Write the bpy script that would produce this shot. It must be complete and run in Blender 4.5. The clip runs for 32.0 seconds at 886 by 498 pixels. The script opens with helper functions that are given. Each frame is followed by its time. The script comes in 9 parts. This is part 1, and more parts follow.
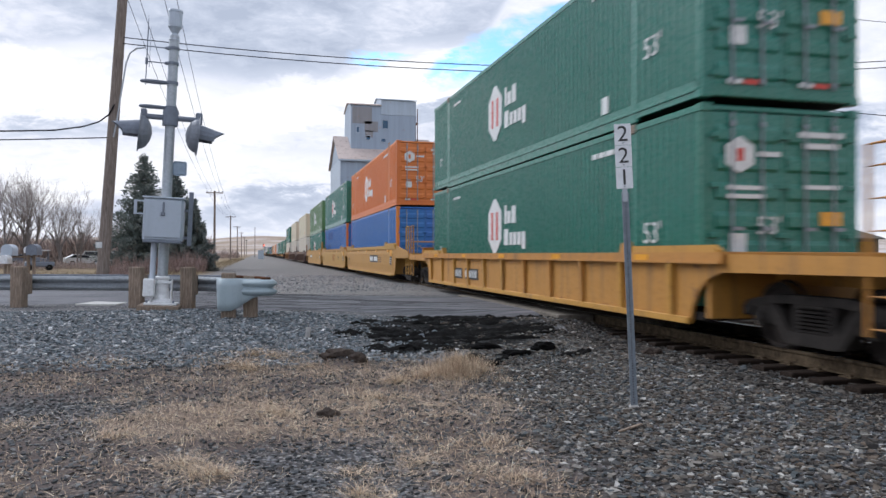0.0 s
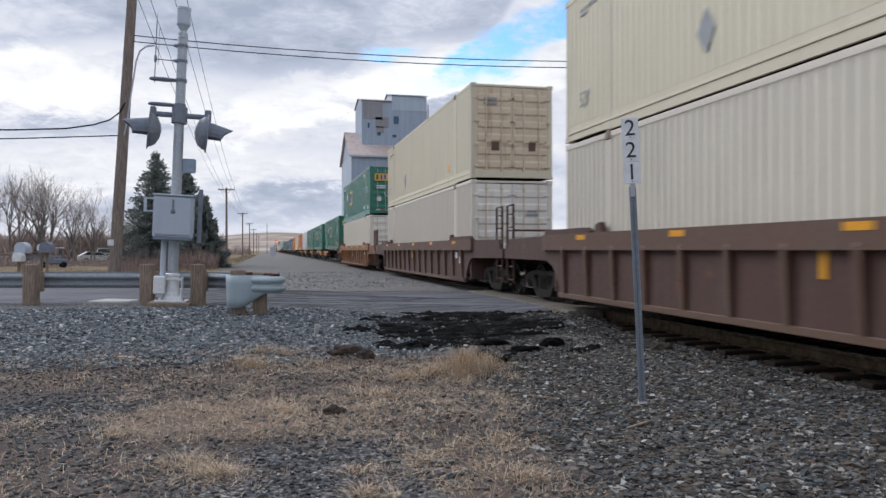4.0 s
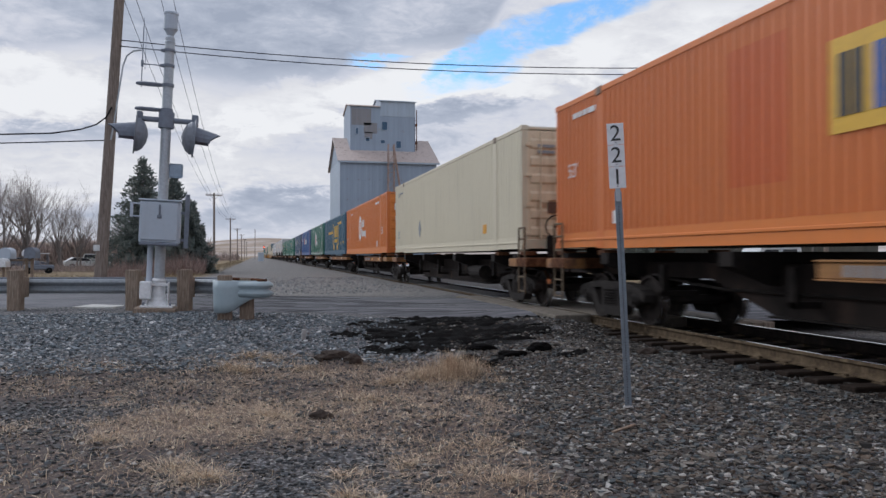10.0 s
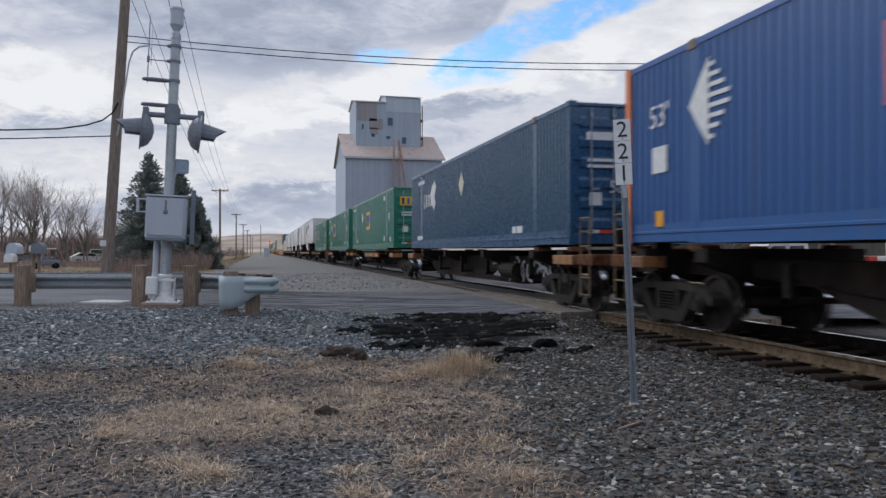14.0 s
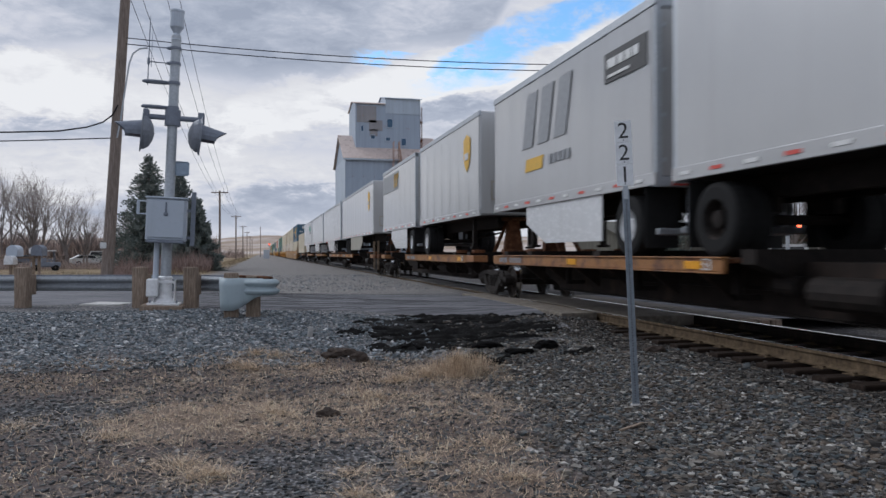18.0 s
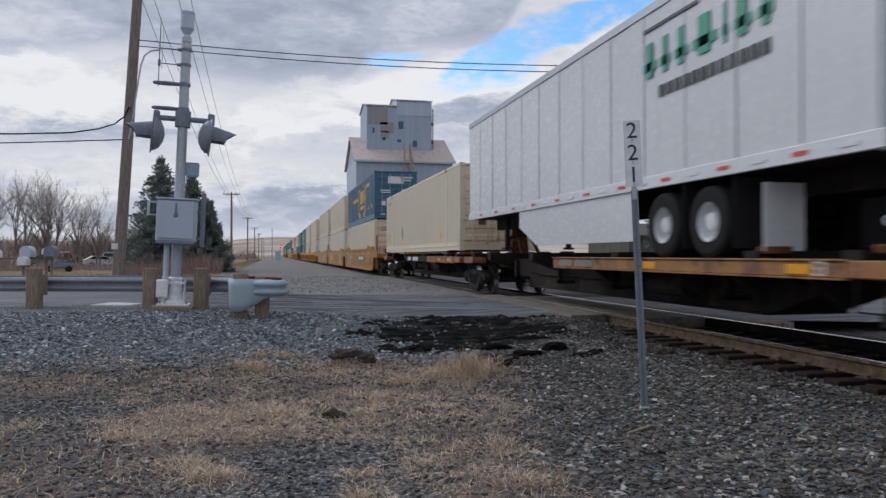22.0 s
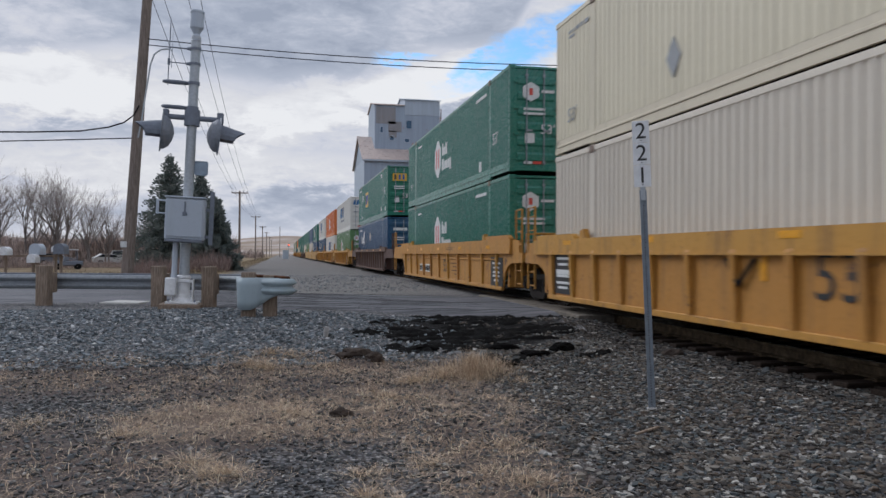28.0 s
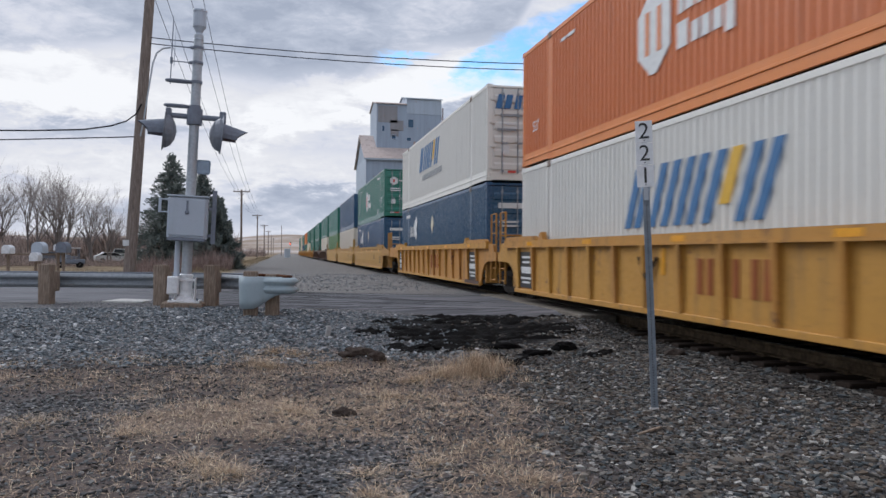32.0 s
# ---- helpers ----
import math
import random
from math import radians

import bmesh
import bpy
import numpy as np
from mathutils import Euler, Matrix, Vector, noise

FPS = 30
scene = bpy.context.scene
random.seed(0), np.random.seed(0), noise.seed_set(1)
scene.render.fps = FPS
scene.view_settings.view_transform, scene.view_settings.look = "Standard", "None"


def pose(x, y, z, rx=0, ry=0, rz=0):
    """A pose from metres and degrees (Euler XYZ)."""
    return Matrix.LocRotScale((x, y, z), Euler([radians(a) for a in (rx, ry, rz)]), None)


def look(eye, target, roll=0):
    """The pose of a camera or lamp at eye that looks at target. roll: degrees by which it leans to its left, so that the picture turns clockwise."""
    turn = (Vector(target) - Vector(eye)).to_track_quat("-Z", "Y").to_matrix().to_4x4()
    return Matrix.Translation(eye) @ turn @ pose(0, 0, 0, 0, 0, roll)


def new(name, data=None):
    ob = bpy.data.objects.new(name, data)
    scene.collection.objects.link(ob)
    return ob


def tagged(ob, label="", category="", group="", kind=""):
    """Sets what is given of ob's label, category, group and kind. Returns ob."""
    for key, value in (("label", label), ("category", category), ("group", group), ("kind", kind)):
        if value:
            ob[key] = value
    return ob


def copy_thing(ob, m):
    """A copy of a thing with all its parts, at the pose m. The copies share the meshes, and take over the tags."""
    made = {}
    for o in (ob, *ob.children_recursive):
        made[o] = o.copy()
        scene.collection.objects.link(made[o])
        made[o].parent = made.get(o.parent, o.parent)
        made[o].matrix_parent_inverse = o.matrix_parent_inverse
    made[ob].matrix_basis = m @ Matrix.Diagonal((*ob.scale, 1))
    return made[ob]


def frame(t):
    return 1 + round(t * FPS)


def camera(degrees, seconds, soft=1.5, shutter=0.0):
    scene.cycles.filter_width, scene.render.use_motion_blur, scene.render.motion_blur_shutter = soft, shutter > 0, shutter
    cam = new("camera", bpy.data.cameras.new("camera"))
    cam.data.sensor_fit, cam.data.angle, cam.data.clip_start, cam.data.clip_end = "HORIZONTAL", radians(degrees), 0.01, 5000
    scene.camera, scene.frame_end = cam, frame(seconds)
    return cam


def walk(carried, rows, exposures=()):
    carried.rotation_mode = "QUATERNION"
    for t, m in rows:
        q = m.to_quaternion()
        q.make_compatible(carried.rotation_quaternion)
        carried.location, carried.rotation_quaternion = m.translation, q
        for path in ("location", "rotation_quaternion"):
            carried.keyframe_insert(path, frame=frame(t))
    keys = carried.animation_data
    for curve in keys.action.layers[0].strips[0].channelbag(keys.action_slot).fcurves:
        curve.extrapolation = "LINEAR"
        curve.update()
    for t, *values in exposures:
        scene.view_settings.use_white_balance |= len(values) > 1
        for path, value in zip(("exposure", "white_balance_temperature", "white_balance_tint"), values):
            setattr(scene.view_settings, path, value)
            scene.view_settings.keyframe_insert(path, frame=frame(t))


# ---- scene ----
cam = camera(60.93, 32.0, shutter=0.2)

PATH = [
    (0, (-0.08, -0.031, 1.097), (0.402, 1.91, 1.112), 0.2),
    (0.5, (-0.075, -0.013, 1.1), (0.398, 1.93, 1.106), 0.2),
    (1, (-0.069, 0.003, 1.096), (0.396, 1.948, 1.093), 0.2),
    (1.5, (-0.066, 0.001, 1.102), (0.388, 1.949, 1.092), 0.2),
    (2, (-0.052, -0.008, 1.098), (0.398, 1.94, 1.086), 0.2),
    (2.5, (-0.027, 0.006, 1.102), (0.418, 1.956, 1.091), 0.1),
    (3, (-0.029, -0.009, 1.094), (0.416, 1.941, 1.087), 0.1),
    (3.5, (-0.018, -0.007, 1.103), (0.428, 1.942, 1.1), -0.0),
    (5.5, (-0.014, -0.008, 1.109), (0.458, 1.936, 1.135), -0.2),
    (6, (-0.014, -0.012, 1.102), (0.459, 1.931, 1.134), -0.2),
    (6.5, (-0.023, -0.024, 1.102), (0.454, 1.918, 1.137), -0.1),
    (7, (-0.005, -0.022, 1.104), (0.473, 1.919, 1.139), -0.1),
    (7.5, (-0.009, -0.03, 1.1), (0.472, 1.911, 1.135), -0.0),
    (8, (0.002, -0.012, 1.099), (0.483, 1.929, 1.135), -0.1),
    (8.5, (0.004, -0.011, 1.099), (0.488, 1.93, 1.13), -0.1),
    (9, (0.0, -0.016, 1.101), (0.484, 1.924, 1.127), 0.0),
    (9.5, (0.001, -0.023, 1.097), (0.484, 1.918, 1.119), -0.1),
    (10, (0.001, -0.026, 1.094), (0.482, 1.915, 1.112), -0.1),
    (10.5, (0.007, -0.007, 1.093), (0.486, 1.935, 1.105), -0.2),
    (11, (0.014, -0.016, 1.101), (0.488, 1.927, 1.112), -0.3),
    (11.5, (0.009, -0.008, 1.093), (0.483, 1.935, 1.103), -0.3),
    (12, (0.007, -0.017, 1.107), (0.478, 1.927, 1.114), -0.3),
    (12.5, (-0.001, -0.016, 1.097), (0.469, 1.928, 1.106), -0.2),
    (13, (0.002, -0.012, 1.097), (0.471, 1.932, 1.106), -0.1),
    (13.5, (0.0, -0.015, 1.089), (0.468, 1.929, 1.098), -0.1),
    (14, (0.001, -0.013, 1.099), (0.468, 1.931, 1.106), -0.0),
    (14.5, (-0.002, -0.016, 1.095), (0.464, 1.93, 1.103), -0.0),
    (16.5, (0.002, -0.014, 1.102), (0.474, 1.93, 1.108), -0.2),
    (17, (-0.013, -0.024, 1.096), (0.461, 1.919, 1.106), -0.1),
    (17.5, (-0.005, 0.0, 1.092), (0.466, 1.944, 1.102), -0.1),
    (18, (-0.015, -0.011, 1.099), (0.453, 1.934, 1.11), -0.1),
    (18.5, (-0.009, -0.011, 1.098), (0.456, 1.934, 1.109), -0.0),
    (19, (0.0, -0.009, 1.09), (0.459, 1.937, 1.103), -0.0),
    (19.5, (0.014, 0.001, 1.098), (0.468, 1.949, 1.109), -0.1),
    (20, (0.021, 0.011, 1.092), (0.47, 1.959, 1.104), -0.0),
    (20.5, (0.023, 0.006, 1.095), (0.47, 1.956, 1.109), -0.1),
    (21, (0.032, 0.02, 1.09), (0.474, 1.97, 1.103), -0.1),
    (21.5, (0.031, 0.023, 1.086), (0.471, 1.973, 1.099), -0.0),
    (22, (0.037, 0.023, 1.087), (0.476, 1.974, 1.103), 0.0),
    (22.5, (0.031, 0.009, 1.086), (0.469, 1.96, 1.105), 0.0),
    (23, (0.038, 0.008, 1.091), (0.475, 1.96, 1.111), -0.0),
    (23.5, (0.036, 0.01, 1.087), (0.472, 1.962, 1.107), 0.0),
    (24, (0.031, 0.004, 1.088), (0.467, 1.956, 1.11), 0.1),
    (24.5, (0.024, 0.005, 1.09), (0.461, 1.956, 1.115), 0.0),
    (25, (0.036, 0.01, 1.09), (0.471, 1.962, 1.114), 0.1),
    (25.5, (0.024, 0.007, 1.087), (0.459, 1.959, 1.111), 0.2),
    (27.5, (0.028, 0.018, 1.09), (0.45, 1.973, 1.106), 0.3),
    (28, (0.029, 0.018, 1.087), (0.449, 1.973, 1.102), 0.3),
    (28.5, (0.032, 0.026, 1.086), (0.452, 1.982, 1.101), 0.3),
    (29, (0.023, 0.022, 1.088), (0.443, 1.978, 1.104), 0.2),
    (29.5, (0.016, 0.023, 1.086), (0.435, 1.979, 1.102), 0.3),
    (30, (0.013, 0.022, 1.085), (0.433, 1.977, 1.1), 0.3),
    (30.5, (0.005, 0.018, 1.086), (0.425, 1.973, 1.101), 0.2),
    (31, (0.017, 0.032, 1.09), (0.434, 1.988, 1.103), 0.3),
    (31.5, (0.012, 0.021, 1.088), (0.429, 1.977, 1.101), 0.3),
    (32, (0.016, 0.019, 1.095), (0.432, 1.975, 1.107), 0.4),
]
LIGHT = [(0, 0.8), (1, 0.66), (2, 0.75), (3.5, 0.64), (5.5, 0.32), (14.5, 0.31), (25.5, 0.25), (28, 0.26), (29.5, 0.44), (32, 0.44)]
walk(cam, [(t, look(e, g, r)) for t, e, g, r in PATH], [(t, s, 5970, 10) for t, s in LIGHT])

# ---------------------------------------------------------------- nodes
def nd(tree, kind, props=None, **ins):
    n = tree.nodes.new(kind)
    props = props or {}
    if "operation" in props:
        n.operation = props["operation"]
    if "use_clamp" in props:
        n.use_clamp = props["use_clamp"]
    if "data_type" in props:
        n.data_type = props["data_type"]
    if "blend_type" in props:
        n.blend_type = props["blend_type"]
    if "interpolation_type" in props:
        n.interpolation_type = props["interpolation_type"]
    for k, v in ins.items():
        key = int(k[1:]) if k[0] == "i" and k[1:].isdigit() else k.replace("_", " ")
        s = n.inputs[key]
        if isinstance(v, bpy.types.NodeSocket):
            tree.links.new(v, s)
        elif isinstance(v, bpy.types.Node):
            tree.links.new(v.outputs[0], s)
        else:
            s.default_value = v
    return n


def maths(tree, op, a, b=0.0, c=0.0, clamp=False):
    return nd(tree, "ShaderNodeMath", {"operation": op, "use_clamp": clamp}, i0=a, i1=b, i2=c).outputs[0]


def mixc(tree, fac, a, b, blend="MIX"):
    n = nd(tree, "ShaderNodeMix", {"data_type": "RGBA", "blend_type": blend})
    for i, v in ((0, fac), (6, a), (7, b)):
        if isinstance(v, bpy.types.NodeSocket):
            tree.links.new(v, n.inputs[i])
        else:
            n.inputs[i].default_value = v if i == 0 else (*v[:3], 1)
    return n.outputs[2]


def ramp(tree, fac, stops):
    n = nd(tree, "ShaderNodeValToRGB", None, Fac=fac)
    e = n.color_ramp.elements
    while len(e) < len(stops):
        e.new(0.5)
    for el, (p, col) in zip(e, stops):
        el.position, el.color = p, (*col, 1) if len(col) == 3 else col
    return n.outputs[0]


def span(tree, v, lo, hi, a=0.0, b=1.0):
    n = nd(tree, "ShaderNodeMapRange", {"interpolation_type": "SMOOTHSTEP"}, i0=v, i1=lo, i2=hi, i3=a, i4=b)
    return n.outputs[0]


def noise_at(tree, vec, scale, detail=4.0, rough=0.55, distort=0.0):
    return nd(tree, "ShaderNodeTexNoise", None, Vector=vec, Scale=scale, Detail=detail, Roughness=rough, Distortion=distort).outputs[0]


def stretched(tree, vec, x, y, z, off=(0, 0, 0)):
    return nd(tree, "ShaderNodeMapping", None, Vector=vec, Scale=(x, y, z), Location=off).outputs[0]


# ---------------------------------------------------------------- sky and sun
SUN_TO = Vector((-0.52, 0.60, 0.62)).normalized()
world = bpy.data.worlds.new("sky")
scene.world = world
world.use_nodes = True
wt = world.node_tree
wt.nodes.clear()
dirv = nd(wt, "ShaderNodeTexCoord").outputs["Generated"]
sepd = nd(wt, "ShaderNodeSeparateXYZ", None, Vector=dirv)
dx_, dy_, dz_ = sepd.outputs
clear = nd(wt, "ShaderNodeTexSky")
clear.sky_type, clear.sun_disc, clear.sun_elevation, clear.sun_rotation = "NISHITA", False, math.asin(SUN_TO.z), math.atan2(SUN_TO.x, SUN_TO.y)
clear.air_density, clear.dust_density, clear.ozone_density = 1.0, 0.6, 2.0
clear = mixc(wt, 1.0, clear.outputs[0], (0.10, 0.135, 0.15), "MULTIPLY")
streak = noise_at(wt, stretched(wt, dirv, 1.0, 1.0, 3.6, (0.7, 0.2, 0.0)), 5.0, 8, 0.58, 0.4)
fine = noise_at(wt, stretched(wt, dirv, 1.0, 1.0, 2.0, (7.7, 2.2, 0)), 13.0, 7, 0.62, 0.3)
broad = noise_at(wt, stretched(wt, dirv, 1.0, 1.0, 2.2, (3.1, 5.2, 0)), 2.3, 4, 0.5, 0.2)
ripple = noise_at(wt, stretched(wt, dirv, 1.0, 1.0, 3.0, (1.3, 8.2, 0)), 24.0, 8, 0.66, 0.6)
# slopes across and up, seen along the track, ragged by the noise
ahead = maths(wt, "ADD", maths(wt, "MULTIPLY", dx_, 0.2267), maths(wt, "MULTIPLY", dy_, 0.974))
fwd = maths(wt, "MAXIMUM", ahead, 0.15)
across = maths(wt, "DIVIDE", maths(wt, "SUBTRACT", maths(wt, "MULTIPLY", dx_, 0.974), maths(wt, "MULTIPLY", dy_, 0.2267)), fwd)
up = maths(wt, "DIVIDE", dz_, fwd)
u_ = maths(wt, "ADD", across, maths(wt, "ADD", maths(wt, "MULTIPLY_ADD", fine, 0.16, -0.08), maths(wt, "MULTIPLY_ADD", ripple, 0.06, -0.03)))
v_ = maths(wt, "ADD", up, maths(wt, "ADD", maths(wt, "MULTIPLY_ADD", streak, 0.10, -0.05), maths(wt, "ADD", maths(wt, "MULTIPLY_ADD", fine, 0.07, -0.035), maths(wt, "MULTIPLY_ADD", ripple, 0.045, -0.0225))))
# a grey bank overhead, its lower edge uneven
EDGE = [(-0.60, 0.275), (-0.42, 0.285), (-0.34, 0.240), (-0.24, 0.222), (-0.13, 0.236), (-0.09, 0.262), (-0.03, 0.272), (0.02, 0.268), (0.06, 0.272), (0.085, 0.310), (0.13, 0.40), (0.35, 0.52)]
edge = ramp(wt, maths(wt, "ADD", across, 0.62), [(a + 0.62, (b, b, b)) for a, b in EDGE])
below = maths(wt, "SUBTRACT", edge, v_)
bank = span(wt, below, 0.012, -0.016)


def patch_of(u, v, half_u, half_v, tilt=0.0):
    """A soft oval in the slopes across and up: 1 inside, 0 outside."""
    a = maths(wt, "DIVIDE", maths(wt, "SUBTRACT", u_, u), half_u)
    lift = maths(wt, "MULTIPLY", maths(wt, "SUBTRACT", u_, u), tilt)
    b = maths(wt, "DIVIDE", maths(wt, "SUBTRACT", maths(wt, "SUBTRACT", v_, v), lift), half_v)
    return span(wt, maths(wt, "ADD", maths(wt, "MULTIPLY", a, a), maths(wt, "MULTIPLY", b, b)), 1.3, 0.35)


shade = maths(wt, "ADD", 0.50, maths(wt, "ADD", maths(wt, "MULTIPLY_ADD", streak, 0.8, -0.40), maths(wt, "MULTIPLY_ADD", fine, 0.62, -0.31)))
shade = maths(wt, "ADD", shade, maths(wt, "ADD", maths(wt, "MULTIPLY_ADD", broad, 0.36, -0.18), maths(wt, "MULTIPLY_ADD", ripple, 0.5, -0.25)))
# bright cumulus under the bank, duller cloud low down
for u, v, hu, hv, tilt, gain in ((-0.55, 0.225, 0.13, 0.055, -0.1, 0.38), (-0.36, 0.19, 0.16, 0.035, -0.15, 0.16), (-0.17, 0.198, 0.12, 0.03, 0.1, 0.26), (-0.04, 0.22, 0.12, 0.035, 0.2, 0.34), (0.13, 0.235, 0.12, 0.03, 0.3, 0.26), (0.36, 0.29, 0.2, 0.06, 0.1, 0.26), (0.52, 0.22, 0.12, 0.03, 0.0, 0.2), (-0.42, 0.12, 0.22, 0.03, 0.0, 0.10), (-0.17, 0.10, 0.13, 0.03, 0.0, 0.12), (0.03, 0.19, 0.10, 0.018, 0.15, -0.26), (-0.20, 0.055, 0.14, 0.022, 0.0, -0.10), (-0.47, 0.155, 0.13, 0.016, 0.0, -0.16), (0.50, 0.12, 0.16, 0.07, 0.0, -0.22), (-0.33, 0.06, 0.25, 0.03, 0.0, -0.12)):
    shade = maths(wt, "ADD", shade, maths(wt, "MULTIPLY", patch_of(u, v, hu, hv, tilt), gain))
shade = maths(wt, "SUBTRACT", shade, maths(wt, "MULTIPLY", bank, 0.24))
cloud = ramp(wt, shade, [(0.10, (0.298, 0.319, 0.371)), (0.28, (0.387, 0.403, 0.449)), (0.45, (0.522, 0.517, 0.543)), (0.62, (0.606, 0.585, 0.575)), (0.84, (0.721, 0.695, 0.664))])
# thinner cloud towards the hidden sun and overhead
near_sun = nd(wt, "ShaderNodeVectorMath", {"operation": "DOT_PRODUCT"}, i0=dirv, i1=tuple(SUN_TO)).outputs["Value"]
thin = maths(wt, "ADD", maths(wt, "ADD", 1.0, span(wt, near_sun, 0.86, 1.0, 0.0, 1.4)), span(wt, dy_, 0.2, -0.6, 0.0, 0.35))
cloud = nd(wt, "ShaderNodeVectorMath", {"operation": "SCALE"}, i0=cloud, Scale=thin).outputs[0]
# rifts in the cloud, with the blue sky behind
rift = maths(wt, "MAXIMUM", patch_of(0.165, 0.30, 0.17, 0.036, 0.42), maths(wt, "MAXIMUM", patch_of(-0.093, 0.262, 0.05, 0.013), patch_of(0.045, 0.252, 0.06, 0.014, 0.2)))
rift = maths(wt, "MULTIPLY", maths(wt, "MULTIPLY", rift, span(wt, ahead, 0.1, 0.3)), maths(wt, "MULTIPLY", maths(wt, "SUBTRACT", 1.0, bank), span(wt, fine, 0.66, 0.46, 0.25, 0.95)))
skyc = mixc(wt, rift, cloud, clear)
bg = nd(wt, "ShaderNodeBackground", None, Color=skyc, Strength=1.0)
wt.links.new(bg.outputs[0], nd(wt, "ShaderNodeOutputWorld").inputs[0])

sun = new("sun", bpy.data.lights.new("sun", "SUN"))
sun.data.energy, sun.data.angle, sun.data.color = 1.2, radians(35), (1.0, 0.97, 0.93)
sun.matrix_world = look(tuple(SUN_TO * 50), (0, 0, 0))


# ---------------------------------------------------------------- materials
def material(name):
    m = bpy.data.materials.new(name)
    m.use_nodes = True
    t = m.node_tree
    return m, t, t.nodes["Principled BSDF"]


def bump(t, bsdf, height, strength, dist):
    b = nd(t, "ShaderNodeBump", None, Height=height, Strength=strength, Distance=dist)
    t.links.new(b.outputs[0], bsdf.inputs["Normal"])


def paint(name, col, rough=0.5, dirt=0.25, rust=0.0, grime=(0.10, 0.085, 0.07), streak=1.0, metal=0.0, vary=0.06, relief=0.10):
    """Weathered paint on steel: faded in patches, streaked downwards, chipped to rust."""
    m, t, b = material(name)
    co = nd(t, "ShaderNodeTexCoord").outputs["Object"]
    rnd = nd(t, "ShaderNodeObjectInfo").outputs["Random"]
    shift = nd(t, "ShaderNodeCombineXYZ", None, X=maths(t, "MULTIPLY", rnd, 37.0), Y=maths(t, "MULTIPLY", rnd, 91.0), Z=0.0).outputs[0]
    co2 = nd(t, "ShaderNodeVectorMath", {"operation": "ADD"}, i0=co, i1=shift).outputs[0]
    patch = noise_at(t, co2, 0.55, 5, 0.6)
    runs = noise_at(t, stretched(t, co2, 5.0, 5.0, 0.35), 1.0, 5, 0.6)
    grain = noise_at(t, co2, 14.0, 5, 0.65)
    c = mixc(t, span(t, patch, 0.35, 0.7, 0.0, 0.22), col, tuple(min(1, v * 1.12 + 0.015) for v in col))
    hue = nd(t, "ShaderNodeHueSaturation", None, Color=c, Value=maths(t, "MULTIPLY_ADD", rnd, vary * 2, 1.0 - vary), Hue=maths(t, "MULTIPLY_ADD", rnd, 0.012, 0.494)).outputs[0]
    c = mixc(t, maths(t, "MULTIPLY", span(t, runs, 0.50, 0.78), dirt * streak), hue, grime)
    c = mixc(t, maths(t, "MULTIPLY", span(t, grain, 0.52, 0.75), dirt * 0.5), c, grime)
    if rust:
        spots = noise_at(t, co2, 2.3, 8, 0.72)
        c = mixc(t, span(t, spots, 0.70 - 0.22 * rust, 0.76 - 0.16 * rust), c, ramp(t, grain, [(0.35, (0.05, 0.022, 0.012)), (0.65, (0.20, 0.085, 0.04))]))
    t.links.new(c, b.inputs["Base Color"])
    t.links.new(span(t, grain, 0.3, 0.7, rough - 0.8 * relief, rough + 1.2 * relief), b.inputs["Roughness"])
    b.inputs["Metallic"].default_value = metal
    bump(t, b, maths(t, "ADD", grain, maths(t, "MULTIPLY", patch, 2.0)), relief, 0.01)
    return m


def grainy(name, stops, scale, rough=0.9, bumpy=0.4, dist=0.02, second=None, coords="Object", metal=0.0, stretch=(1, 1, 1)):
    """A mottled surface from a ramp of colours, with a broad second tone."""
    m, t, b = material(name)
    co = nd(t, "ShaderNodeTexCoord").outputs[coords]
    v = stretched(t, co, *stretch)
    n1 = noise_at(t, v, scale, 8, 0.68)
    n2 = noise_at(t, co, scale * 0.09, 5, 0.6)
    c = ramp(t, n1, stops)
    if second:
        c = mixc(t, span(t, n2, 0.42, 0.62, 0.0, 0.6), c, second)
    t.links.new(c, b.inputs["Base Color"])
    b.inputs["Roughness"].default_value, b.inputs["Metallic"].default_value = rough, metal
    if rough >= 0.6 and not metal:
        b.inputs["Specular IOR Level"].default_value = 0.12
    bump(t, b, n1, bumpy, dist)
    return m


def plain(name, col, rough=0.6, metal=0.0):
    return grainy(name, [(0.3, tuple(v * 0.82 for v in col)), (0.7, tuple(min(1, v * 1.12) for v in col))], 9.0, rough, 0.08, 0.004, metal=metal)


RUST_PLATE = paint("worn_casting_paint", (0.22, 0.16, 0.12), 0.7, 0.6, rust=0.5)
HUB_GREEN = paint("hub_green_paint", (0.02, 0.155, 0.108), 0.28, 0.22)
EMP_GREEN = paint("deep_green_paint", (0.018, 0.15, 0.098), 0.28, 0.22)
OLIVE = paint("grass_green_paint", (0.105, 0.21, 0.08), 0.3, 0.2)
ORANGE = paint("orange_paint", (0.60, 0.172, 0.028), 0.45, 0.16)
ORANGE_PATCH = paint("fresh_red_orange_paint", (0.57, 0.135, 0.02), 0.45, 0.1)
BLUE = paint("royal_blue_paint", (0.028, 0.135, 0.40), 0.36, 0.25)
GHOST_BLUE = paint("overpaint_blue", (0.018, 0.085, 0.25), 0.4, 0.25)
SPEC_BLUE = paint("bright_blue_paint", (0.011, 0.078, 0.255), 0.36, 0.22)
NAVY = paint("navy_paint", (0.022, 0.075, 0.15), 0.28, 0.22)
CSX_BLUE = paint("slate_blue_paint", (0.024, 0.10, 0.165), 0.38, 0.2)
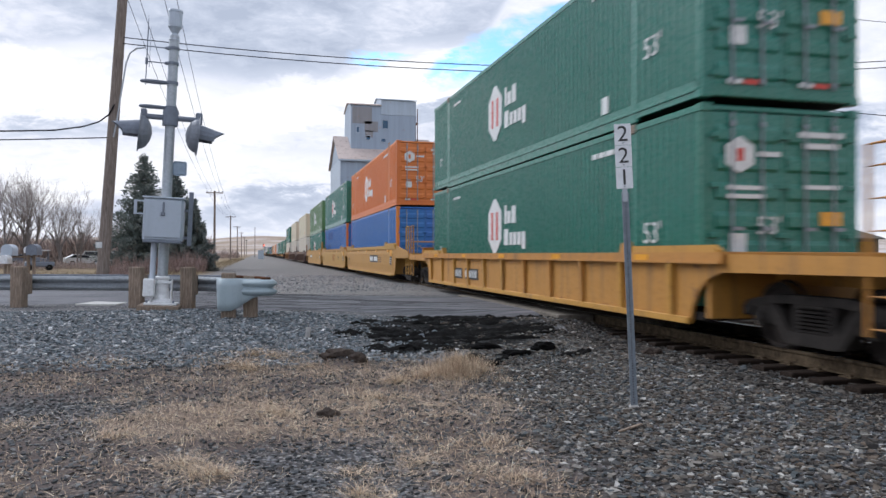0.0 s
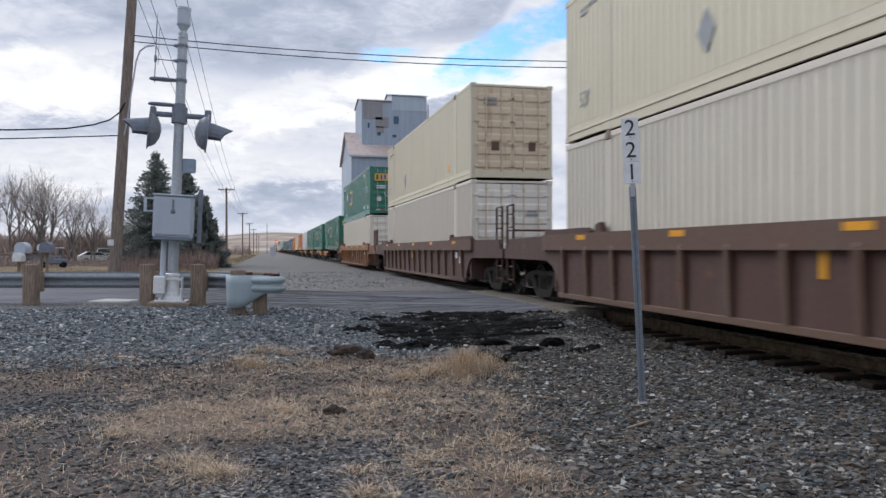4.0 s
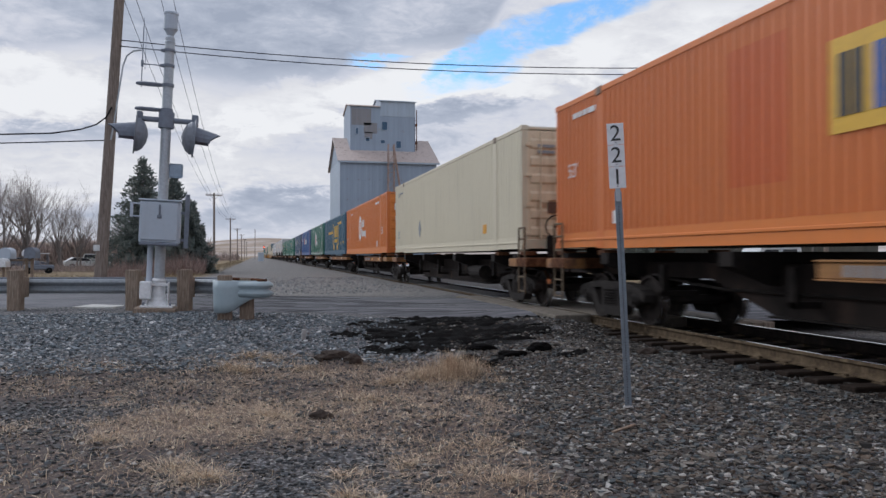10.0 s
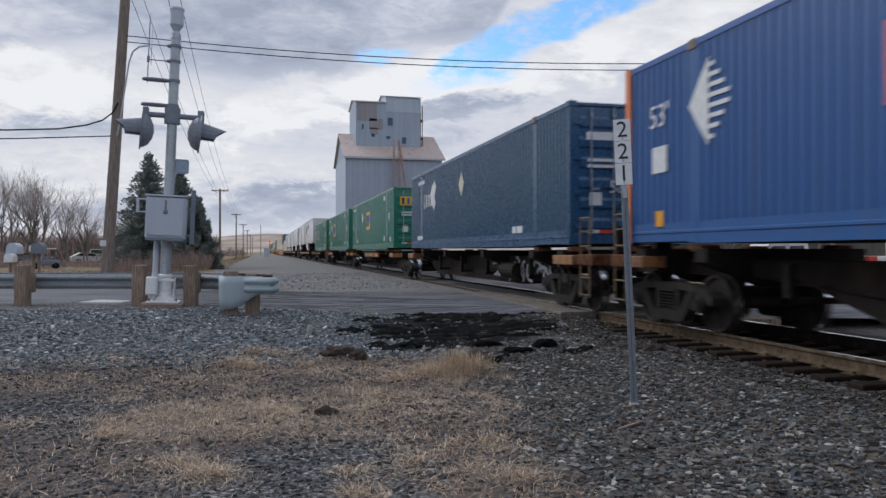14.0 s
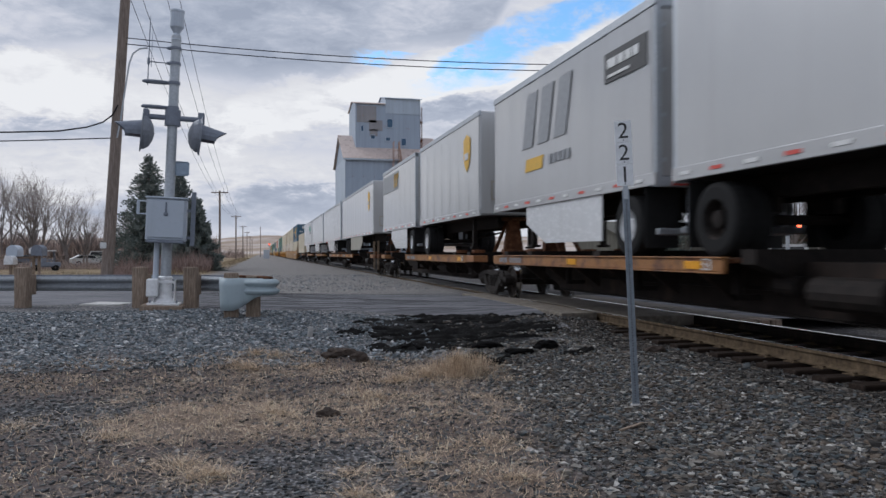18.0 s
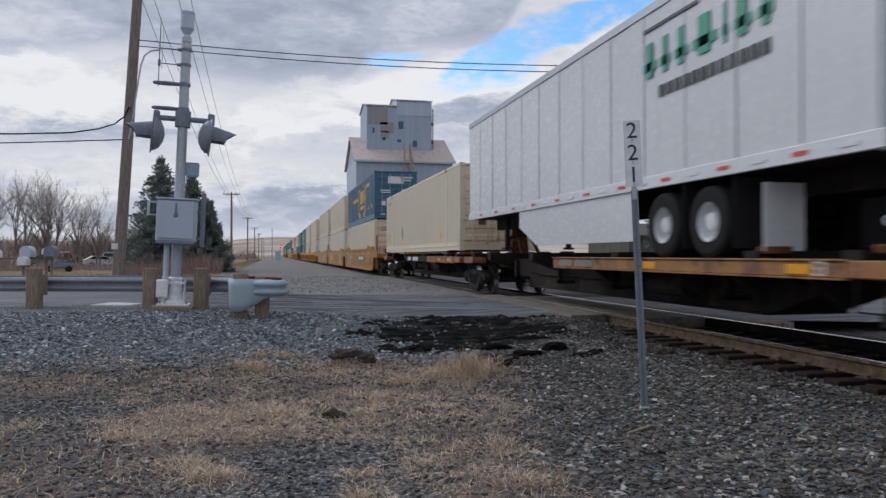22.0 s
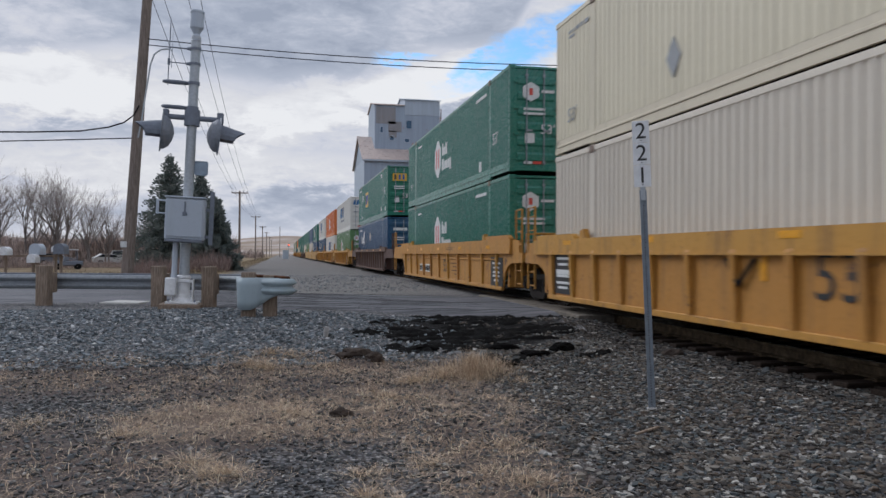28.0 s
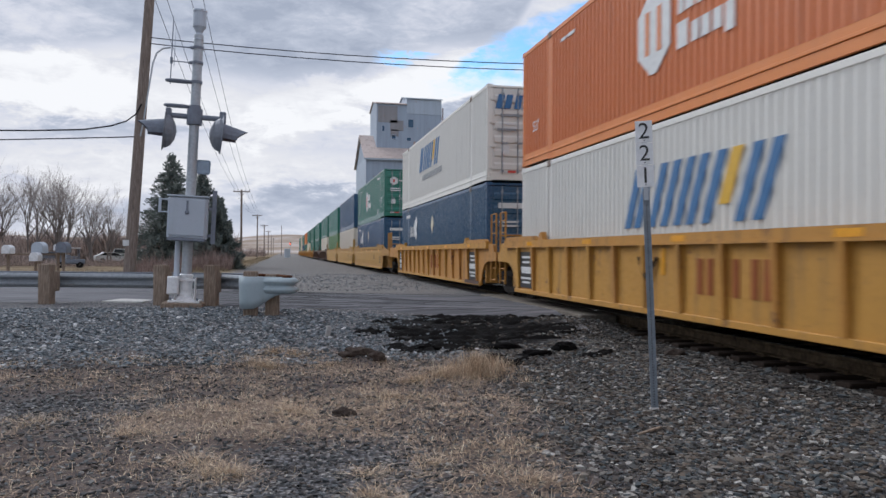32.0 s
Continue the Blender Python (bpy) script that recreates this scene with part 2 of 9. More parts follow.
BEIGE = paint("cream_paint", (0.59, 0.525, 0.385), 0.5, 0.2, grime=(0.18, 0.14, 0.10))
SWIFT_WHITE = paint("clean_white_paint", (0.66, 0.64, 0.585), 0.4, 0.2, grime=(0.25, 0.22, 0.18))
WHITE = paint("white_paint", (0.63, 0.57, 0.47), 0.45, 0.16, grime=(0.2, 0.17, 0.13))
SPRAY = paint("thin_white_spray", (0.46, 0.40, 0.33), 0.6, 0.8, rust=0.2, grime=(0.30, 0.18, 0.09))
COOL_WHITE = paint("cool_white_paint", (0.58, 0.585, 0.585), 0.26, 0.11, relief=0.02, grime=(0.2, 0.18, 0.16))
GREY_TRAILER = paint("silver_grey_paint", (0.45, 0.45, 0.445), 0.22, 0.09, metal=0.2, relief=0.02, grime=(0.2, 0.18, 0.16))
YELLOW = paint("railcar_yellow_paint", (0.43, 0.205, 0.03), 0.6, 0.85, rust=0.5, grime=(0.13, 0.07, 0.03))
OLD_YELLOW = paint("worn_deck_yellow_paint", (0.27, 0.118, 0.034), 0.7, 0.75, rust=0.95, grime=(0.04, 0.03, 0.024))
TAN_DARK = paint("dull_ochre_paint", (0.30, 0.138, 0.02), 0.6, 0.4, rust=0.2)
TAN = paint("faded_yellow_paint", (0.38, 0.20, 0.036), 0.6, 0.28, rust=0.1)
DIRTY_CREAM = paint("rust_streaked_cream_paint", (0.62, 0.51, 0.36), 0.55, 0.75, rust=0.28, grime=(0.30, 0.17, 0.09))
DIRTY_WHITE = paint("rust_streaked_white_paint", (0.68, 0.64, 0.57), 0.5, 0.5, rust=0.15, grime=(0.30, 0.20, 0.13))
BROWN = paint("oxide_brown_paint", (0.068, 0.03, 0.02), 0.7, 0.45, rust=0.4)
RUST_BROWN = paint("rusty_orange_brown_paint", (0.155, 0.062, 0.032), 0.7, 0.95, rust=0.6, grime=(0.035, 0.022, 0.017))
BROWN_TAN = paint("faded_brown_paint", (0.105, 0.055, 0.034), 0.7, 0.5, rust=0.5)
RUST = grainy("rusty_steel", [(0.3, (0.035, 0.016, 0.010)), (0.5, (0.10, 0.042, 0.02)), (0.72, (0.21, 0.10, 0.05))], 6.0, 0.85, 0.3)
SOOT = grainy("grimy_black_steel", [(0.3, (0.00832, 0.00773, 0.00714)), (0.6, (0.0227, 0.0178, 0.0154)), (0.8, (0.0594, 0.0403, 0.0298))], 7.0, 0.75, 0.3)
WHEEL_STEEL = grainy("dark_wheel_steel", [(0.3, (0.0184, 0.0161, 0.0149)), (0.6, (0.0517, 0.0414, 0.0356)), (0.8, (0.115, 0.0862, 0.069))], 6.0, 0.7, 0.2)
FRAME_STEEL = grainy("dusty_cast_steel", [(0.3, (0.0138, 0.0119, 0.011)), (0.6, (0.0344, 0.0295, 0.0262)), (0.8, (0.0688, 0.0575, 0.0483))], 6.0, 0.8, 0.3)
# rusty steel of the sills; on the far rail it stands in for shade
SILL_STEEL = grainy("rusty_sill_shaded_rail_steel", [(0.3, (0.0109, 0.00907, 0.00814)), (0.55, (0.029, 0.0217, 0.0181)), (0.7, (0.068, 0.0436, 0.0308)), (0.85, (0.127, 0.0814, 0.0544))], 2.2, 0.8, 0.3, stretch=(1, 1, 0.5))
LADDER = grainy("worn_ladder_paint", [(0.3, (0.09, 0.065, 0.045)), (0.7, (0.22, 0.165, 0.11))], 9.0, 0.8, 0.1)
SIGN_WHITE = plain("sign_white", (0.76, 0.77, 0.78), 0.4)
GUARD_STEEL = grainy("dull_zinc", [(0.3, (0.20, 0.215, 0.23)), (0.7, (0.31, 0.33, 0.35))], 12.0, 0.55, 0.1, 0.004, metal=0.3)
BRIGHT_STEEL = plain("worn_bright_steel", (0.80, 0.80, 0.80), 0.2, 1.0)
STEEL = grainy("galvanized_steel", [(0.3, (0.33, 0.355, 0.38)), (0.7, (0.47, 0.495, 0.52))], 18.0, 0.5, 0.1, 0.004, metal=0.3)
RUBBER = plain("tyre_rubber", (0.018, 0.018, 0.018), 0.85)
MARK_WHITE = plain("stencil_white", (0.634, 0.634, 0.616), 0.5)
MARK_YELLOW = plain("stencil_yellow", (0.634, 0.37, 0.0264), 0.5)
MARK_RED = plain("stencil_red", (0.55, 0.06, 0.04), 0.5)
FADED_RED = plain("faded_red_stencil", (0.27, 0.085, 0.03), 0.6)
MARK_BLUE = plain("stencil_blue", (0.03, 0.09, 0.32), 0.5)
SKY_BLUE = plain("stencil_mid_blue", (0.035, 0.135, 0.30), 0.5)
MARK_BLACK = plain("stencil_black", (0.02, 0.02, 0.02), 0.5)
MARK_GREEN = plain("stencil_green", (0.02, 0.26, 0.16), 0.5)
MARK_GREY = plain("stencil_grey", (0.25, 0.26, 0.27), 0.5)
REFLECT = plain("reflector_orange", (0.704, 0.317, 0.0088), 0.3)


# ---------------------------------------------------------------- mesh building
class Geo:
    """Collects vertices and faces for one mesh."""

    def __init__(self):
        self.v, self.f = [], []

    def add(self, vs, fs):
        n = len(self.v)
        self.v += [tuple(p) for p in vs]
        self.f += [tuple(i + n for i in q) for q in fs]
        return self

    def box(self, x0, x1, y0, y1, z0, z1, b=0.0):
        if b <= 0:
            return self.add([(x, y, z) for x in (x0, x1) for y in (y0, y1) for z in (z0, z1)],
                            [(0, 1, 3, 2), (4, 6, 7, 5), (0, 4, 5, 1), (2, 3, 7, 6), (0, 2, 6, 4), (1, 5, 7, 3)])
        vs, idx = [], {}
        lo, hi = (x0, y0, z0), (x1, y1, z1)
        for c in range(8):
            s = [(c >> a) & 1 for a in range(3)]
            for a in range(3):
                p = []
                for k in range(3):
                    e = hi[k] if s[k] else lo[k]
                    p.append(e if k == a else e + (-b if s[k] else b))
                idx[c, a] = len(vs)
                vs.append(p)
        fs = []
        for a in range(3):
            u, w = (a + 1) % 3, (a + 2) % 3
            for side in (0, 1):
                cs = [side << a | i << u | j << w for i, j in ((0, 0), (1, 0), (1, 1), (0, 1))]
                q = [idx[c, a] for c in cs]
                fs.append(q if side else q[::-1])
            for i in (0, 1):
                for j in (0, 1):
                    c0 = i << u | j << w
                    c1 = c0 | 1 << a
                    q = [idx[c0, u], idx[c1, u], idx[c1, w], idx[c0, w]]
                    fs.append(q if i ^ j else q[::-1])
        for c in range(8):
            q = [idx[c, 0], idx[c, 1], idx[c, 2]]
            fs.append(q if bin(c).count("1") % 2 else q[::-1])
        return self.add(vs, fs)

    def cyl(self, p, q, r, r2=None, n=12, caps=True):
        p, q, r2 = Vector(p), Vector(q), r if r2 is None else r2
        d = (q - p).normalized()
        a = d.orthogonal().normalized()
        b = d.cross(a)
        ring = [a * math.cos(2 * math.pi * i / n) + b * math.sin(2 * math.pi * i / n) for i in range(n)]
        vs = [p + o * r for o in ring] + [q + o * r2 for o in ring]
        fs = [(i, (i + 1) % n, n + (i + 1) % n, n + i) for i in range(n)]
        if caps:
            fs += [tuple(range(n))[::-1], tuple(range(n, 2 * n))]
        return self.add(vs, fs)

    def tube(self, pts, r, n=6):
        """One swept tube through the points."""
        P = [Vector(p) for p in pts]
        vs, up = [], None
        for i, p in enumerate(P):
            d = (P[min(i + 1, len(P) - 1)] - P[max(i - 1, 0)]).normalized()
            a = d.orthogonal().normalized() if up is None else (up - d * up.dot(d)).normalized()
            up = a
            b = d.cross(a)
            vs += [p + (a * math.cos(2 * math.pi * k / n) + b * math.sin(2 * math.pi * k / n)) * r for k in range(n)]
        fs = [(i * n + k, i * n + (k + 1) % n, (i + 1) * n + (k + 1) % n, (i + 1) * n + k) for i in range(len(P) - 1) for k in range(n)]
        fs += [tuple(range(n))[::-1], tuple(range((len(P) - 1) * n, len(P) * n))]
        return self.add(vs, fs)

    def lathe(self, prof, axis="Z", at=(0, 0, 0), n=16):
        """Turns a profile of (radius, height) round an axis."""
        vs, k = [], len(prof)
        for i in range(n):
            c, s = math.cos(2 * math.pi * i / n), math.sin(2 * math.pi * i / n)
            for r, h in prof:
                p = {"Z": (r * c, r * s, h), "X": (h, r * c, r * s), "Y": (r * s, h, r * c)}[axis]
                vs.append((p[0] + at[0], p[1] + at[1], p[2] + at[2]))
        fs = [(i * k + j, ((i + 1) % n) * k + j, ((i + 1) % n) * k + j + 1, i * k + j + 1) for i in range(n) for j in range(k - 1)]
        return self.add(vs, fs)

    def prism(self, poly, axis, a, b):
        """A polygon extruded along an axis from a to b; the polygon lies in the two other axes, in order."""
        n = len(poly)

        def at(p, h):
            return {"X": (h, p[0], p[1]), "Y": (p[0], h, p[1]), "Z": (p[0], p[1], h)}[axis]
        vs = [at(p, a) for p in poly] + [at(p, b) for p in poly]
        fs = [(i, (i + 1) % n, n + (i + 1) % n, n + i) for i in range(n)] + [tuple(range(n))[::-1], tuple(range(n, 2 * n))]
        return self.add(vs, fs)

    def mesh(self, name, smooth=False):
        me = bpy.data.meshes.new(name)
        me.from_pydata(self.v, [], self.f)
        bm = bmesh.new()
        bm.from_mesh(me)
        bmesh.ops.recalc_face_normals(bm, faces=bm.faces)
        bm.to_mesh(me)
        bm.free()
        if smooth:
            me.polygons.foreach_set("use_smooth", [True] * len(me.polygons))
        return me


def put(name, me, mat, parent=None, label="", loc=(0, 0, 0), rot=(0, 0, 0), slot=True):
    """Links a mesh as one object; the paint sits on the object, so that alike meshes are shared."""
    if isinstance(me, Geo):
        me = me.mesh(name)
    ob = new(name, me)
    if not me.materials:
        me.materials.append(mat)
    if me.materials[0] is not mat:
        ob.material_slots[0].link = "OBJECT"
        ob.material_slots[0].material = mat
    ob.parent = parent
    ob.location = loc
    ob.rotation_euler = [radians(a) for a in rot]
    if label:
        ob["label"] = label
    return ob


def empty(name, label, category, group="", loc=(0, 0, 0), rz=0):
    ob = new(name)
    ob.empty_display_size = 0.1
    ob.location, ob.rotation_euler = loc, (0, 0, radians(rz))
    return tagged(ob, label, category, group)


TEXTS = {}


def lettering(text, height):
    """Flat letters of the built-in font as a mesh in the X-Z plane, centred, facing -Y."""
    if (text, height) not in TEXTS:
        cu = bpy.data.curves.new("letters", "FONT")
        cu.body, cu.size, cu.align_x, cu.align_y, cu.extrude, cu.resolution_u = text, height * 1.38, "CENTER", "CENTER", 0.002, 3
        ob = bpy.data.objects.new("letters", cu)
        scene.collection.objects.link(ob)
        dg = bpy.context.evaluated_depsgraph_get()
        me = bpy.data.meshes.new_from_object(ob.evaluated_get(dg))
        bpy.data.objects.remove(ob)
        me.transform(Matrix.Rotation(radians(90), 4, "X"))
        TEXTS[text, height] = me
    return TEXTS[text, height]


# ---------------------------------------------------------------- the train
TRACK_X, DECK, HALF, RAIL_Z = 7.193, 1.20, 8.075, -0.07
BOX_H, WELL_FLOOR = 2.896, 0.33
SHARED = {}
MOVERS = []


def run_of(t):
    """How far the train has rolled towards the crossing after t seconds: it slows a little."""
    return 24.2095 * t - 0.043866 * t ** 2 - 0.00137637 * t ** 3 + 2.83346e-05 * t ** 4


def shared(key, make):
    if key not in SHARED:
        g = make()
        SHARED[key] = g.mesh(key) if isinstance(g, Geo) else g
    return SHARED[key]


def corrugated(a, b, z0, z1, depth, pitch, out=-1.0):
    """A trapezoid-ribbed sheet along Y, its outer crests at x = 0, hollows inwards."""
    g, n = Geo(), max(2, round((b - a) / pitch))
    p = (b - a) / n
    ys = []
    for i in range(n):
        ys += [(a + i * p, 0), (a + (i + 0.36) * p, 0), (a + (i + 0.5) * p, depth), (a + (i + 0.86) * p, depth)]
    ys.append((b, 0))
    k = len(ys)
    vs = [(-out * d, y, z0) for y, d in ys] + [(-out * d, y, z1) for y, d in ys] + [(-out * (depth + 0.02), y, z) for z in (z0, z1) for y, d in (ys[0], ys[-1])]
    fs = [(i, i + 1, k + i + 1, k + i) for i in range(k - 1)] + [(2 * k, 2 * k + 1, 2 * k + 3, 2 * k + 2)]
    return g.add(vs, fs)


def decal(c, name, y, z, w, h, mat, label="", x=-1.306, end=None):
    """A thin marking on the side (facing -x) or, with end, on the end wall (facing -y)."""
    key = f"marking_{w:.2f}_{h:.2f}_{'e' if end is not None else 's'}"
    if end is None:
        me = shared(key, lambda: Geo().box(0, 0.014, -w / 2, w / 2, -h / 2, h / 2))
        return put(name, me, mat, c, label, (x, y, z))
    me = shared(key, lambda: Geo().box(-w / 2, w / 2, 0, 0.014, -h / 2, h / 2))
    return put(name, me, mat, c, label, (y, end, z))


def shape(c, name, pts, y, z, mat, label="", x=-1.309):
    """A flat cut-out on the side; pts are (along, up), along growing towards the viewer's right."""
    g = Geo().prism([(-u, v) for u, v in pts], "X", 0, 0.014)
    return put(name, g, mat, c, label, (x, y, z))


def number(c, text, height, y, z, mat, x=-1.312):
    return put("number", lettering(text, height), mat, c, "stencilled number", (x, y, z), (0, 0, -90))


def bars(c, y, z, lengths, h, mat, x=-1.306, gap=0.08, label=""):
    """A line of writing too small to read: plain bars, from the far side to the near one."""
    for w in lengths:
        decal(c, "marking", y - w / 2, z, w, h, mat, label, x)
        y -= w + gap


HEX = [(-0.54, 0.34), (-0.10, 0.70), (0.10, 0.70), (0.54, 0.34), (0.54, -0.34), (0.10, -0.70), (-0.10, -0.70), (-0.54, -0.34)]


def hub_marks(c, back, red=True, y=1.2, z=1.5):
    shape(c, "emblem", HEX, y, z, MARK_WHITE, "white hexagonal emblem")
    m = MARK_RED if red else back
    for u in (-0.2, 0.2):
        decal(c, "emblem_bar", y - u, z, 0.13, 0.72, m, x=-1.318)
    for k, (u, w, v, h) in enumerate([(0.85, 0.14, 0.26, 0.46), (1.1, 0.26, 0.19, 0.3), (1.45, 0.26, 0.24, 0.42), (0.9, 0.3, -0.3, 0.4), (1.26, 0.2, -0.34, 0.3), (1.54, 0.22, -0.34, 0.3), (1.84, 0.22, -0.34, 0.3), (2.14, 0.22, -0.39, 0.4)]):
        decal(c, "emblem_block", y - u, z + v, w, h, MARK_WHITE)
    bars(c, -4.6, 2.55, [0.2, 0.2, 0.3, 0.3], 0.09, MARK_WHITE, gap=0.06)
    bars(c, 5.4, 2.5, [0.3, 0.4], 0.07, MARK_WHITE)
    number(c, "53'", 0.34, -6.75, 1.1, MARK_WHITE)
    number(c, "53'", 0.26, 7.0, 0.9, MARK_WHITE)
    decal(c, "marking", -5.1, 0.5, 0.24, 0.3, MARK_WHITE)
    hexm = shared("door_hexagon", lambda: Geo().prism([(0.26 * math.cos(a), 0.26 * math.sin(a)) for a in [radians(30 + 60 * i) for i in range(6)]], "Y", 0, 0.014))
    put("emblem", hexm, MARK_WHITE, c, "white hexagonal emblem", (-0.72, -8.112, 2.18))
    decal(c, "emblem_bar", -0.72, 2.18, 0.10, 0.18, MARK_RED if red else back, end=-8.122)
    decal(c, "marking", -0.25, 2.2, 0.36, 0.07, MARK_WHITE, end=-8.112)


def door_marks(c, mat, bright=MARK_WHITE):
    """Small plates and lines of writing on the doors."""
    for x, z, w, h, m in ((0.62, 2.5, 0.75, 0.08, mat), (0.62, 2.34, 0.6, 0.08, mat), (-0.62, 1.72, 0.6, 0.06, mat), (-0.62, 1.6, 0.6, 0.06, mat), (0.78, 1.3, 0.36, 0.2, REFLECT),
                          (-0.75, 0.95, 0.26, 0.26, mat), (0.62, 1.75, 0.6, 0.06, mat), (-0.80, 0.3, 0.24, 0.07, bright), (-0.54, 0.3, 0.24, 0.07, MARK_RED), (0.36, 0.3, 0.24, 0.07, bright), (0.62, 0.3, 0.24, 0.07, MARK_RED)):
        decal(c, "marking", x, z, w, h, m, end=-8.112)
    number_me = lettering("53'", 0.26)
    put("number", number_me, mat, c, "stencilled number", (-0.25, -8.114, 1.18))


def emp_marks(c, y=0.4, placard=True):
    decal(c, "emblem_panel", y, 1.66, 1.5, 1.0, MARK_YELLOW, "yellow square emblem")
    for u, v, w, h in ((-0.55, 0, 0.14, 0.66), (-0.36, 0, 0.14, 0.66)):
        decal(c, "emblem_bar", y - u, 1.66 + v, w, h, MARK_BLACK, x=-1.318)
    for u, v, w, h in ((-0.08, 0, 0.14, 0.66), (0.1, 0, 0.14, 0.66), (0.28, 0, 0.14, 0.66), (0.46, 0.1, 0.14, 0.46), (0.6, 0.1, 0.1, 0.46)):
        decal(c, "emblem_bar", y - u, 1.66 + v, w, h, MARK_BLUE, x=-1.318)
    dia = shared("diamond", lambda: Geo().prism([(0, 0.3), (0.26, 0), (0, -0.3), (-0.26, 0)], "X", 0, 0.014))
    if placard:
        put("placard", dia, MARK_WHITE, c, "white diamond placard", (-1.306, y + 2.5, 1.9))
    bars(c, 7.2, 2.55, [0.16, 0.16, 0.16, 0.3], 0.1, MARK_WHITE, gap=0.06)
    number(c, "53'", 0.36, -6.9, 1.55, MARK_WHITE)
    number(c, "53'", 0.28, 7.2, 1.5, MARK_WHITE)
    for yy, zz in ((-5.4, 2.55), (-5.4, 0.55), (-7.2, 0.5), (5.4, 0.55)):
        decal(c, "marking", yy, zz, 0.3, 0.22, MARK_WHITE)
    decal(c, "emblem_panel", -0.6, 2.25, 0.8, 0.42, MARK_YELLOW, "yellow square emblem", end=-8.112)
    for x in (-0.85, -0.6, -0.38):
        decal(c, "emblem_bar", x, 2.25, 0.12, 0.28, MARK_BLUE if x > -0.7 else MARK_BLACK, end=-8.122)
    diae = shared("diamond_end", lambda: Geo().prism([(0, 0.26), (0.24, 0), (0, -0.26), (-0.24, 0)], "Y", 0, 0.014))
    put("placard", diae, MARK_WHITE, c, "white diamond placard", (0.75, -8.113, 1.98))


def csx_marks(c):
    for y0, s in ((0.25, 1), (-3.6, -1)):
        decal(c, "emblem_bar", y0, 1.55, 0.16, 1.6, MARK_YELLOW, "yellow bracket emblem")
        for z in (0.78, 2.32):
            decal(c, "emblem_bar", y0 - s * 0.25, z, 0.4, 0.13, MARK_YELLOW)
    for u, w, v, h in ((-0.85, 0.22, 1.75, 0.86), (-1.15, 0.2, 1.75, 0.86), (-1.5, 0.22, 1.75, 0.86), (-1.82, 0.2, 1.75, 0.86)):
        decal(c, "emblem_block", u, v, w, h, MARK_YELLOW)
    for u in (-2.25, -2.65, -3.0):
        decal(c, "emblem_block", u, 1.75, 0.2, 0.86, MARK_YELLOW)
    bars(c, -0.75, 1.05, [0.14, 0.14, 0.2, 0.2, 0.2, 0.2, 0.2, 0.2], 0.26, MARK_YELLOW, gap=0.1)
    bars(c, 4.0, 1.75, [0.22] * 12, 0.2, MARK_YELLOW, gap=0.08)
    disc = shared("wheel_spot", lambda: Geo().prism([(0.19 * math.cos(a), 0.19 * math.sin(a)) for a in [radians(30 * i) for i in range(12)]], "X", 0, 0.014))
    for y in (-0.2, -0.62, -2.7, -3.1):
        put("emblem_spot", disc, MARK_YELLOW, c, "", (-1.306, y, 0.55))
    bars(c, -4.2, 2.3, [0.35, 0.12, 0.2, 0.2, 0.2], 0.2, MARK_YELLOW)
    decal(c, "marking", -5.4, 0.82, 0.24, 0.2, MARK_YELLOW)
    decal(c, "marking", -6.9, 0.86, 0.34, 0.18, MARK_YELLOW)
    decal(c, "door_panel", 0.0, 2.35, 0.95, 0.42, MARK_WHITE, "white door sign", end=-8.112)


def spec_marks(c):
    shape(c, "emblem", [(-0.48, 0), (0, 0.6), (0, -0.6)], 5.7, 1.95, MARK_WHITE, "white half-diamond emblem")
    for k in range(8):
        v = -0.49 + k * 0.14
        w = 0.5 * (1 - abs(v) / 0.62)
        decal(c, "emblem_line", 5.68 - w / 2, 1.95 + v, w, 0.06, MARK_WHITE)
    y = 2.85
    for k, w in enumerate([0.5, 0.4, 0.4, 0.45, 0.4, 0.4, 0.36, 0.36, 0.3, 0.4, 0.5]):
        m = MARK_RED if k == 0 else ORANGE if k == 1 else MARK_WHITE
        decal(c, "emblem_block", y - w / 2, 1.62 + (0.12 if k in (0, 3) else 0), w * 0.42, 0.82 if k in (0, 3) else 0.58, m)
        decal(c, "emblem_block", y - w / 2 - 0.12, 1.42, w * 0.5, 0.14, m)
        y -= w + 0.07
    decal(c, "marking", 7.0, 1.3, 0.42, 0.4, MARK_WHITE)
    number(c, "53'", 0.36, 7.0, 1.95, MARK_WHITE)
    decal(c, "marking", 7.0, 0.4, 0.22, 0.24, REFLECT)
    decal(c, "marking", -1.0, 2.35, 0.5, 0.4, MARK_WHITE)
    for z0 in (1.45,):
        for y0 in (7.98, -7.98):
            decal(c, "corner_stripe", y0, z0, 0.18, 2.88, ORANGE, "orange corner stripe", x=-1.318)


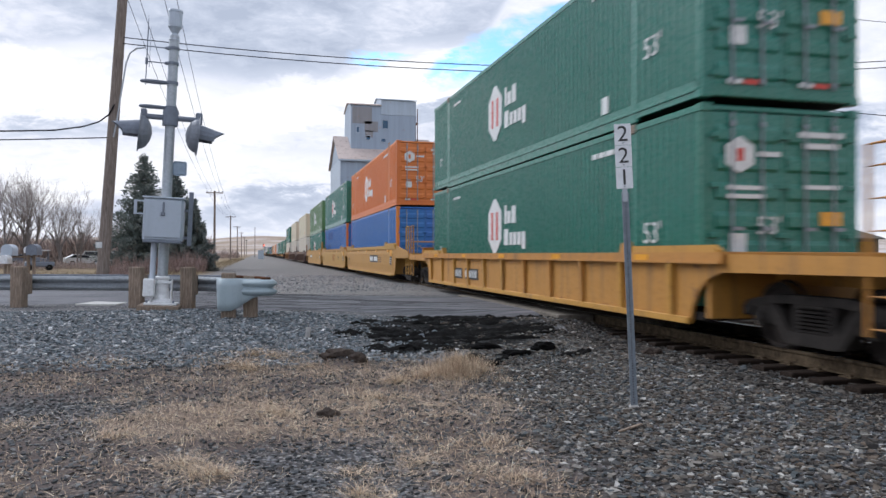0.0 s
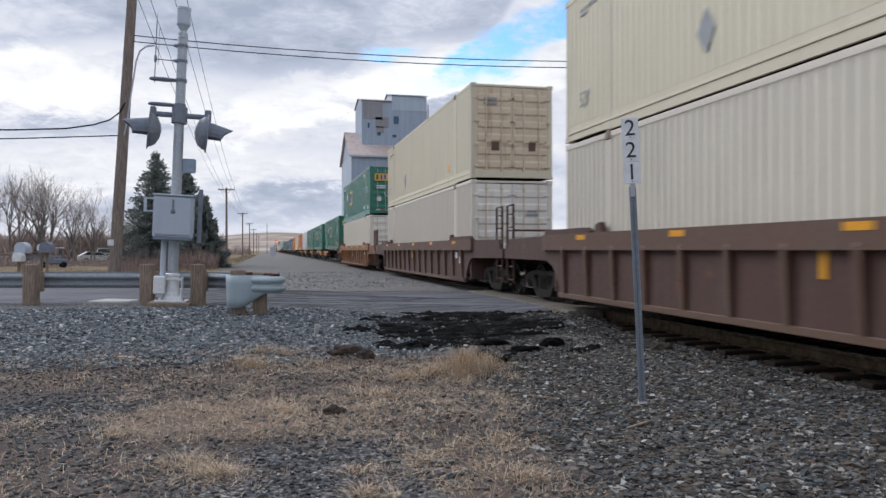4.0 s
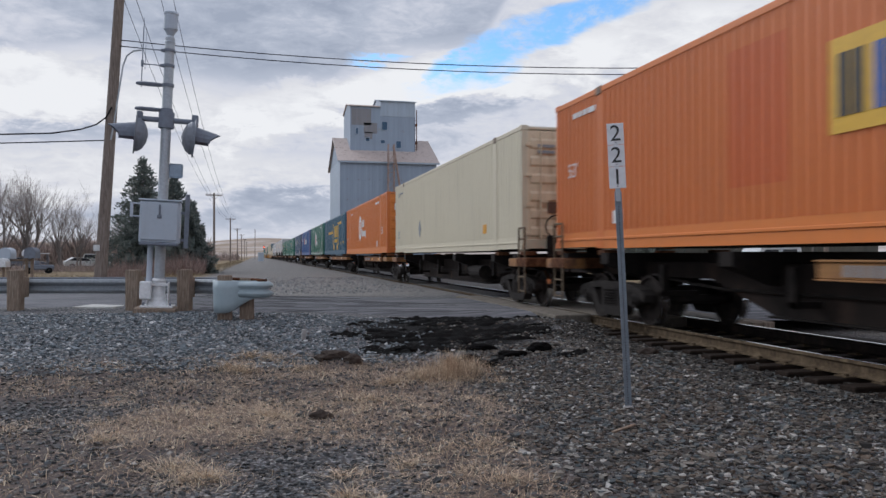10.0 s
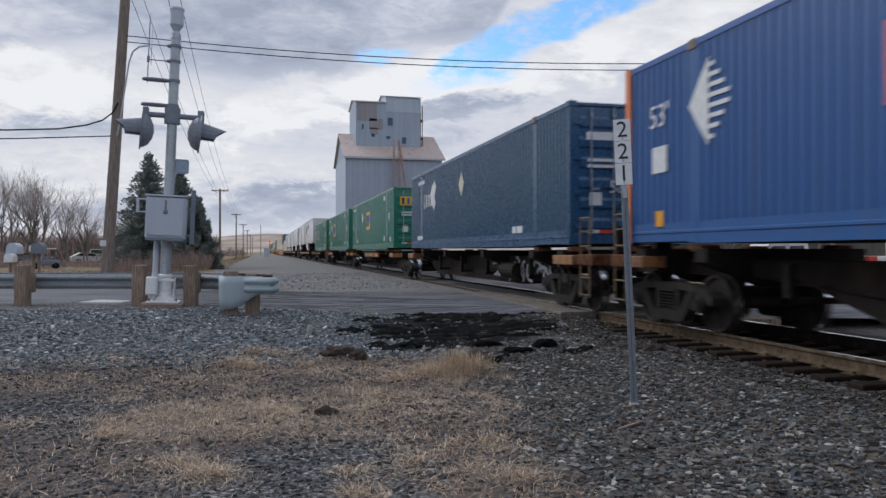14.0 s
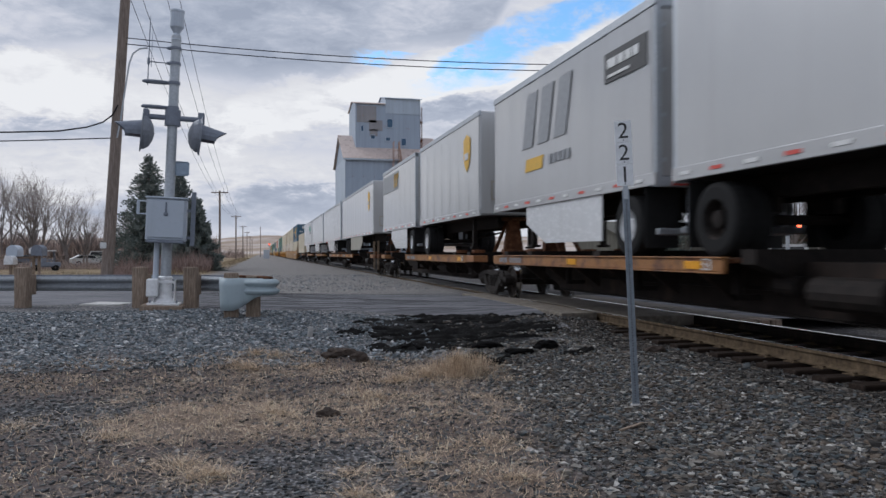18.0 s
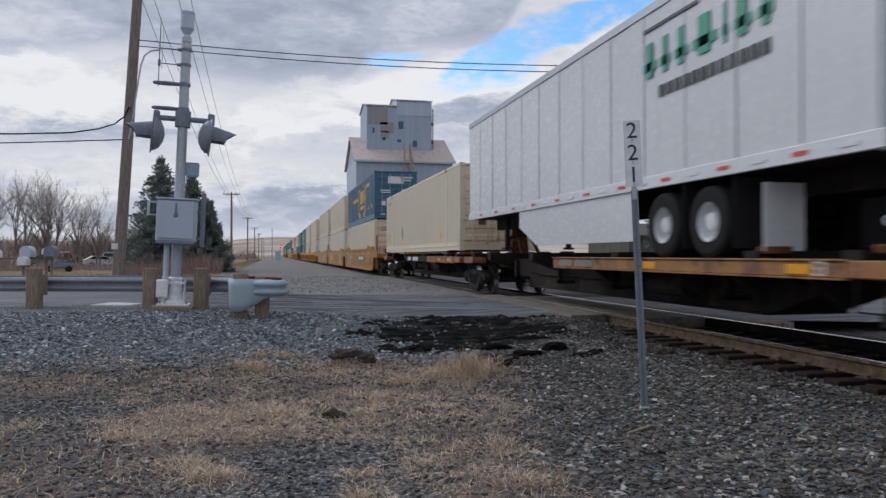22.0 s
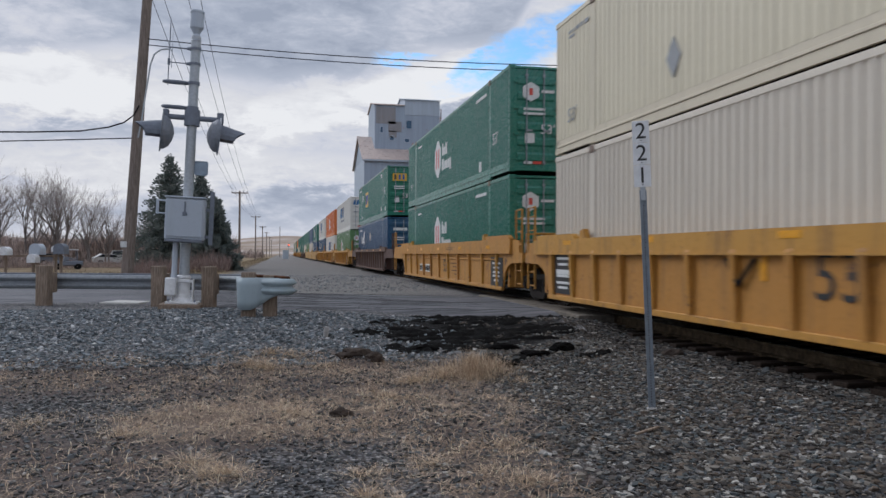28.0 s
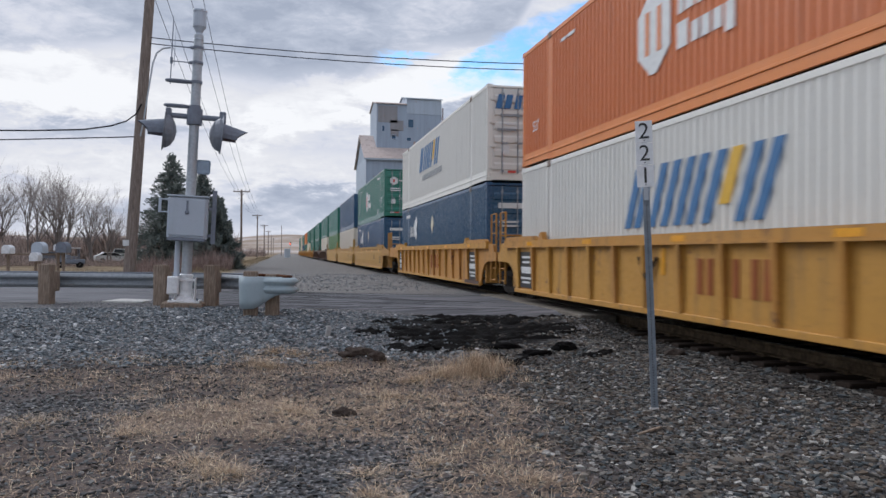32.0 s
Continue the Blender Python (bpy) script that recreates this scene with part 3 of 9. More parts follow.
def umax_marks(c):
    y = 5.6
    for k, (w, h) in enumerate([(0.12, 0.55), (0.3, 0.45), (0.3, 0.45), (0.26, 0.45)]):
        decal(c, "emblem_block", y - w / 2, 1.75, w * 0.55, h, MARK_WHITE)
        decal(c, "emblem_block", y - w / 2, 1.62, w, 0.12, MARK_WHITE)
        y -= w + 0.12
    for dy, dz, r in ((-1.45, 0.1, 0.4), (-1.75, 0.32, 0.28), (-1.7, -0.2, 0.25)):
        shape(c, "emblem", [(-r, 0), (0, r), (r, 0), (0, -r)], 5.6 + dy, 1.8 + dz, MARK_WHITE, "white interlocked emblem", x=-1.309 - abs(dz) * 0.02)
    bars(c, 6.6, 2.5, [0.2, 0.2, 0.2, 0.2], 0.14, MARK_WHITE)
    shape(c, "placard", [(-0.28, 0), (0, 0.36), (0.28, 0), (0, -0.36)], 0.2, 1.95, BEIGE, "pale diamond placard")
    bars(c, 6.8, 0.42, [0.25, 0.25, 0.25], 0.16, MARK_WHITE)
    bars(c, -4.6, 0.42, [0.25, 0.4], 0.16, MARK_WHITE)
    decal(c, "marking", -0.55, 2.2, 0.8, 0.16, MARK_WHITE, end=-8.112)


def swift_marks(c, y=2.0, z=1.72, s=1.0):
    cur = 0.0
    for k, w in enumerate([0.75, 1.05, 0.3, 0.7, 0.85]):
        sl = 0.22 * s
        ww, hh = w * s, 0.5 * s
        def bar(u0, u1, v0, v1, m=SKY_BLUE):
            shape(c, "emblem_block", [(u0 + sl * v0 / hh, v0), (u1 + sl * v0 / hh, v0), (u1 + sl * v1 / hh, v1), (u0 + sl * v1 / hh, v1)], y - cur, z, m)
        if k == 0:
            bar(0, 0.24 * s, -hh, hh), bar(0.36 * s, 0.6 * s, -hh, hh)
        elif k == 1:
            for u in (0.0, 0.4, 0.8):
                bar(u * s, (u + 0.22) * s, -hh, hh)
        elif k == 2:
            bar(0, 0.22 * s, -hh, hh)
        elif k == 3:
            bar(0, 0.22 * s, -hh, hh), bar(0.34 * s, 0.6 * s, -hh * 0.5, hh, MARK_YELLOW)
        else:
            bar(0, 0.22 * s, -hh, hh), bar(0.4 * s, 0.62 * s, -hh, hh)
        cur += ww + 0.12 * s
    slant = shared("slanted_bar", lambda: Geo().prism([(-0.13, -0.21), (0.07, -0.21), (0.16, 0.21), (-0.04, 0.21)], "Y", 0, 0.014))
    for x in (-0.92, -0.66, -0.36, -0.1, 0.16, 0.42, 0.72, 0.98):
        put("emblem_bar", slant, SKY_BLUE, c, "", (x, -8.112, 2.38))
    for x, z, w in ((-0.3, 1.98, 1.2), (-0.7, 1.55, 0.6), (0.6, 1.55, 0.7)):
        decal(c, "marking", x, z, w, 0.07, MARK_GREY, end=-8.112)


def diamond_marks(c, col=MARK_GREY):
    shape(c, "placard", [(-0.22, 0), (0, 0.32), (0.22, 0), (0, -0.32)], 3.0, 0.9, col, "faded diamond placard")
    bars(c, 6.9, 2.5, [0.12, 0.12, 0.2], 0.08, col)
    number(c, "53'", 0.3, 7.1, 0.75, col)
    decal(c, "marking", -5.2, 0.6, 0.3, 0.24, REFLECT)
    for z in (2.42, 2.28):
        decal(c, "marking", -0.7, z, 0.42, 0.07, MARK_GREY, end=-8.112)


def container(label, mat, marks="", sheet="ribbed", rail=None):
    """A 53-foot container, base at z = 0, doors towards -y."""
    c = empty("shipping_container", label, "shipping container", "containers on the train")
    H, W = BOX_H, 1.3
    rail = rail or mat
    if sheet == "ribbed":
        side = shared("ribbed_side", lambda: corrugated(-HALF + 0.12, HALF - 0.12, 0.33, H - 0.11, 0.03, 0.187))
    elif sheet == "deep":
        side = shared("deep_ribbed_side", lambda: corrugated(-HALF + 0.12, HALF - 0.12, 0.33, H - 0.11, 0.045, 0.275))
    elif sheet == "close":
        side = shared("close_ribbed_side", lambda: corrugated(-HALF + 0.12, HALF - 0.12, 0.33, H - 0.11, 0.034, 0.2))
    elif sheet == "fine":
        side = shared("fine_ribbed_side", lambda: corrugated(-HALF + 0.12, HALF - 0.12, 0.33, H - 0.11, 0.016, 0.2))
    else:
        side = shared("flat_side", lambda: corrugated(-HALF + 0.12, HALF - 0.12, 0.10, H - 0.07, 0.007, 0.61))
    put("side_panel", side, mat, c, loc=(-W + 0.005, 0, 0))
    put("side_panel", side, mat, c, loc=(W - 0.005, 0, 0), rot=(0, 0, 180))
    put("roof", shared("box_roof", lambda: Geo().box(-W + 0.05, W - 0.05, -HALF + 0.05, HALF - 0.05, H - 0.09, H - 0.02, 0.01)), mat, c)
    raised = 0.02 if sheet == "flat" else 0.085 if mat in (HUB_GREEN, EMP_GREEN, OLIVE) else 0.05      # the ends outside the lifting posts stand clear of what is below
    tall = 0.33 if sheet != "flat" else 0.11

    def stepped(end, top, x0, x1):
        """A long plate whose ends outside the lifting posts are cut higher."""
        return Geo().prism([(-end, raised), (-6.1, raised), (-6.1, 0.02), (6.1, 0.02), (6.1, raised), (end, raised), (end, top), (-end, top)], "X", x0, x1)
    put("floor_pan", shared(f"box_floor_{raised}", lambda: stepped(HALF - 0.06, 0.24, -W + 0.06, W - 0.06)), SOOT, c)

    def low_rail():
        return stepped(HALF - 0.1, tall, -0.022, 0.03).box(-0.04, 0.02, -HALF + 0.1, HALF - 0.1, tall * 0.52, tall * 0.66, 0.006)
    lowr = shared(f"low_rail_{tall}_{raised}", low_rail)
    topr = shared("top_rail", lambda: Geo().box(-0.035, 0.035, -HALF + 0.1, HALF - 0.1, H - 0.115, H - 0.012, 0.012))
    for s in (-1, 1):
        put("bottom_rail", lowr, rail, c, loc=(s * (W - 0.035), 0, 0), rot=(0, 0, 0 if s < 0 else 180))
        put("top_rail", topr, rail, c, loc=(s * (W - 0.035), 0, 0))
    post = shared(f"corner_post_{raised}", lambda: Geo().box(-0.075, 0.075, -0.075, 0.075, raised + 0.06, H - 0.1, 0.012).box(-0.09, 0.09, -0.09, 0.09, raised - 0.02, raised + 0.1, 0.01).box(-0.09, 0.09, -0.09, 0.09, H - 0.12, H, 0.01))
    mid = shared("lift_post", lambda: Geo().box(-0.03, 0.04, -0.13, 0.13, 0.02, H - 0.012, 0.012).box(-0.045, 0.05, -0.09, 0.09, H - 0.13, H + 0.004, 0.01))
    for sx in (-1, 1):
        for sy in (-1, 1):
            put("corner_post", post, ORANGE if sheet == "deep" else rail, c, loc=(sx * (W - 0.088), sy * (HALF - 0.088), 0))
            if sheet != "flat":
                lp = put("lift_post", mid, mat, c, loc=(sx * (W - 0.035), sy * 6.1, 0), rot=(0, 0, 0 if sx < 0 else 180))
                if sx < 0:
                    for zc in (H - 0.075,):
                        put("casting", shared("lift_casting", lambda: Geo().box(-0.052, 0.02, -0.1, 0.1, -0.075, 0.075, 0.012).box(-0.056, -0.05, -0.045, 0.045, -0.03, 0.03)), RUST_PLATE, lp, "worn corner casting", (0, 0, zc))
    put("front_wall", shared("front_wall", lambda: Geo().add(*_end_sheet(0.03, 0.26))), mat, c, loc=(0, HALF - 0.04, 0), rot=(0, 0, 180))
    put("door_sill", shared(f"door_sill_{raised}", lambda: Geo().box(-1.2, 1.2, -0.05, 0.06, raised, 0.27, 0.012)), rail, c, loc=(0, -HALF + 0.05, 0))
    leaf = shared("door_leaf", lambda: _door_leaf())
    rod = shared("lock_rod", lambda: Geo().cyl((0, 0, 0.24), (0, 0, H - 0.12), 0.02, n=8).box(-0.035, 0.035, -0.03, 0.02, 0.28, 0.35).box(-0.035, 0.035, -0.03, 0.02, H - 0.32, H - 0.25).box(-0.02, 0.16, -0.045, -0.02, 1.12, 1.17))
    dark = {BEIGE: DIRTY_CREAM, WHITE: DIRTY_CREAM}.get(mat, rail)
    door_mat = {BEIGE: DIRTY_CREAM, WHITE: DIRTY_WHITE}.get(mat, mat)
    for s in (-1, 1):
        d = put("door", leaf, door_mat, c, loc=(s * 0.575, -HALF + 0.05, 0))
        for u in (-0.22, 0.26):
            put("lock_rod", rod, dark if mat in (BEIGE, WHITE) else GUARD_STEEL, d, loc=(u * s, -0.078, 0))
    if marks == "hub":
        hub_marks(c, mat, True)
    if marks == "hub_plain":
        hub_marks(c, mat, False)
    if marks == "emp":
        emp_marks(c)
    if marks == "emp_near":
        emp_marks(c, -0.2, False)
        p = 2 * (HALF - 0.12) / 85
        put("paint_patch", corrugated(6 * p, 12 * p, 0.75, 2.5, 0.03, p), ORANGE_PATCH, c, "fresher red-orange repaint patch", (-1.298, p / 2, 0))
    if marks == "emp_third":
        emp_marks(c, 3.2)
    if marks == "emp_far":
        emp_marks(c, 2.4)
    if marks == "csx":
        csx_marks(c)
    if marks == "spec":
        spec_marks(c)
    if marks == "umax":
        umax_marks(c)
    if marks == "swift":
        swift_marks(c)
    if marks == "swift_high":
        swift_marks(c, 3.0, 1.9)
        bars(c, 2.4, 1.1, [0.2] * 14, 0.22, MARK_GREY, gap=0.09)
    if marks == "ghost":
        p = 2 * (HALF - 0.12) / 58
        for a, b, z0, z1 in ((9, 20, 0.75, 1.6), (4, 18, 1.95, 2.55), (24, 27, 1.3, 2.3)):
            put("paint_patch", corrugated(a * p, b * p, z0, z1, 0.045, p), GHOST_BLUE, c, "darker blue overpainted patch", (-1.298, 0, 0))
    if marks == "diamond":
        diamond_marks(c)
    if mat is WHITE:
        decal(c, "marking", 0.62, 1.95, 0.3, 0.06, MARK_GREY, end=-8.112), decal(c, "marking", 0.62, 1.84, 0.4, 0.06, MARK_GREY, end=-8.112)
    elif mat is BEIGE:
        for x, w in ((-0.55, 0.24), (0.62, 0.22)):
            decal(c, "stain_plate", x, 1.0, w, 0.26, BROWN_TAN, "rusty door plate", end=-8.112)
        bars(c, 7.3, 2.5, [0.1] * 3, 0.06, MARK_GREY), bars(c, 7.3, 2.4, [0.3], 0.05, MARK_GREY)
    elif marks != "bare" and (sheet != "flat" or marks):
        door_marks(c, MARK_GREY if mat in (BEIGE, WHITE, COOL_WHITE) else MARK_WHITE)
    if sheet == "flat":
        for k in range(26):
            y = 7.65 - k * 0.612
            put("seam", shared("panel_seam", lambda: Geo().box(-0.004, 0.004, -0.007, 0.007, 0.14, H - 0.12)), GREY_TRAILER, c, "thin panel joint", (-W - 0.002, y, 0))
            decal(c, "reflector", y - 0.3, 0.2, 0.10, 0.045, MARK_RED, x=-1.309)
        for y in (-4.7, -5.3):
            decal(c, "bracket", y, 0.5, 0.16, 0.62, MARK_GREY, "grey upright bracket")
        decal(c, "bracket", -5.0, 0.68, 0.5, 0.05, MARK_GREY)
        decal(c, "bracket", -6.2, 0.45, 0.2, 0.5, MARK_GREY)
        bars(c, 6.2, 2.5, [0.6], 0.08, MARK_GREY), bars(c, 7.6, 1.0, [0.25], 0.07, MARK_GREY), bars(c, 5.4, 2.5, [0.5], 0.08, MARK_GREY)
        put("lift_post", mid, mat, c, loc=(-W + 0.03, 6.1, 0))
    if marks == "dashes":
        hub_marks(c, mat, True, 1.0, 1.55)
        for k in range(26):
            decal(c, "reflector", 7.4 - k * 0.59, 0.16, 0.3, 0.075, MARK_WHITE, x=-1.318)
    return c


def _end_sheet(d, pitch):
    zs = [(0.12, 0)]
    n = 9
    for i in range(n):
        z = 0.2 + i * 0.28
        zs += [(z, 0), (z + 0.06, d), (z + 0.16, d), (z + 0.22, 0)]
    zs.append((BOX_H - 0.1, 0))
    vs = [(x, dd, z) for z, dd in zs for x in (-1.2, 1.2)]
    fs = [(2 * i, 2 * i + 1, 2 * i + 3, 2 * i + 2) for i in range(len(zs) - 1)]
    return vs, fs


def _door_leaf():
    """A door with pressed ribs across it and hinge straps."""
    g = Geo().box(-0.57, 0.57, -0.03, 0.03, 0.26, BOX_H - 0.12)
    for i in range(6):
        z = 0.32 + i * 0.405
        g.prism([(-0.028, z), (-0.062, z + 0.05), (-0.062, z + 0.19), (-0.028, z + 0.26)], "X", -0.5, 0.5)
    for z in (0.4, 1.05, 1.75, 2.45):
        g.box(-0.62, -0.46, -0.078, -0.028, z - 0.035, z + 0.035, 0.006).box(0.46, 0.62, -0.078, -0.028, z - 0.035, z + 0.035, 0.006)
    return g


# bogies, with wheels that stand on the rails
def bogie(car, y):
    side = shared("side_frame", _side_frame)
    b = put("bogie", shared("bolster", lambda: Geo().box(-0.95, 0.95, -0.2, 0.2, 0.36, 0.62, 0.03).cyl((0, 0, 0.6), (0, 0, 0.78), 0.22, n=12)), SOOT, car, "grimy cast steel bogie", (0, y, RAIL_Z))
    for s in (-1, 1):
        put("side_frame", side, FRAME_STEEL, b, "cast side frame with coil springs", (s * 1.0, 0, 0))
        for d in (-0.89, 0.89):
            put("wheel", shared("rail_wheel", lambda: Geo().lathe([(0.0, -0.05), (0.15, -0.05), (0.17, -0.02), (0.36, -0.015), (0.37, -0.06), (0.42, -0.065), (0.425, 0.035), (0.45, 0.045), (0.45, 0.07), (0.37, 0.07), (0.36, 0.02), (0.0, 0.03)], "X", n=24)), WHEEL_STEEL, b, "worn steel wheel", (s * 0.755, d, 0.42), (0, 0, 0 if s < 0 else 180))
    for d in (-0.89, 0.89):
        put("axle", shared("axle", lambda: Geo().cyl((-1.02, 0, 0.42), (1.02, 0, 0.42), 0.085, n=10)), SOOT, b, loc=(0, d, 0))
        for s in (-1,):
            put("bearing_cap", shared("bearing_cap", lambda: Geo().lathe([(0, -0.12), (0.07, -0.12), (0.08, -0.08), (0.13, -0.07), (0.13, 0.08)], "X", n=12)), FRAME_STEEL, b, loc=(s * 1.03, d, 0.42), rot=(0, 0, 0 if s < 0 else 180))
    return b


def _side_frame():
    """A cast truck side: an arched top member, a truss below it, pedestal jaws and a nest of springs."""
    g = Geo()
    top = [(-1.22, 0.40), (-1.24, 0.52), (-1.14, 0.60), (-0.95, 0.645), (-0.60, 0.70), (0.60, 0.70), (0.95, 0.645), (1.14, 0.60), (1.24, 0.52), (1.22, 0.40), (1.10, 0.44), (1.02, 0.53), (0.80, 0.55), (0.45, 0.60), (-0.45, 0.60), (-0.80, 0.55), (-1.02, 0.53), (-1.10, 0.44)]
    low = [(-0.80, 0.57), (-0.62, 0.59), (-0.36, 0.27), (0.36, 0.27), (0.62, 0.59), (0.80, 0.57), (0.48, 0.15), (0.40, 0.12), (-0.40, 0.12), (-0.48, 0.15)]
    for poly in (top, low):
        g.prism(poly, "X", -0.10, 0.10)
    for s in (-1, 1):
        g.prism([(s * 0.72, 0.56), (s * 0.66, 0.34), (s * 0.74, 0.30), (s * 0.80, 0.54)], "X", -0.08, 0.08)
        g.box(-0.085, 0.085, s * 0.89 - 0.13, s * 0.89 + 0.13, 0.50, 0.58, 0.02)
        g.box(-0.08, 0.08, s * 0.30 - 0.05, s * 0.30 + 0.05, 0.26, 0.62, 0.01)
    g.box(-0.10, 0.06, -0.26, 0.26, 0.545, 0.61, 0.02)
    for k in (-0.17, 0.0, 0.17):
        for i in range(6):
            g.cyl((-0.03, k, 0.275 + i * 0.046), (-0.03, k, 0.302 + i * 0.046), 0.078, n=10)
    return g


def _end_ladder():
    """Two stiles with rungs, bent from one bar."""
    run = [(0, -0.24, 0.30)]
    for z in (0.38, 0.70, 1.02, 1.34, 1.66, 1.98):
        run += [(0, -0.24, z), (0, 0.24, z), (0, -0.24, z + 0.004)]
    run += [(0, -0.24, 2.2), (0, 0.24, 2.2), (0, 0.24, 0.30)]
    return Geo().tube(run, 0.028)


def rib_row(top):
    g = Geo()
    for k in range(15):
        y = -7.7 + k * 1.1
        g.prism([(-0.05, 0.25), (0.0, 0.25), (0.0, top - 0.09), (-0.10, top - 0.2)], "Y", y - 0.045, y + 0.045)
    return g


def well_car(label, mat, near_gap, far_gap, style, far_off=False, slim=False):
    """A deep-well container car; style: ribbed, low or smooth."""
    car = empty("well_car", label, "railway car", "cars of the train")
    top = {"ribbed": 1.40, "low": 1.12, "panel": 1.48, "smooth": 1.47}[style]
    a, b = -HALF - near_gap / 2 + 0.12, HALF + far_gap / 2 - 0.12
    e = 0.42
    poly = [(-8.02, 0.17), (8.02, 0.17), (8.10, 0.42), (8.24, 0.62), (8.44, 0.78), (8.75, 0.88), (b, 0.90), (b, 1.12), (b - 0.22, 1.14), (b - 0.3, top - 0.03), (8.35, top), (-8.35, top), (a + 0.3, top - 0.03), (a + 0.22, 1.14), (a, 1.12), (a, 0.90), (-8.75, 0.88), (-8.44, 0.78), (-8.24, 0.62), (-8.10, 0.42)]
    if style == "smooth":
        poly = [(-8.4, 0.19), (8.4, 0.19), (8.7, 0.45), (8.8, 0.95), (b, 0.98), (b, 1.2), (8.9, top), (-8.9, top), (a, 1.2), (a, 0.98), (-8.8, 0.95), (-8.7, 0.45)]
    key = f"{style}_sill_{near_gap:.1f}_{far_gap:.1f}"
    plate = shared(key, lambda: Geo().prism(poly, "X", -0.025, 0.025))
    for s in (-1, 1):
        sill = put("side_sill", plate, mat, car, loc=(s * 1.43, 0, 0))
        drop, lip = (0.12 if slim else 0.27, 0.105) if style == "ribbed" else (0.33, 0.105) if style == "panel" else (0.10, 0.105)
        out = 0.075
        if style == "smooth":
            out, lip = 0.042, 0.04
        edge_mat = {BROWN: BROWN_TAN, RUST_BROWN: OLD_YELLOW}.get(mat, mat)
        put("top_chord", shared(f"{style}_top_chord_{slim}", lambda: Geo().prism([(0.07, top + 0.02), (-out, top + 0.02), (-out, top - drop), (-lip, top - drop), (-lip, top - drop - 0.03), (0.07, top - drop - 0.03)], "Y", -8.85, 8.85)), edge_mat, car, loc=(s * 1.45, 0, 0), rot=(0, 0, 0 if s < 0 else 180))
        put("bottom_chord", shared("bottom_chord", lambda: Geo().box(-0.045, 0.03, -8.02, 8.02, 0.15, 0.25, 0.01)), edge_mat, car, loc=(s * 1.45, 0, 0), rot=(0, 0, 0 if s < 0 else 180))
        if style != "smooth" and s < 0:
            wide = style in ("low", "panel")
            head = top - (0.36 if style == "panel" else 0.13 if wide else 0.14 if slim else 0.29)
            rib = shared(f"{style}_rib_{slim}", lambda: Geo().prism([(-0.05, 0.25), (0.0, 0.25), (0.0, head if wide else top - 0.09), (-0.085 if wide else -0.10, head)], "Y", -0.05, 0.05))
            n = 11 if wide else 15
            if style == "panel":
                for z in (1.05, 0.95):
                    put("stiffener", shared("long_stiffener", lambda: Geo().prism([(0.0, -0.02), (-0.035, -0.005), (-0.035, 0.012), (0.0, 0.03)], "Y", -7.55, 7.55)), edge_mat, sill, "slim pressed rib along the panel", (-0.028, 0, z))
            if far_off:
                tagged(put("ribs", shared(f"{style}_ribs", lambda: rib_row(top)), edge_mat, sill, loc=(-0.028, 0, 0)), kind="stuff")
            for i in range(0 if far_off else n):
                put("rib", rib, edge_mat, sill, loc=(-0.028 if s < 0 else 0.028, (-7.6 if wide else -7.7) + i * (15.2 if wide else 15.4) / (n - 1), 0), rot=(0, 0, 0 if s < 0 else 180))
        else:
            put("fold", shared("smooth_fold", lambda: Geo().prism([(-0.045, 0.62), (-0.022, 0.34), (-0.02, top - 0.09), (-0.045, top - 0.30)], "Y", -8.2, 8.2)), mat, car, loc=(s * 1.43, 0, 0), rot=(0, 0, 0 if s < 0 else 180))
    put("well_floor", shared("well_floor", lambda: Geo().box(-1.4, 1.4, -8.3, -6.0, 0.22, 0.325).box(-1.4, 1.4, 6.0, 8.3, 0.22, 0.325).box(-1.4, 1.4, -0.6, 0.6, 0.22, 0.325).box(-1.4, -1.1, -6.0, 6.0, 0.22, 0.3).box(1.1, 1.4, -6.0, 6.0, 0.22, 0.3)), SOOT, car)
    for s, end in ((-1, a), (1, b)):
        lo, hi = sorted((s * 8.45, end))
        put("end_platform", Geo().box(-1.4, 1.4, lo, hi, 0.93, 1.07, 0.01).box(-0.4, 0.4, min(s * 8.4, end + s * 0.2), max(s * 8.4, end + s * 0.2), 0.72, 0.93), mat if style != "ribbed" else SOOT, car)
        put("bulkhead", shared("bulkhead", lambda: Geo().box(-1.4, 1.4, -0.05, 0.05, 0.25, 1.15, 0.01)), mat, car, loc=(0, s * 8.38, 0))
        if abs(end) > 9.6:
            put("coupler", shared("coupler", lambda: Geo().box(-0.12, 0.12, -0.5, 0.3, 0.78, 0.95, 0.02).box(-0.2, 0.2, -0.62, -0.35, 0.72, 1.0, 0.04)), RUST, car, loc=(0, end + s * 0.15, 0), rot=(0, 0, 0 if s < 0 else 180))
            rail = shared("end_ladder", _end_ladder)
            put("ladder", rail, mat, car, "handrail and steps", (-1.42, end - s * 0.35, 0))
            put("ladder", rail, mat, car, "handrail and steps", (1.42, end - s * 0.35, 0))
            put("handrail", shared("end_rail", lambda: Geo().tube([(-1.3, 0, 1.05), (-1.3, 0, 1.6), (1.3, 0, 1.6), (1.3, 0, 1.05)], 0.022)), mat, car, loc=(0, end - s * 0.15, 0))
            put("brake_housing", shared("brake_housing", lambda: Geo().box(-0.3, 0.3, -0.15, 0.15, 1.07, 1.34, 0.03).box(-0.34, 0.34, -0.19, 0.19, 1.34, 1.37, 0.01)), mat, car, loc=(-0.75 * s, end - s * 0.55, 0))
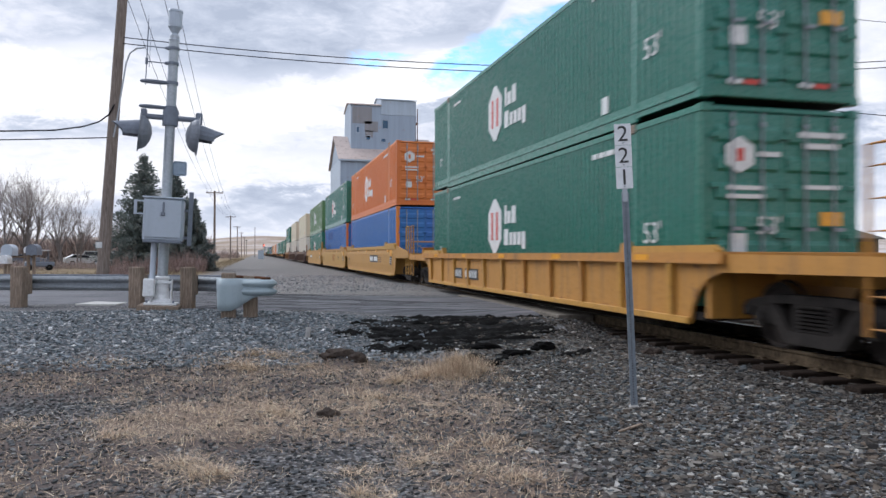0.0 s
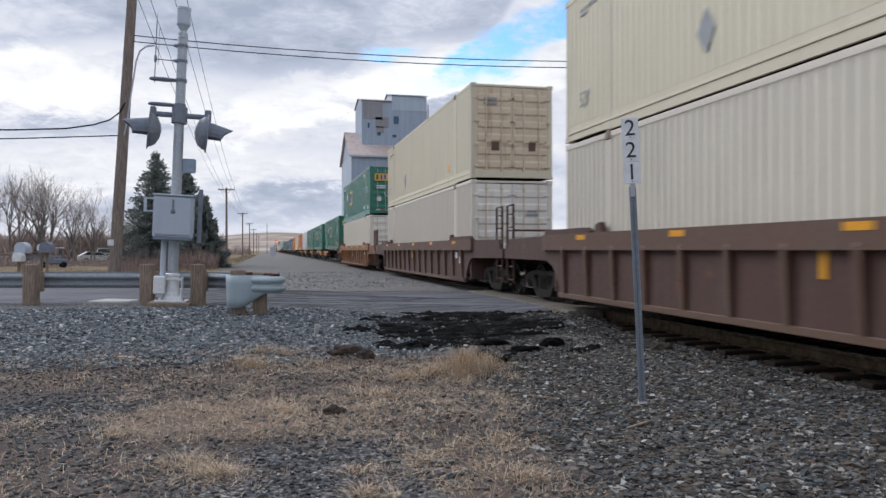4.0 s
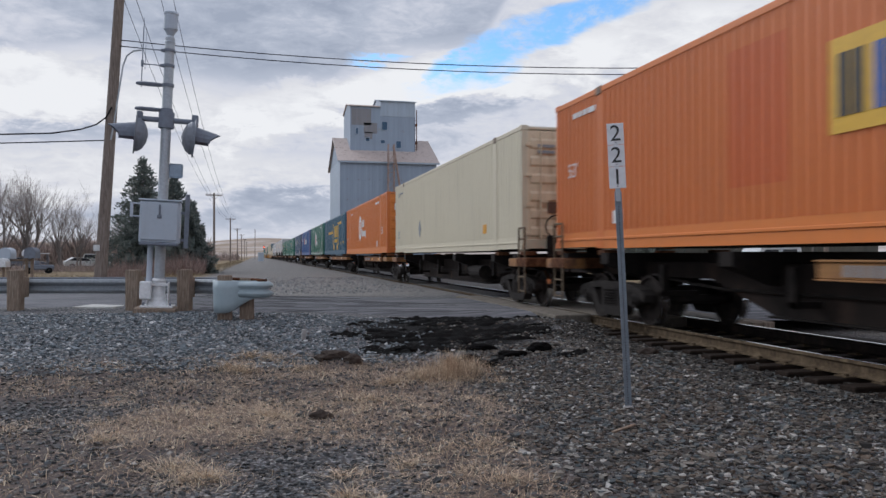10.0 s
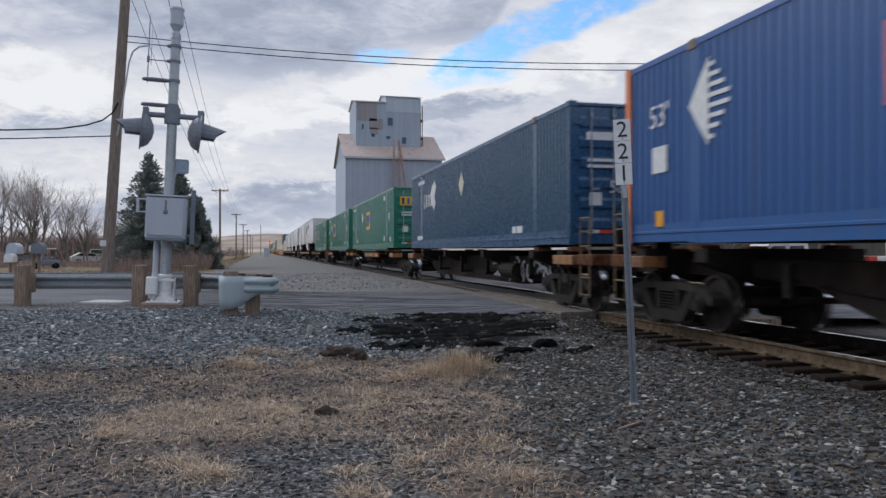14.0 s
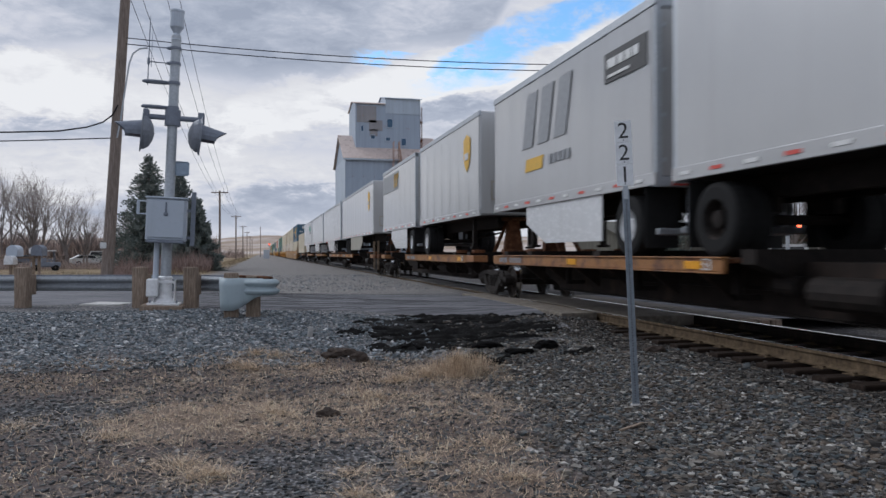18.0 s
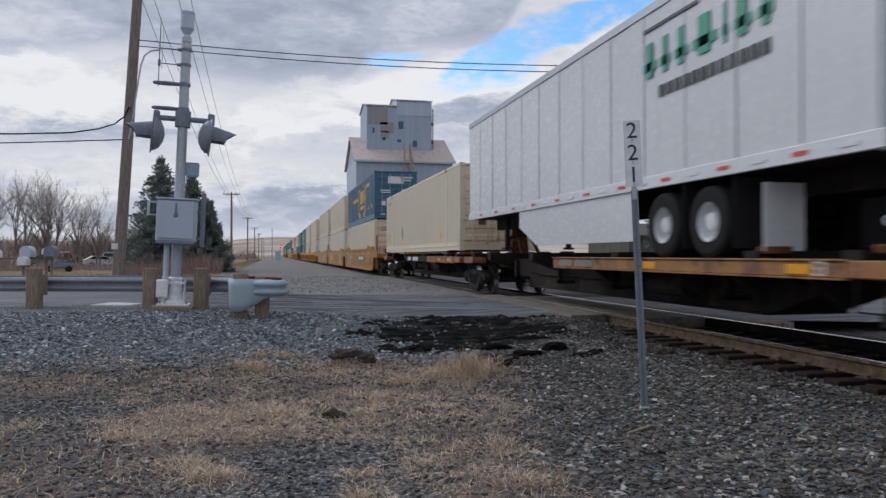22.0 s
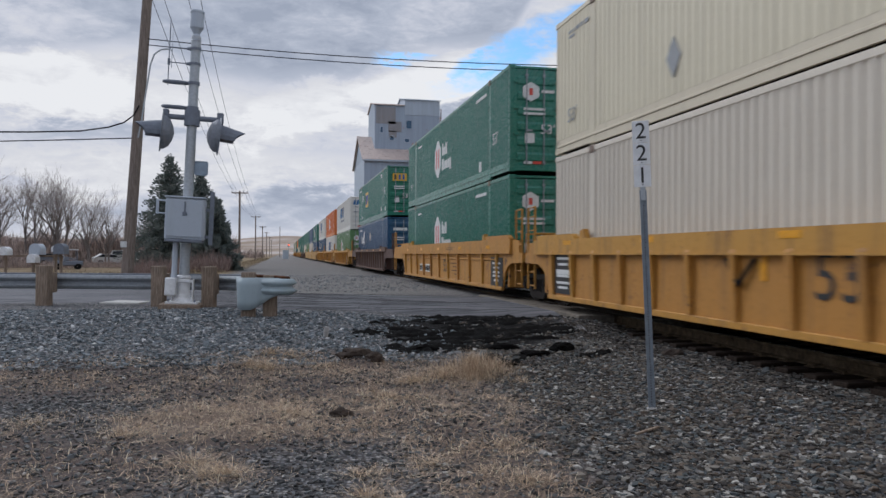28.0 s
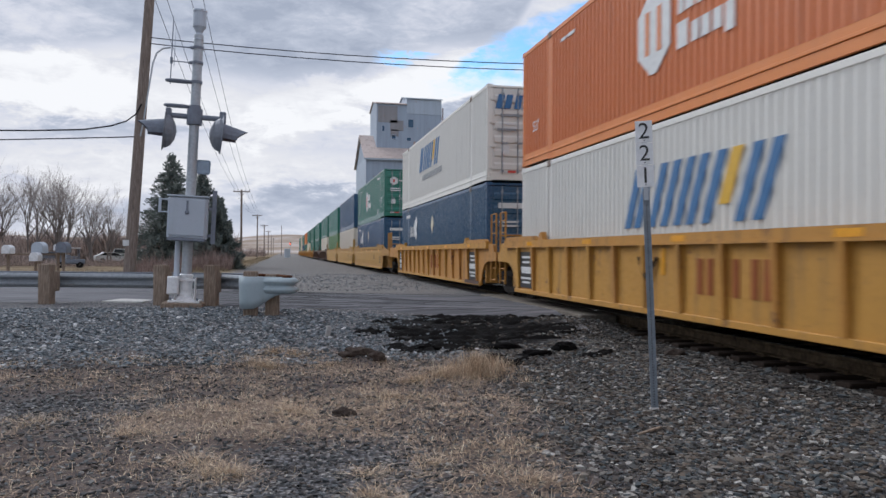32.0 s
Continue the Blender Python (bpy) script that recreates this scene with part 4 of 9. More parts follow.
        put("end_ledge", shared(f"end_ledge_{style}", lambda: Geo().prism([(-1.12, 0), (1.12, 0), (1.12, 0.10), (-0.98, 0.10), (-1.12, 0.03)], "X", -0.07, 0.05)), mat, car, "low raised ledge", (-1.44, s * 7.6, top + 0.02), (0, 0, 0))
        put("corner_guide", shared("corner_guide", lambda: Geo().prism([(-0.16, 0), (0.16, 0), (0.10, 0.16), (-0.05, 0.2)], "X", -0.06, 0.06)), mat, car, loc=(-1.42, s * 6.15, top))
    return car


def strokes(car, y0, y1, z0, z1, mat, seed, x=-1.5, n=16, w=0.07, label="sprayed scrawl, not readable"):
    """Sprayed scrawl: thick bent strokes that spell nothing."""
    rng = random.Random(seed)
    g = Geo()
    for k in range(n):
        cy = y1 - (k + 0.5) * (y1 - y0) / n
        cz, r = (z0 + z1) / 2 + rng.uniform(-0.12, 0.12), (z1 - z0) / 2 * rng.uniform(0.55, 1.0)
        a0, da = rng.uniform(0, 360), rng.choice((-1, 1)) * rng.uniform(110, 280)
        ry = (y1 - y0) / n * rng.uniform(0.5, 1.0)
        pts = [(cy - ry * math.cos(radians(a0 + da * i / 9)), cz + r * math.sin(radians(a0 + da * i / 9))) for i in range(10)]
        vs = []
        for i, (u, v) in enumerate(pts):
            d = Vector((pts[min(i + 1, 9)][0] - pts[max(i - 1, 0)][0], pts[min(i + 1, 9)][1] - pts[max(i - 1, 0)][1])).normalized()
            ww = w * (0.5 + 0.5 * math.sin(math.pi * (i + 1) / 11))
            vs += [(-0.0007 * k, u - d.y * ww, v + d.x * ww), (-0.0007 * k, u + d.y * ww, v - d.x * ww)]
        g.add(vs, [(2 * i, 2 * i + 1, 2 * i + 3, 2 * i + 2) for i in range(9)])
    return tagged(put("graffiti", g, mat, car, label, (x, 0, 0)), label, kind="stuff")


def well_marks(car, style, i):
    """Stencils and reflectors on the sides of a well car."""
    X = -1.462 if style != "smooth" else -1.479
    for k in range(5):
        decal(car, "reflector", 6.8 - k * 3.4, {"ribbed": 1.34, "low": 1.07, "panel": 1.30, "smooth": 1.27}[style], 0.4, 0.09, REFLECT, x=-1.53 if style != "smooth" else X)
    if style == "smooth":
        for y in (7.6, -7.6) if i > 4 else (7.6,):
            number(car, "53", 0.42, y, 0.66, MARK_BLACK, x=X - 0.004)
        if i <= 4:
            decal(car, "reflector", -7.7, 1.16, 0.5, 0.26, REFLECT, x=X - 0.004)
            decal(car, "data_panel", -7.7, 0.82, 0.46, 0.36, MARK_BLACK, "black panel with white bars", x=X - 0.004)
            for z in (0.92, 0.83, 0.74):
                decal(car, "marking", -7.7, z, 0.36, 0.03, MARK_WHITE, x=X - 0.018)
        if i in (2, 4, 29):
            p = 3.3 if i == 4 else -2.7
            decal(car, "data_panel", p, 0.88, 2.7, 0.36, MARK_BLACK, "black panel with white bars", x=X)
            bars(car, p + 1.2, 0.88, [0.2, 0.2, 0.2, 0.2], 0.22, MARK_WHITE, X - 0.012, 0.05)
            bars(car, p - 0.15, 0.88, [0.14] * 6, 0.22, MARK_WHITE, X - 0.012, 0.05)
        if i in (3, 30):
            for u in (0.62, 1.32, 2.05):
                for v in (-0.14, 0.14):
                    decal(car, "emblem_block", -u + v, 0.84, 0.13, 0.5, FADED_RED, "faded red emblem block", x=X)
        if i == 30:
            decal(car, "patch", 4.3, 0.85, 1.5, 0.6, SPRAY, "patch of white overpaint", x=X)
            strokes(car, 3.6, 5.0, 0.62, 1.08, MARK_GREY, 21, X - 0.016, 5, 0.035)
        bars(car, -4.3, 0.85, [0.9], 0.04, BROWN, X), bars(car, -4.3, 0.95, [0.7], 0.04, BROWN, X), bars(car, -4.3, 0.75, [0.8], 0.04, BROWN, X)
    elif style in ("low", "panel"):
        y, m, ink = (3.55, MARK_WHITE, MARK_BLACK) if style == "panel" else (4.2, MARK_BLACK, MARK_WHITE)
        for u, w, n in ((y, 0.85, 4), (y - 1.4, 1.25, 6)):
            decal(car, "data_panel", u, 0.56, w, 0.3, m, "small panel with a row of bars", x=X - 0.01)
            bars(car, u + w / 2 - 0.06, 0.56, [w / n * 0.42] * n, 0.2, ink, X - 0.024, w / n * 0.54)
        if style == "panel":
            number(car, "53", 0.46, -0.96, 0.68, MARK_BLACK, x=X - 0.006)
            for k, w in enumerate((1.0, 0.55, 0.8, 0.4)):
                decal(car, "marking", -2.4 + w / 2 - 0.4, 0.8 - k * 0.12, w, 0.03, BROWN, x=X - 0.01)
            for z in (1.32, 1.26):
                decal(car, "marking", -1.9, z, 1.0, 0.02, BROWN, x=-1.53)
            decal(car, "data_panel", -7.5, 0.62, 1.15, 0.8, MARK_BLACK, "black panel with white bars", x=X - 0.01)
            for z, w in ((0.86, 0.7), (0.74, 0.5), (0.62, 0.6), (0.52, 0.6), (0.4, 0.44)):
                decal(car, "marking", -7.5, z, w, 0.05, MARK_WHITE, x=X - 0.024)
    else:
        for y in (-7.15, 7.15) if i >= 32 and i != 35 else ():
            decal(car, "data_panel", y, 0.72, 0.95, 0.86, MARK_BLACK, "black panel with white bars", x=X - 0.01)
            for k, (z, w) in enumerate(((1.02, 0.6), (0.9, 0.5), (0.74, 0.72), (0.66, 0.66), (0.52, 0.7), (0.42, 0.5))):
                decal(car, "marking", y, z, w, 0.1 if k == 2 else 0.05, MARK_WHITE, x=X - 0.024)
        for y in (-7.4, -6.9) if i < 32 else ():
            decal(car, "marking", y, 0.95 + 0.3 * (y + 6.9), 0.22, 0.2, MARK_WHITE, x=X - 0.01)
        decal(car, "warning_strip", -7.1, 0.24, 1.7, 0.1, BROWN, "dull red strip along the sill", x=-1.51)
        for y in (-3.85, 0.0, 3.85):
            decal(car, "reflector", y + 0.55, 1.0, 0.1, 0.42, REFLECT, x=X - 0.01)
        if i in (33, 37):
            put("hose_loop", Geo().tube([(-0.03, 0.3, 1.05), (-0.05, 0.12, 0.85), (-0.05, 0.0, 0.72), (-0.05, -0.12, 0.85), (-0.03, -0.3, 1.05)], 0.03), SOOT, car, "dark hanging loop", (X, 1.0, 0))
        if i == 33:
            number(car, "53", 0.56, -0.7, 0.85, MARK_BLACK, x=X - 0.004)
        if i in (37, 38):
            for u in (0.5, 0.75, 1.1, 1.35, 1.75, 2.0):
                decal(car, "emblem_bar", -u, 0.8, 0.14, 0.5, FADED_RED, "faded red emblem bar", x=X - 0.01)
        if i in (7, 8):
            strokes(car, -2.4, 0.4, 0.45, 1.1, WHITE, 70 + i, X - 0.004, 8, 0.03)
    if i == 31:
        strokes(car, -7.0, -1.8, 0.28, 1.25, SPRAY, 5, X - 0.006, 26, 0.05)
        strokes(car, -6.9, -2.0, 0.35, 1.15, MARK_GREY, 6, X - 0.022, 14, 0.04)
    if i == 30:
        strokes(car, -7.2, -4.8, 0.35, 1.2, SPRAY, 8, X - 0.006, 9, 0.06)
    if i == 29:
        strokes(car, 3.4, 6.9, 0.35, 1.2, SPRAY, 9, X - 0.006, 15, 0.055)
    if i == 32:
        strokes(car, 4.4, 6.2, 0.45, 1.1, SPRAY, 12, X - 0.006, 6, 0.08)


def spine_car(label, mat, near_gap, far_gap, near_truck, far_truck, deck=(), deep=(), ladders=()):
    """An articulated spine car: a fish-bellied sill with low side platforms, some with a deep side plate."""
    car = empty("spine_car", label, "railway car", "cars of the train")
    a, b = -HALF - near_gap / 2 + 0.05, HALF + far_gap / 2 - 0.05
    p, q = near_truck + 2.3, far_truck - 2.3
    belly = [(a, 0.74), (p, 0.74), (p + 1.4, 0.30), (q - 1.4, 0.30), (q, 0.74), (b, 0.74), (b, 0.98), (a, 0.98)]
    put("centre_sill", Geo().prism(belly, "X", -0.56, 0.56), SILL_STEEL, car)
    put("sill_flange", Geo().box(-0.66, 0.66, p + 1.4, q - 1.4, 0.27, 0.30, 0.01), SOOT, car)
    for lo, hi in deck:
        p = put("side_platform", shared(f"platform_{lo}_{hi}", lambda: Geo().box(-1.34, 1.34, lo, hi, 0.96, 1.02, 0.01)), RUST, car)
        for s in (-1, 1):
            put("edge_beam", shared(f"edge_{lo}_{hi}", lambda: Geo().box(-0.035, 0.03, lo, hi, 0.84, 1.02, 0.012).box(-0.06, 0.05, lo, hi, 1.02, 1.045, 0.006).box(-0.05, 0.03, lo, hi, 0.82, 0.84, 0.004)), mat, p, loc=(s * 1.36, 0, 0))
        for k in range(int((hi - lo) / 1.45)):
            put("gusset", shared("deck_gusset", lambda: Geo().prism([(-1.32, 0.84), (-0.75, 0.42), (-0.75, 0.84)], "Y", -0.03, 0.03)), SILL_STEEL, p, loc=(0, lo + 0.7 + k * 1.45, 0))
        for y in (lo + 0.7, (lo + hi) / 2):
            put("reflector", shared("deck_reflector", lambda: Geo().box(-0.006, 0.006, -0.2, 0.2, -0.055, 0.055)), REFLECT, p, loc=(-1.40, y, 0.93))
    for lo, hi in deep:
        p = put("side_plate", shared(f"side_plate_{lo}_{hi}", lambda: Geo().box(-0.04, 0.03, lo, hi, 0.66, 1.02, 0.015)), mat, car, "deep worn yellow side plate", (-1.36, 0, 0))
        put("top_flange", shared(f"top_flange_{lo}_{hi}", lambda: Geo().box(-0.06, 0.06, lo, hi, 1.02, 1.045, 0.006)), mat, p)
        put("lower_plate", shared(f"lower_plate_{lo}_{hi}", lambda: Geo().box(-0.015, 0.02, lo + 0.1, hi - 0.15, 0.53, 0.657, 0.01)), mat, p)
        for y, h in ((lo + 0.45, 0.30), (lo + 2.4, 0.14), (hi - 0.35, 0.14)):
            put("reflector", shared(f"plate_reflector_{h}", lambda: Geo().box(-0.006, 0.006, -0.2, 0.2, -h / 2, h / 2)), REFLECT, p, loc=(-0.045, y, 0.86))
        put("end_plate", shared("plate_end", lambda: Geo().prism([(0.0, 0.50), (0.0, 1.02), (0.75, 1.02), (0.75, 0.62)], "Y", -0.03, 0.03)), mat, p, loc=(0, lo, 0))
        put("platform", shared(f"deep_deck_{lo}_{hi}", lambda: Geo().box(0.06, 2.6, lo + 0.02, hi - 0.02, 0.96, 1.0)), RUST, p)
    for y in ladders:
        up = put("end_ladder", shared("spine_ladder", lambda: Geo().tube([(0, -0.2, 0.25), (0, -0.2, 1.72)], 0.02).tube([(0, 0.2, 0.25), (0, 0.2, 1.72)], 0.02).tube([(0, -0.2, 0.3), (0, 0.2, 0.3)], 0.017).tube([(0, -0.2, 0.62), (0, 0.2, 0.62)], 0.017).tube([(0, -0.2, 1.2), (0, 0.2, 1.2)], 0.017).tube([(0, -0.2, 1.47), (0, 0.2, 1.47)], 0.017).tube([(0, -0.2, 1.72), (0, 0.2, 1.72)], 0.02)), LADDER, car, "pale worn grab irons and steps", (-1.38, y, 0))
        put("end_sill", shared("spine_end_sill", lambda: Geo().box(-1.40, 1.40, -0.34, 0.34, 0.84, 1.05, 0.02)), RUST, car, loc=(0, y, 0))
    if len(ladders) > 0:
        y = ladders[0]
        put("brake_stand", shared("brake_stand", lambda: Geo().box(-0.75, -0.45, -0.06, 0.1, 1.05, 1.55, 0.03).tube([(-0.6, -0.14, 1.75), (-0.6, 0.0, 1.75)], 0.03).tube([(-0.6 + 0.26 * math.cos(radians(30 * k)), -0.14, 1.75 + 0.26 * math.sin(radians(30 * k))) for k in range(13)], 0.018)), SOOT, car, "hand brake wheel on its stand", (0, y, 0))
    for y in (-7.6, -5.9, -2.0, 2.4, 5.9, 7.6):
        put("cross_arm", shared("cross_arm", lambda: Geo().prism([(-1.3, 0.95), (-0.3, 0.6), (0.3, 0.6), (1.3, 0.95), (1.3, 1.14), (-1.3, 1.14)], "Y", -0.14, 0.14)), SOOT, car, loc=(0, y, 0))
    for y in (-6.1, 6.1, -7.98, 7.98):
        for s in (-1, 1):
            put("pedestal", shared("pedestal", lambda: Geo().box(-0.16, 0.16, -0.14, 0.14, 1.1, 1.195, 0.015)), RUST, car, loc=(s * 1.1, y, 0))
    put("brake_tank", shared("brake_tank", lambda: Geo().cyl((-0.85, -0.6, 0.62), (-0.85, 0.5, 0.62), 0.2, n=14).cyl((-0.75, 0.9, 0.68), (-0.75, 1.3, 0.68), 0.13, n=12)), SOOT, car, loc=(0, -3.2, 0))
    put("brake_pipe", shared("brake_pipe", lambda: Geo().tube([(-0.5, -6.5, 0.8), (-0.6, -4.5, 0.62), (-0.6, 3.5, 0.6), (-0.45, 6.5, 0.8)], 0.025)), SOOT, car)
    for y in (-4.8, -1.2, 1.6, 4.6):
        put("hanger", shared("hanger", lambda: Geo().box(-0.95, -0.85, -0.05, 0.05, 0.45, 0.95).box(-0.95, -0.3, -0.05, 0.05, 0.45, 0.53)), SOOT, car, loc=(0, y, 0))
    for s, end in ((-1, a), (1, b)):
        put("end_step", shared("end_step", lambda: Geo().box(-1.38, -0.95, -0.5, 0.5, 0.84, 1.03, 0.015)), mat, car, loc=(0, s * 7.9, 0))
        put("stirrup", shared("stirrup", lambda: Geo().tube([(-1.33, -0.2, 0.9), (-1.33, -0.2, 0.5), (-1.33, 0.2, 0.5), (-1.33, 0.2, 0.9)], 0.016)), SOOT, car, loc=(0, s * 7.9, 0))
    return car


BEIGE_GREY = paint("dusty_beige_panel", (0.30, 0.28, 0.23), 0.6, 0.3)


def trailer(label, mat, length, nose_near, marks=""):
    """A road trailer on a deck at z = 0, rear doors or nose towards -y."""
    c = empty("road_trailer", label, "trailer", "trailers on the train")
    h = length / 2
    z0, z1, W = 1.11, 4.05, 1.29
    k = f"{length:.1f}"
    n = round(length / 1.22)
    put("side_wall", shared("trailer_side_" + k, lambda: corrugated(-h + 0.08, h - 0.08, z0 + 0.2, z1 - 0.1, 0.006, length / n)), mat, c, loc=(-W, 0, 0))
    put("side_wall", SHARED["trailer_side_" + k], mat, c, loc=(W, 0, 0), rot=(0, 0, 180))
    put("roof", shared("trailer_roof_" + k, lambda: Geo().box(-W, W, -h + 0.04, h - 0.04, z1 - 0.06, z1, 0.02)), mat, c)
    put("floor", shared("trailer_floor_" + k, lambda: Geo().box(-W + 0.02, W - 0.02, -h + 0.05, h - 0.05, z0 + 0.02, z0 + 0.18)), FRAME_STEEL, c)
    put("top_rail", shared("trailer_top_rail_" + k, lambda: Geo().box(-W - 0.018, -W + 0.05, -h, h, z1 - 0.14, z1 + 0.012, 0.01).box(W - 0.05, W + 0.018, -h, h, z1 - 0.14, z1 + 0.012, 0.01)), STEEL, c)
    put("bottom_rail", shared("trailer_low_rail_" + k, lambda: Geo().box(-W - 0.02, -W + 0.04, -h, h, z0, z0 + 0.2, 0.01).box(W - 0.04, W + 0.02, -h, h, z0, z0 + 0.2, 0.01)), mat, c)
    nose, tail = (-h, h) if nose_near else (h, -h)
    s = 1 if nose_near else -1          # towards the tail
    put("nose_wall", shared("nose_" + k, lambda: Geo().box(-W, W, -0.05, 0.05, z0 + 0.02, z1, 0.05)), mat, c, loc=(0, nose + s * 0.05, 0))
    frame_me = shared("rear_frame", lambda: Geo().box(-W, -W + 0.11, -0.06, 0.06, z0, z1, 0.01).box(W - 0.11, W, -0.06, 0.06, z0, z1, 0.01).box(-W, W, -0.06, 0.06, z1 - 0.16, z1 + 0.004, 0.01).box(-W, W, -0.06, 0.06, z0 - 0.02, z0 + 0.14, 0.01))
    put("rear_frame", frame_me, STEEL, c, loc=(0, tail - s * 0.06, 0), rot=(0, 0, 0 if s < 0 else 180))
    for u in (-1, 1):
        d = put("door", shared("trailer_door", lambda: Geo().box(-0.585, 0.585, -0.02, 0.02, z0 + 0.15, z1 - 0.17, 0.008)), mat, c, loc=(u * 0.59, tail - s * 0.06, 0))
        for zz in (0.4, 1.1, 1.8, 2.5):
            put("hinge", shared("trailer_hinge", lambda: Geo().box(-0.12, 0.05, -0.04, 0.04, -0.03, 0.03)), STEEL, d, loc=(u * 0.56, 0, z0 + zz))
        put("lock_rod", shared("trailer_rod", lambda: Geo().cyl((0, 0, z0 + 0.1), (0, 0, z1 - 0.1), 0.018, n=6)), STEEL, d, loc=(-u * 0.35, s * 0.045, 0))
        put("tail_lamp", shared("tail_lamp", lambda: Geo().box(-0.16, 0.16, -0.02, 0.02, -0.05, 0.05, 0.01)), MARK_RED, c, loc=(u * 0.85, tail + s * 0.01, z0 + 0.05))
    # under-ride guard, wheels, landing gear, skirt
    put("underride_guard", shared("underride_guard", lambda: Geo().box(-1.2, 1.2, -0.05, 0.05, 0.34, 0.45, 0.02).box(-0.66, -0.5, -0.05, 0.05, 0.44, z0).box(0.5, 0.66, -0.05, 0.05, 0.44, z0)), GUARD_STEEL, c, loc=(0, tail - s * 0.12, 0))
    axles = [tail - s * 1.0] if length < 10 else [tail - s * 3.2, tail - s * 4.45]
    for ya in axles:
        for u in (-1, 1):
            w = put("wheel", shared("road_tyre", lambda: Geo().lathe([(0.28, -0.28), (0.44, -0.28), (0.50, -0.25), (0.515, -0.15), (0.515, -0.02), (0.49, 0.0), (0.49, 0.06), (0.515, 0.08), (0.515, 0.24), (0.48, 0.28), (0.28, 0.28)], "X", n=28)), RUBBER, c, "black road tyre", (u * 0.98, ya, 0.515))
            put("rim", shared("road_rim", lambda: Geo().lathe([(0.285, -0.27), (0.26, -0.24), (0.22, -0.12), (0.13, -0.14), (0.12, -0.24), (0.0, -0.25)], "X", n=20)), SOOT if (marks == "shield" and length > 10) or (marks == "" and length < 10) else COOL_WHITE, w, "steel rim", rot=(0, 0, 0 if u < 0 else 180))
        for u in (-0.97, 0.97):
            put("mud_flap", shared("dark_flap", lambda: Geo().box(-0.3, 0.3, -0.012, 0.012, 0.14, z0 - 0.02, 0.004)), RUBBER, c, "black mud flap", (u, ya + s * 0.62, 0))
        put("axle_beam", shared("trailer_axle", lambda: Geo().cyl((-0.95, 0, 0.515), (0.95, 0, 0.515), 0.07, n=8).box(-0.55, -0.4, -0.3, 0.3, 0.6, z0).box(0.4, 0.55, -0.3, 0.3, 0.6, z0)), SOOT, c, loc=(0, ya, 0))
    put("frame_rail", shared("frame_rail_" + k, lambda: Geo().box(-0.5, -0.36, -h + 0.8, h - 0.3, 0.8, z0 + 0.04, 0.01).box(0.36, 0.5, -h + 0.8, h - 0.3, 0.8, z0 + 0.04, 0.01)), SOOT, c, "black chassis rails")
    gear_y = nose + s * (2.6 if length > 10 else 1.9)
    put("landing_gear", shared("landing_gear", lambda: Geo().box(-0.95, -0.83, -0.07, 0.07, 0.25, z0, 0.01).box(0.83, 0.95, -0.07, 0.07, 0.25, z0, 0.01).box(-1.0, -0.78, -0.13, 0.13, 0.2, 0.26).box(0.78, 1.0, -0.13, 0.13, 0.2, 0.26).tube([(-0.89, 0, 0.5), (0.89, 0, 0.9)], 0.03)), SOOT, c, loc=(0, gear_y, 0))
    y0, y1 = gear_y + s * 0.5, axles[-1] - s * 0.95
    if length > 10:
        y0 = y1 - s * 6.0
    lo, hi = sorted((y0, y1))
    if length > 10 or marks in ("abf", "abf_band"):
        put("side_skirt", Geo().prism([(lo, z0), (hi, z0), (hi, 0.28), (lo + 1.2, 0.28), (lo, 0.72)] if s > 0 else [(lo, 0.28), (lo, z0), (hi, z0), (hi, 0.72), (hi - 1.2, 0.28)], "X", -1.27, -1.25), BEIGE_GREY if marks == "shield" else COOL_WHITE, c, "pale side skirt")
    # the stanchion that holds the nose up
    put("hitch_stand", shared("hitch_stand", lambda: Geo().box(-0.4, 0.4, -0.3, 0.3, z0 - 0.1, z0, 0.02).prism([(-0.3, 0.0), (0.3, 0.0), (0.15, z0 - 0.1), (-0.15, z0 - 0.1)], "Y", -0.12, 0.12).tube([(-0.25, 1.1, 0.05), (-0.15, 0.1, z0 - 0.1)], 0.06).tube([(0.25, 1.1, 0.05), (0.15, 0.1, z0 - 0.1)], 0.06)), RUST, c, "rusty hitch stand", (0, nose + s * 0.9, 0), (0, 0, 0 if s > 0 else 180))
    for i in range(int(length / 0.75)):
        y = -h + 0.5 + i * 0.75
        put("reflector", shared("rail_reflector", lambda: Geo().box(-0.006, 0.006, -0.13, 0.13, -0.025, 0.025)), MARK_RED if i % 2 else MARK_WHITE, c, loc=(-W - 0.026, y, z0 + 0.1))
    X = -W - 0.02
    if length > 10 and marks != "shield":
        for i in range(1, n):
            put("seam", shared("trailer_seam", lambda: Geo().box(-0.004, 0.004, -0.009, 0.009, z0 + 0.21, z1 - 0.14)), MARK_GREY if i % 3 else GREY_TRAILER, c, "thin panel joint", (-W - 0.003, -h + i * length / n, 0))
    if marks == "abf":
        for u in (1.5, 0.55, -0.4):
            shape(c, "emblem_block", [(-0.42, -0.6), (0.22, -0.6), (0.56, 0.6), (-0.08, 0.6)], u, 3.05, MARK_GREY, x=X)
        shape(c, "emblem_stripe", [(-0.55, -0.14), (0.5, -0.14), (0.6, 0.14), (-0.45, 0.14)], 1.2, 2.05, MARK_YELLOW, "yellow slanted stripe", X)
        bars(c, 0.3, 2.05, [0.16] * 5, 0.2, MARK_GREY, X)
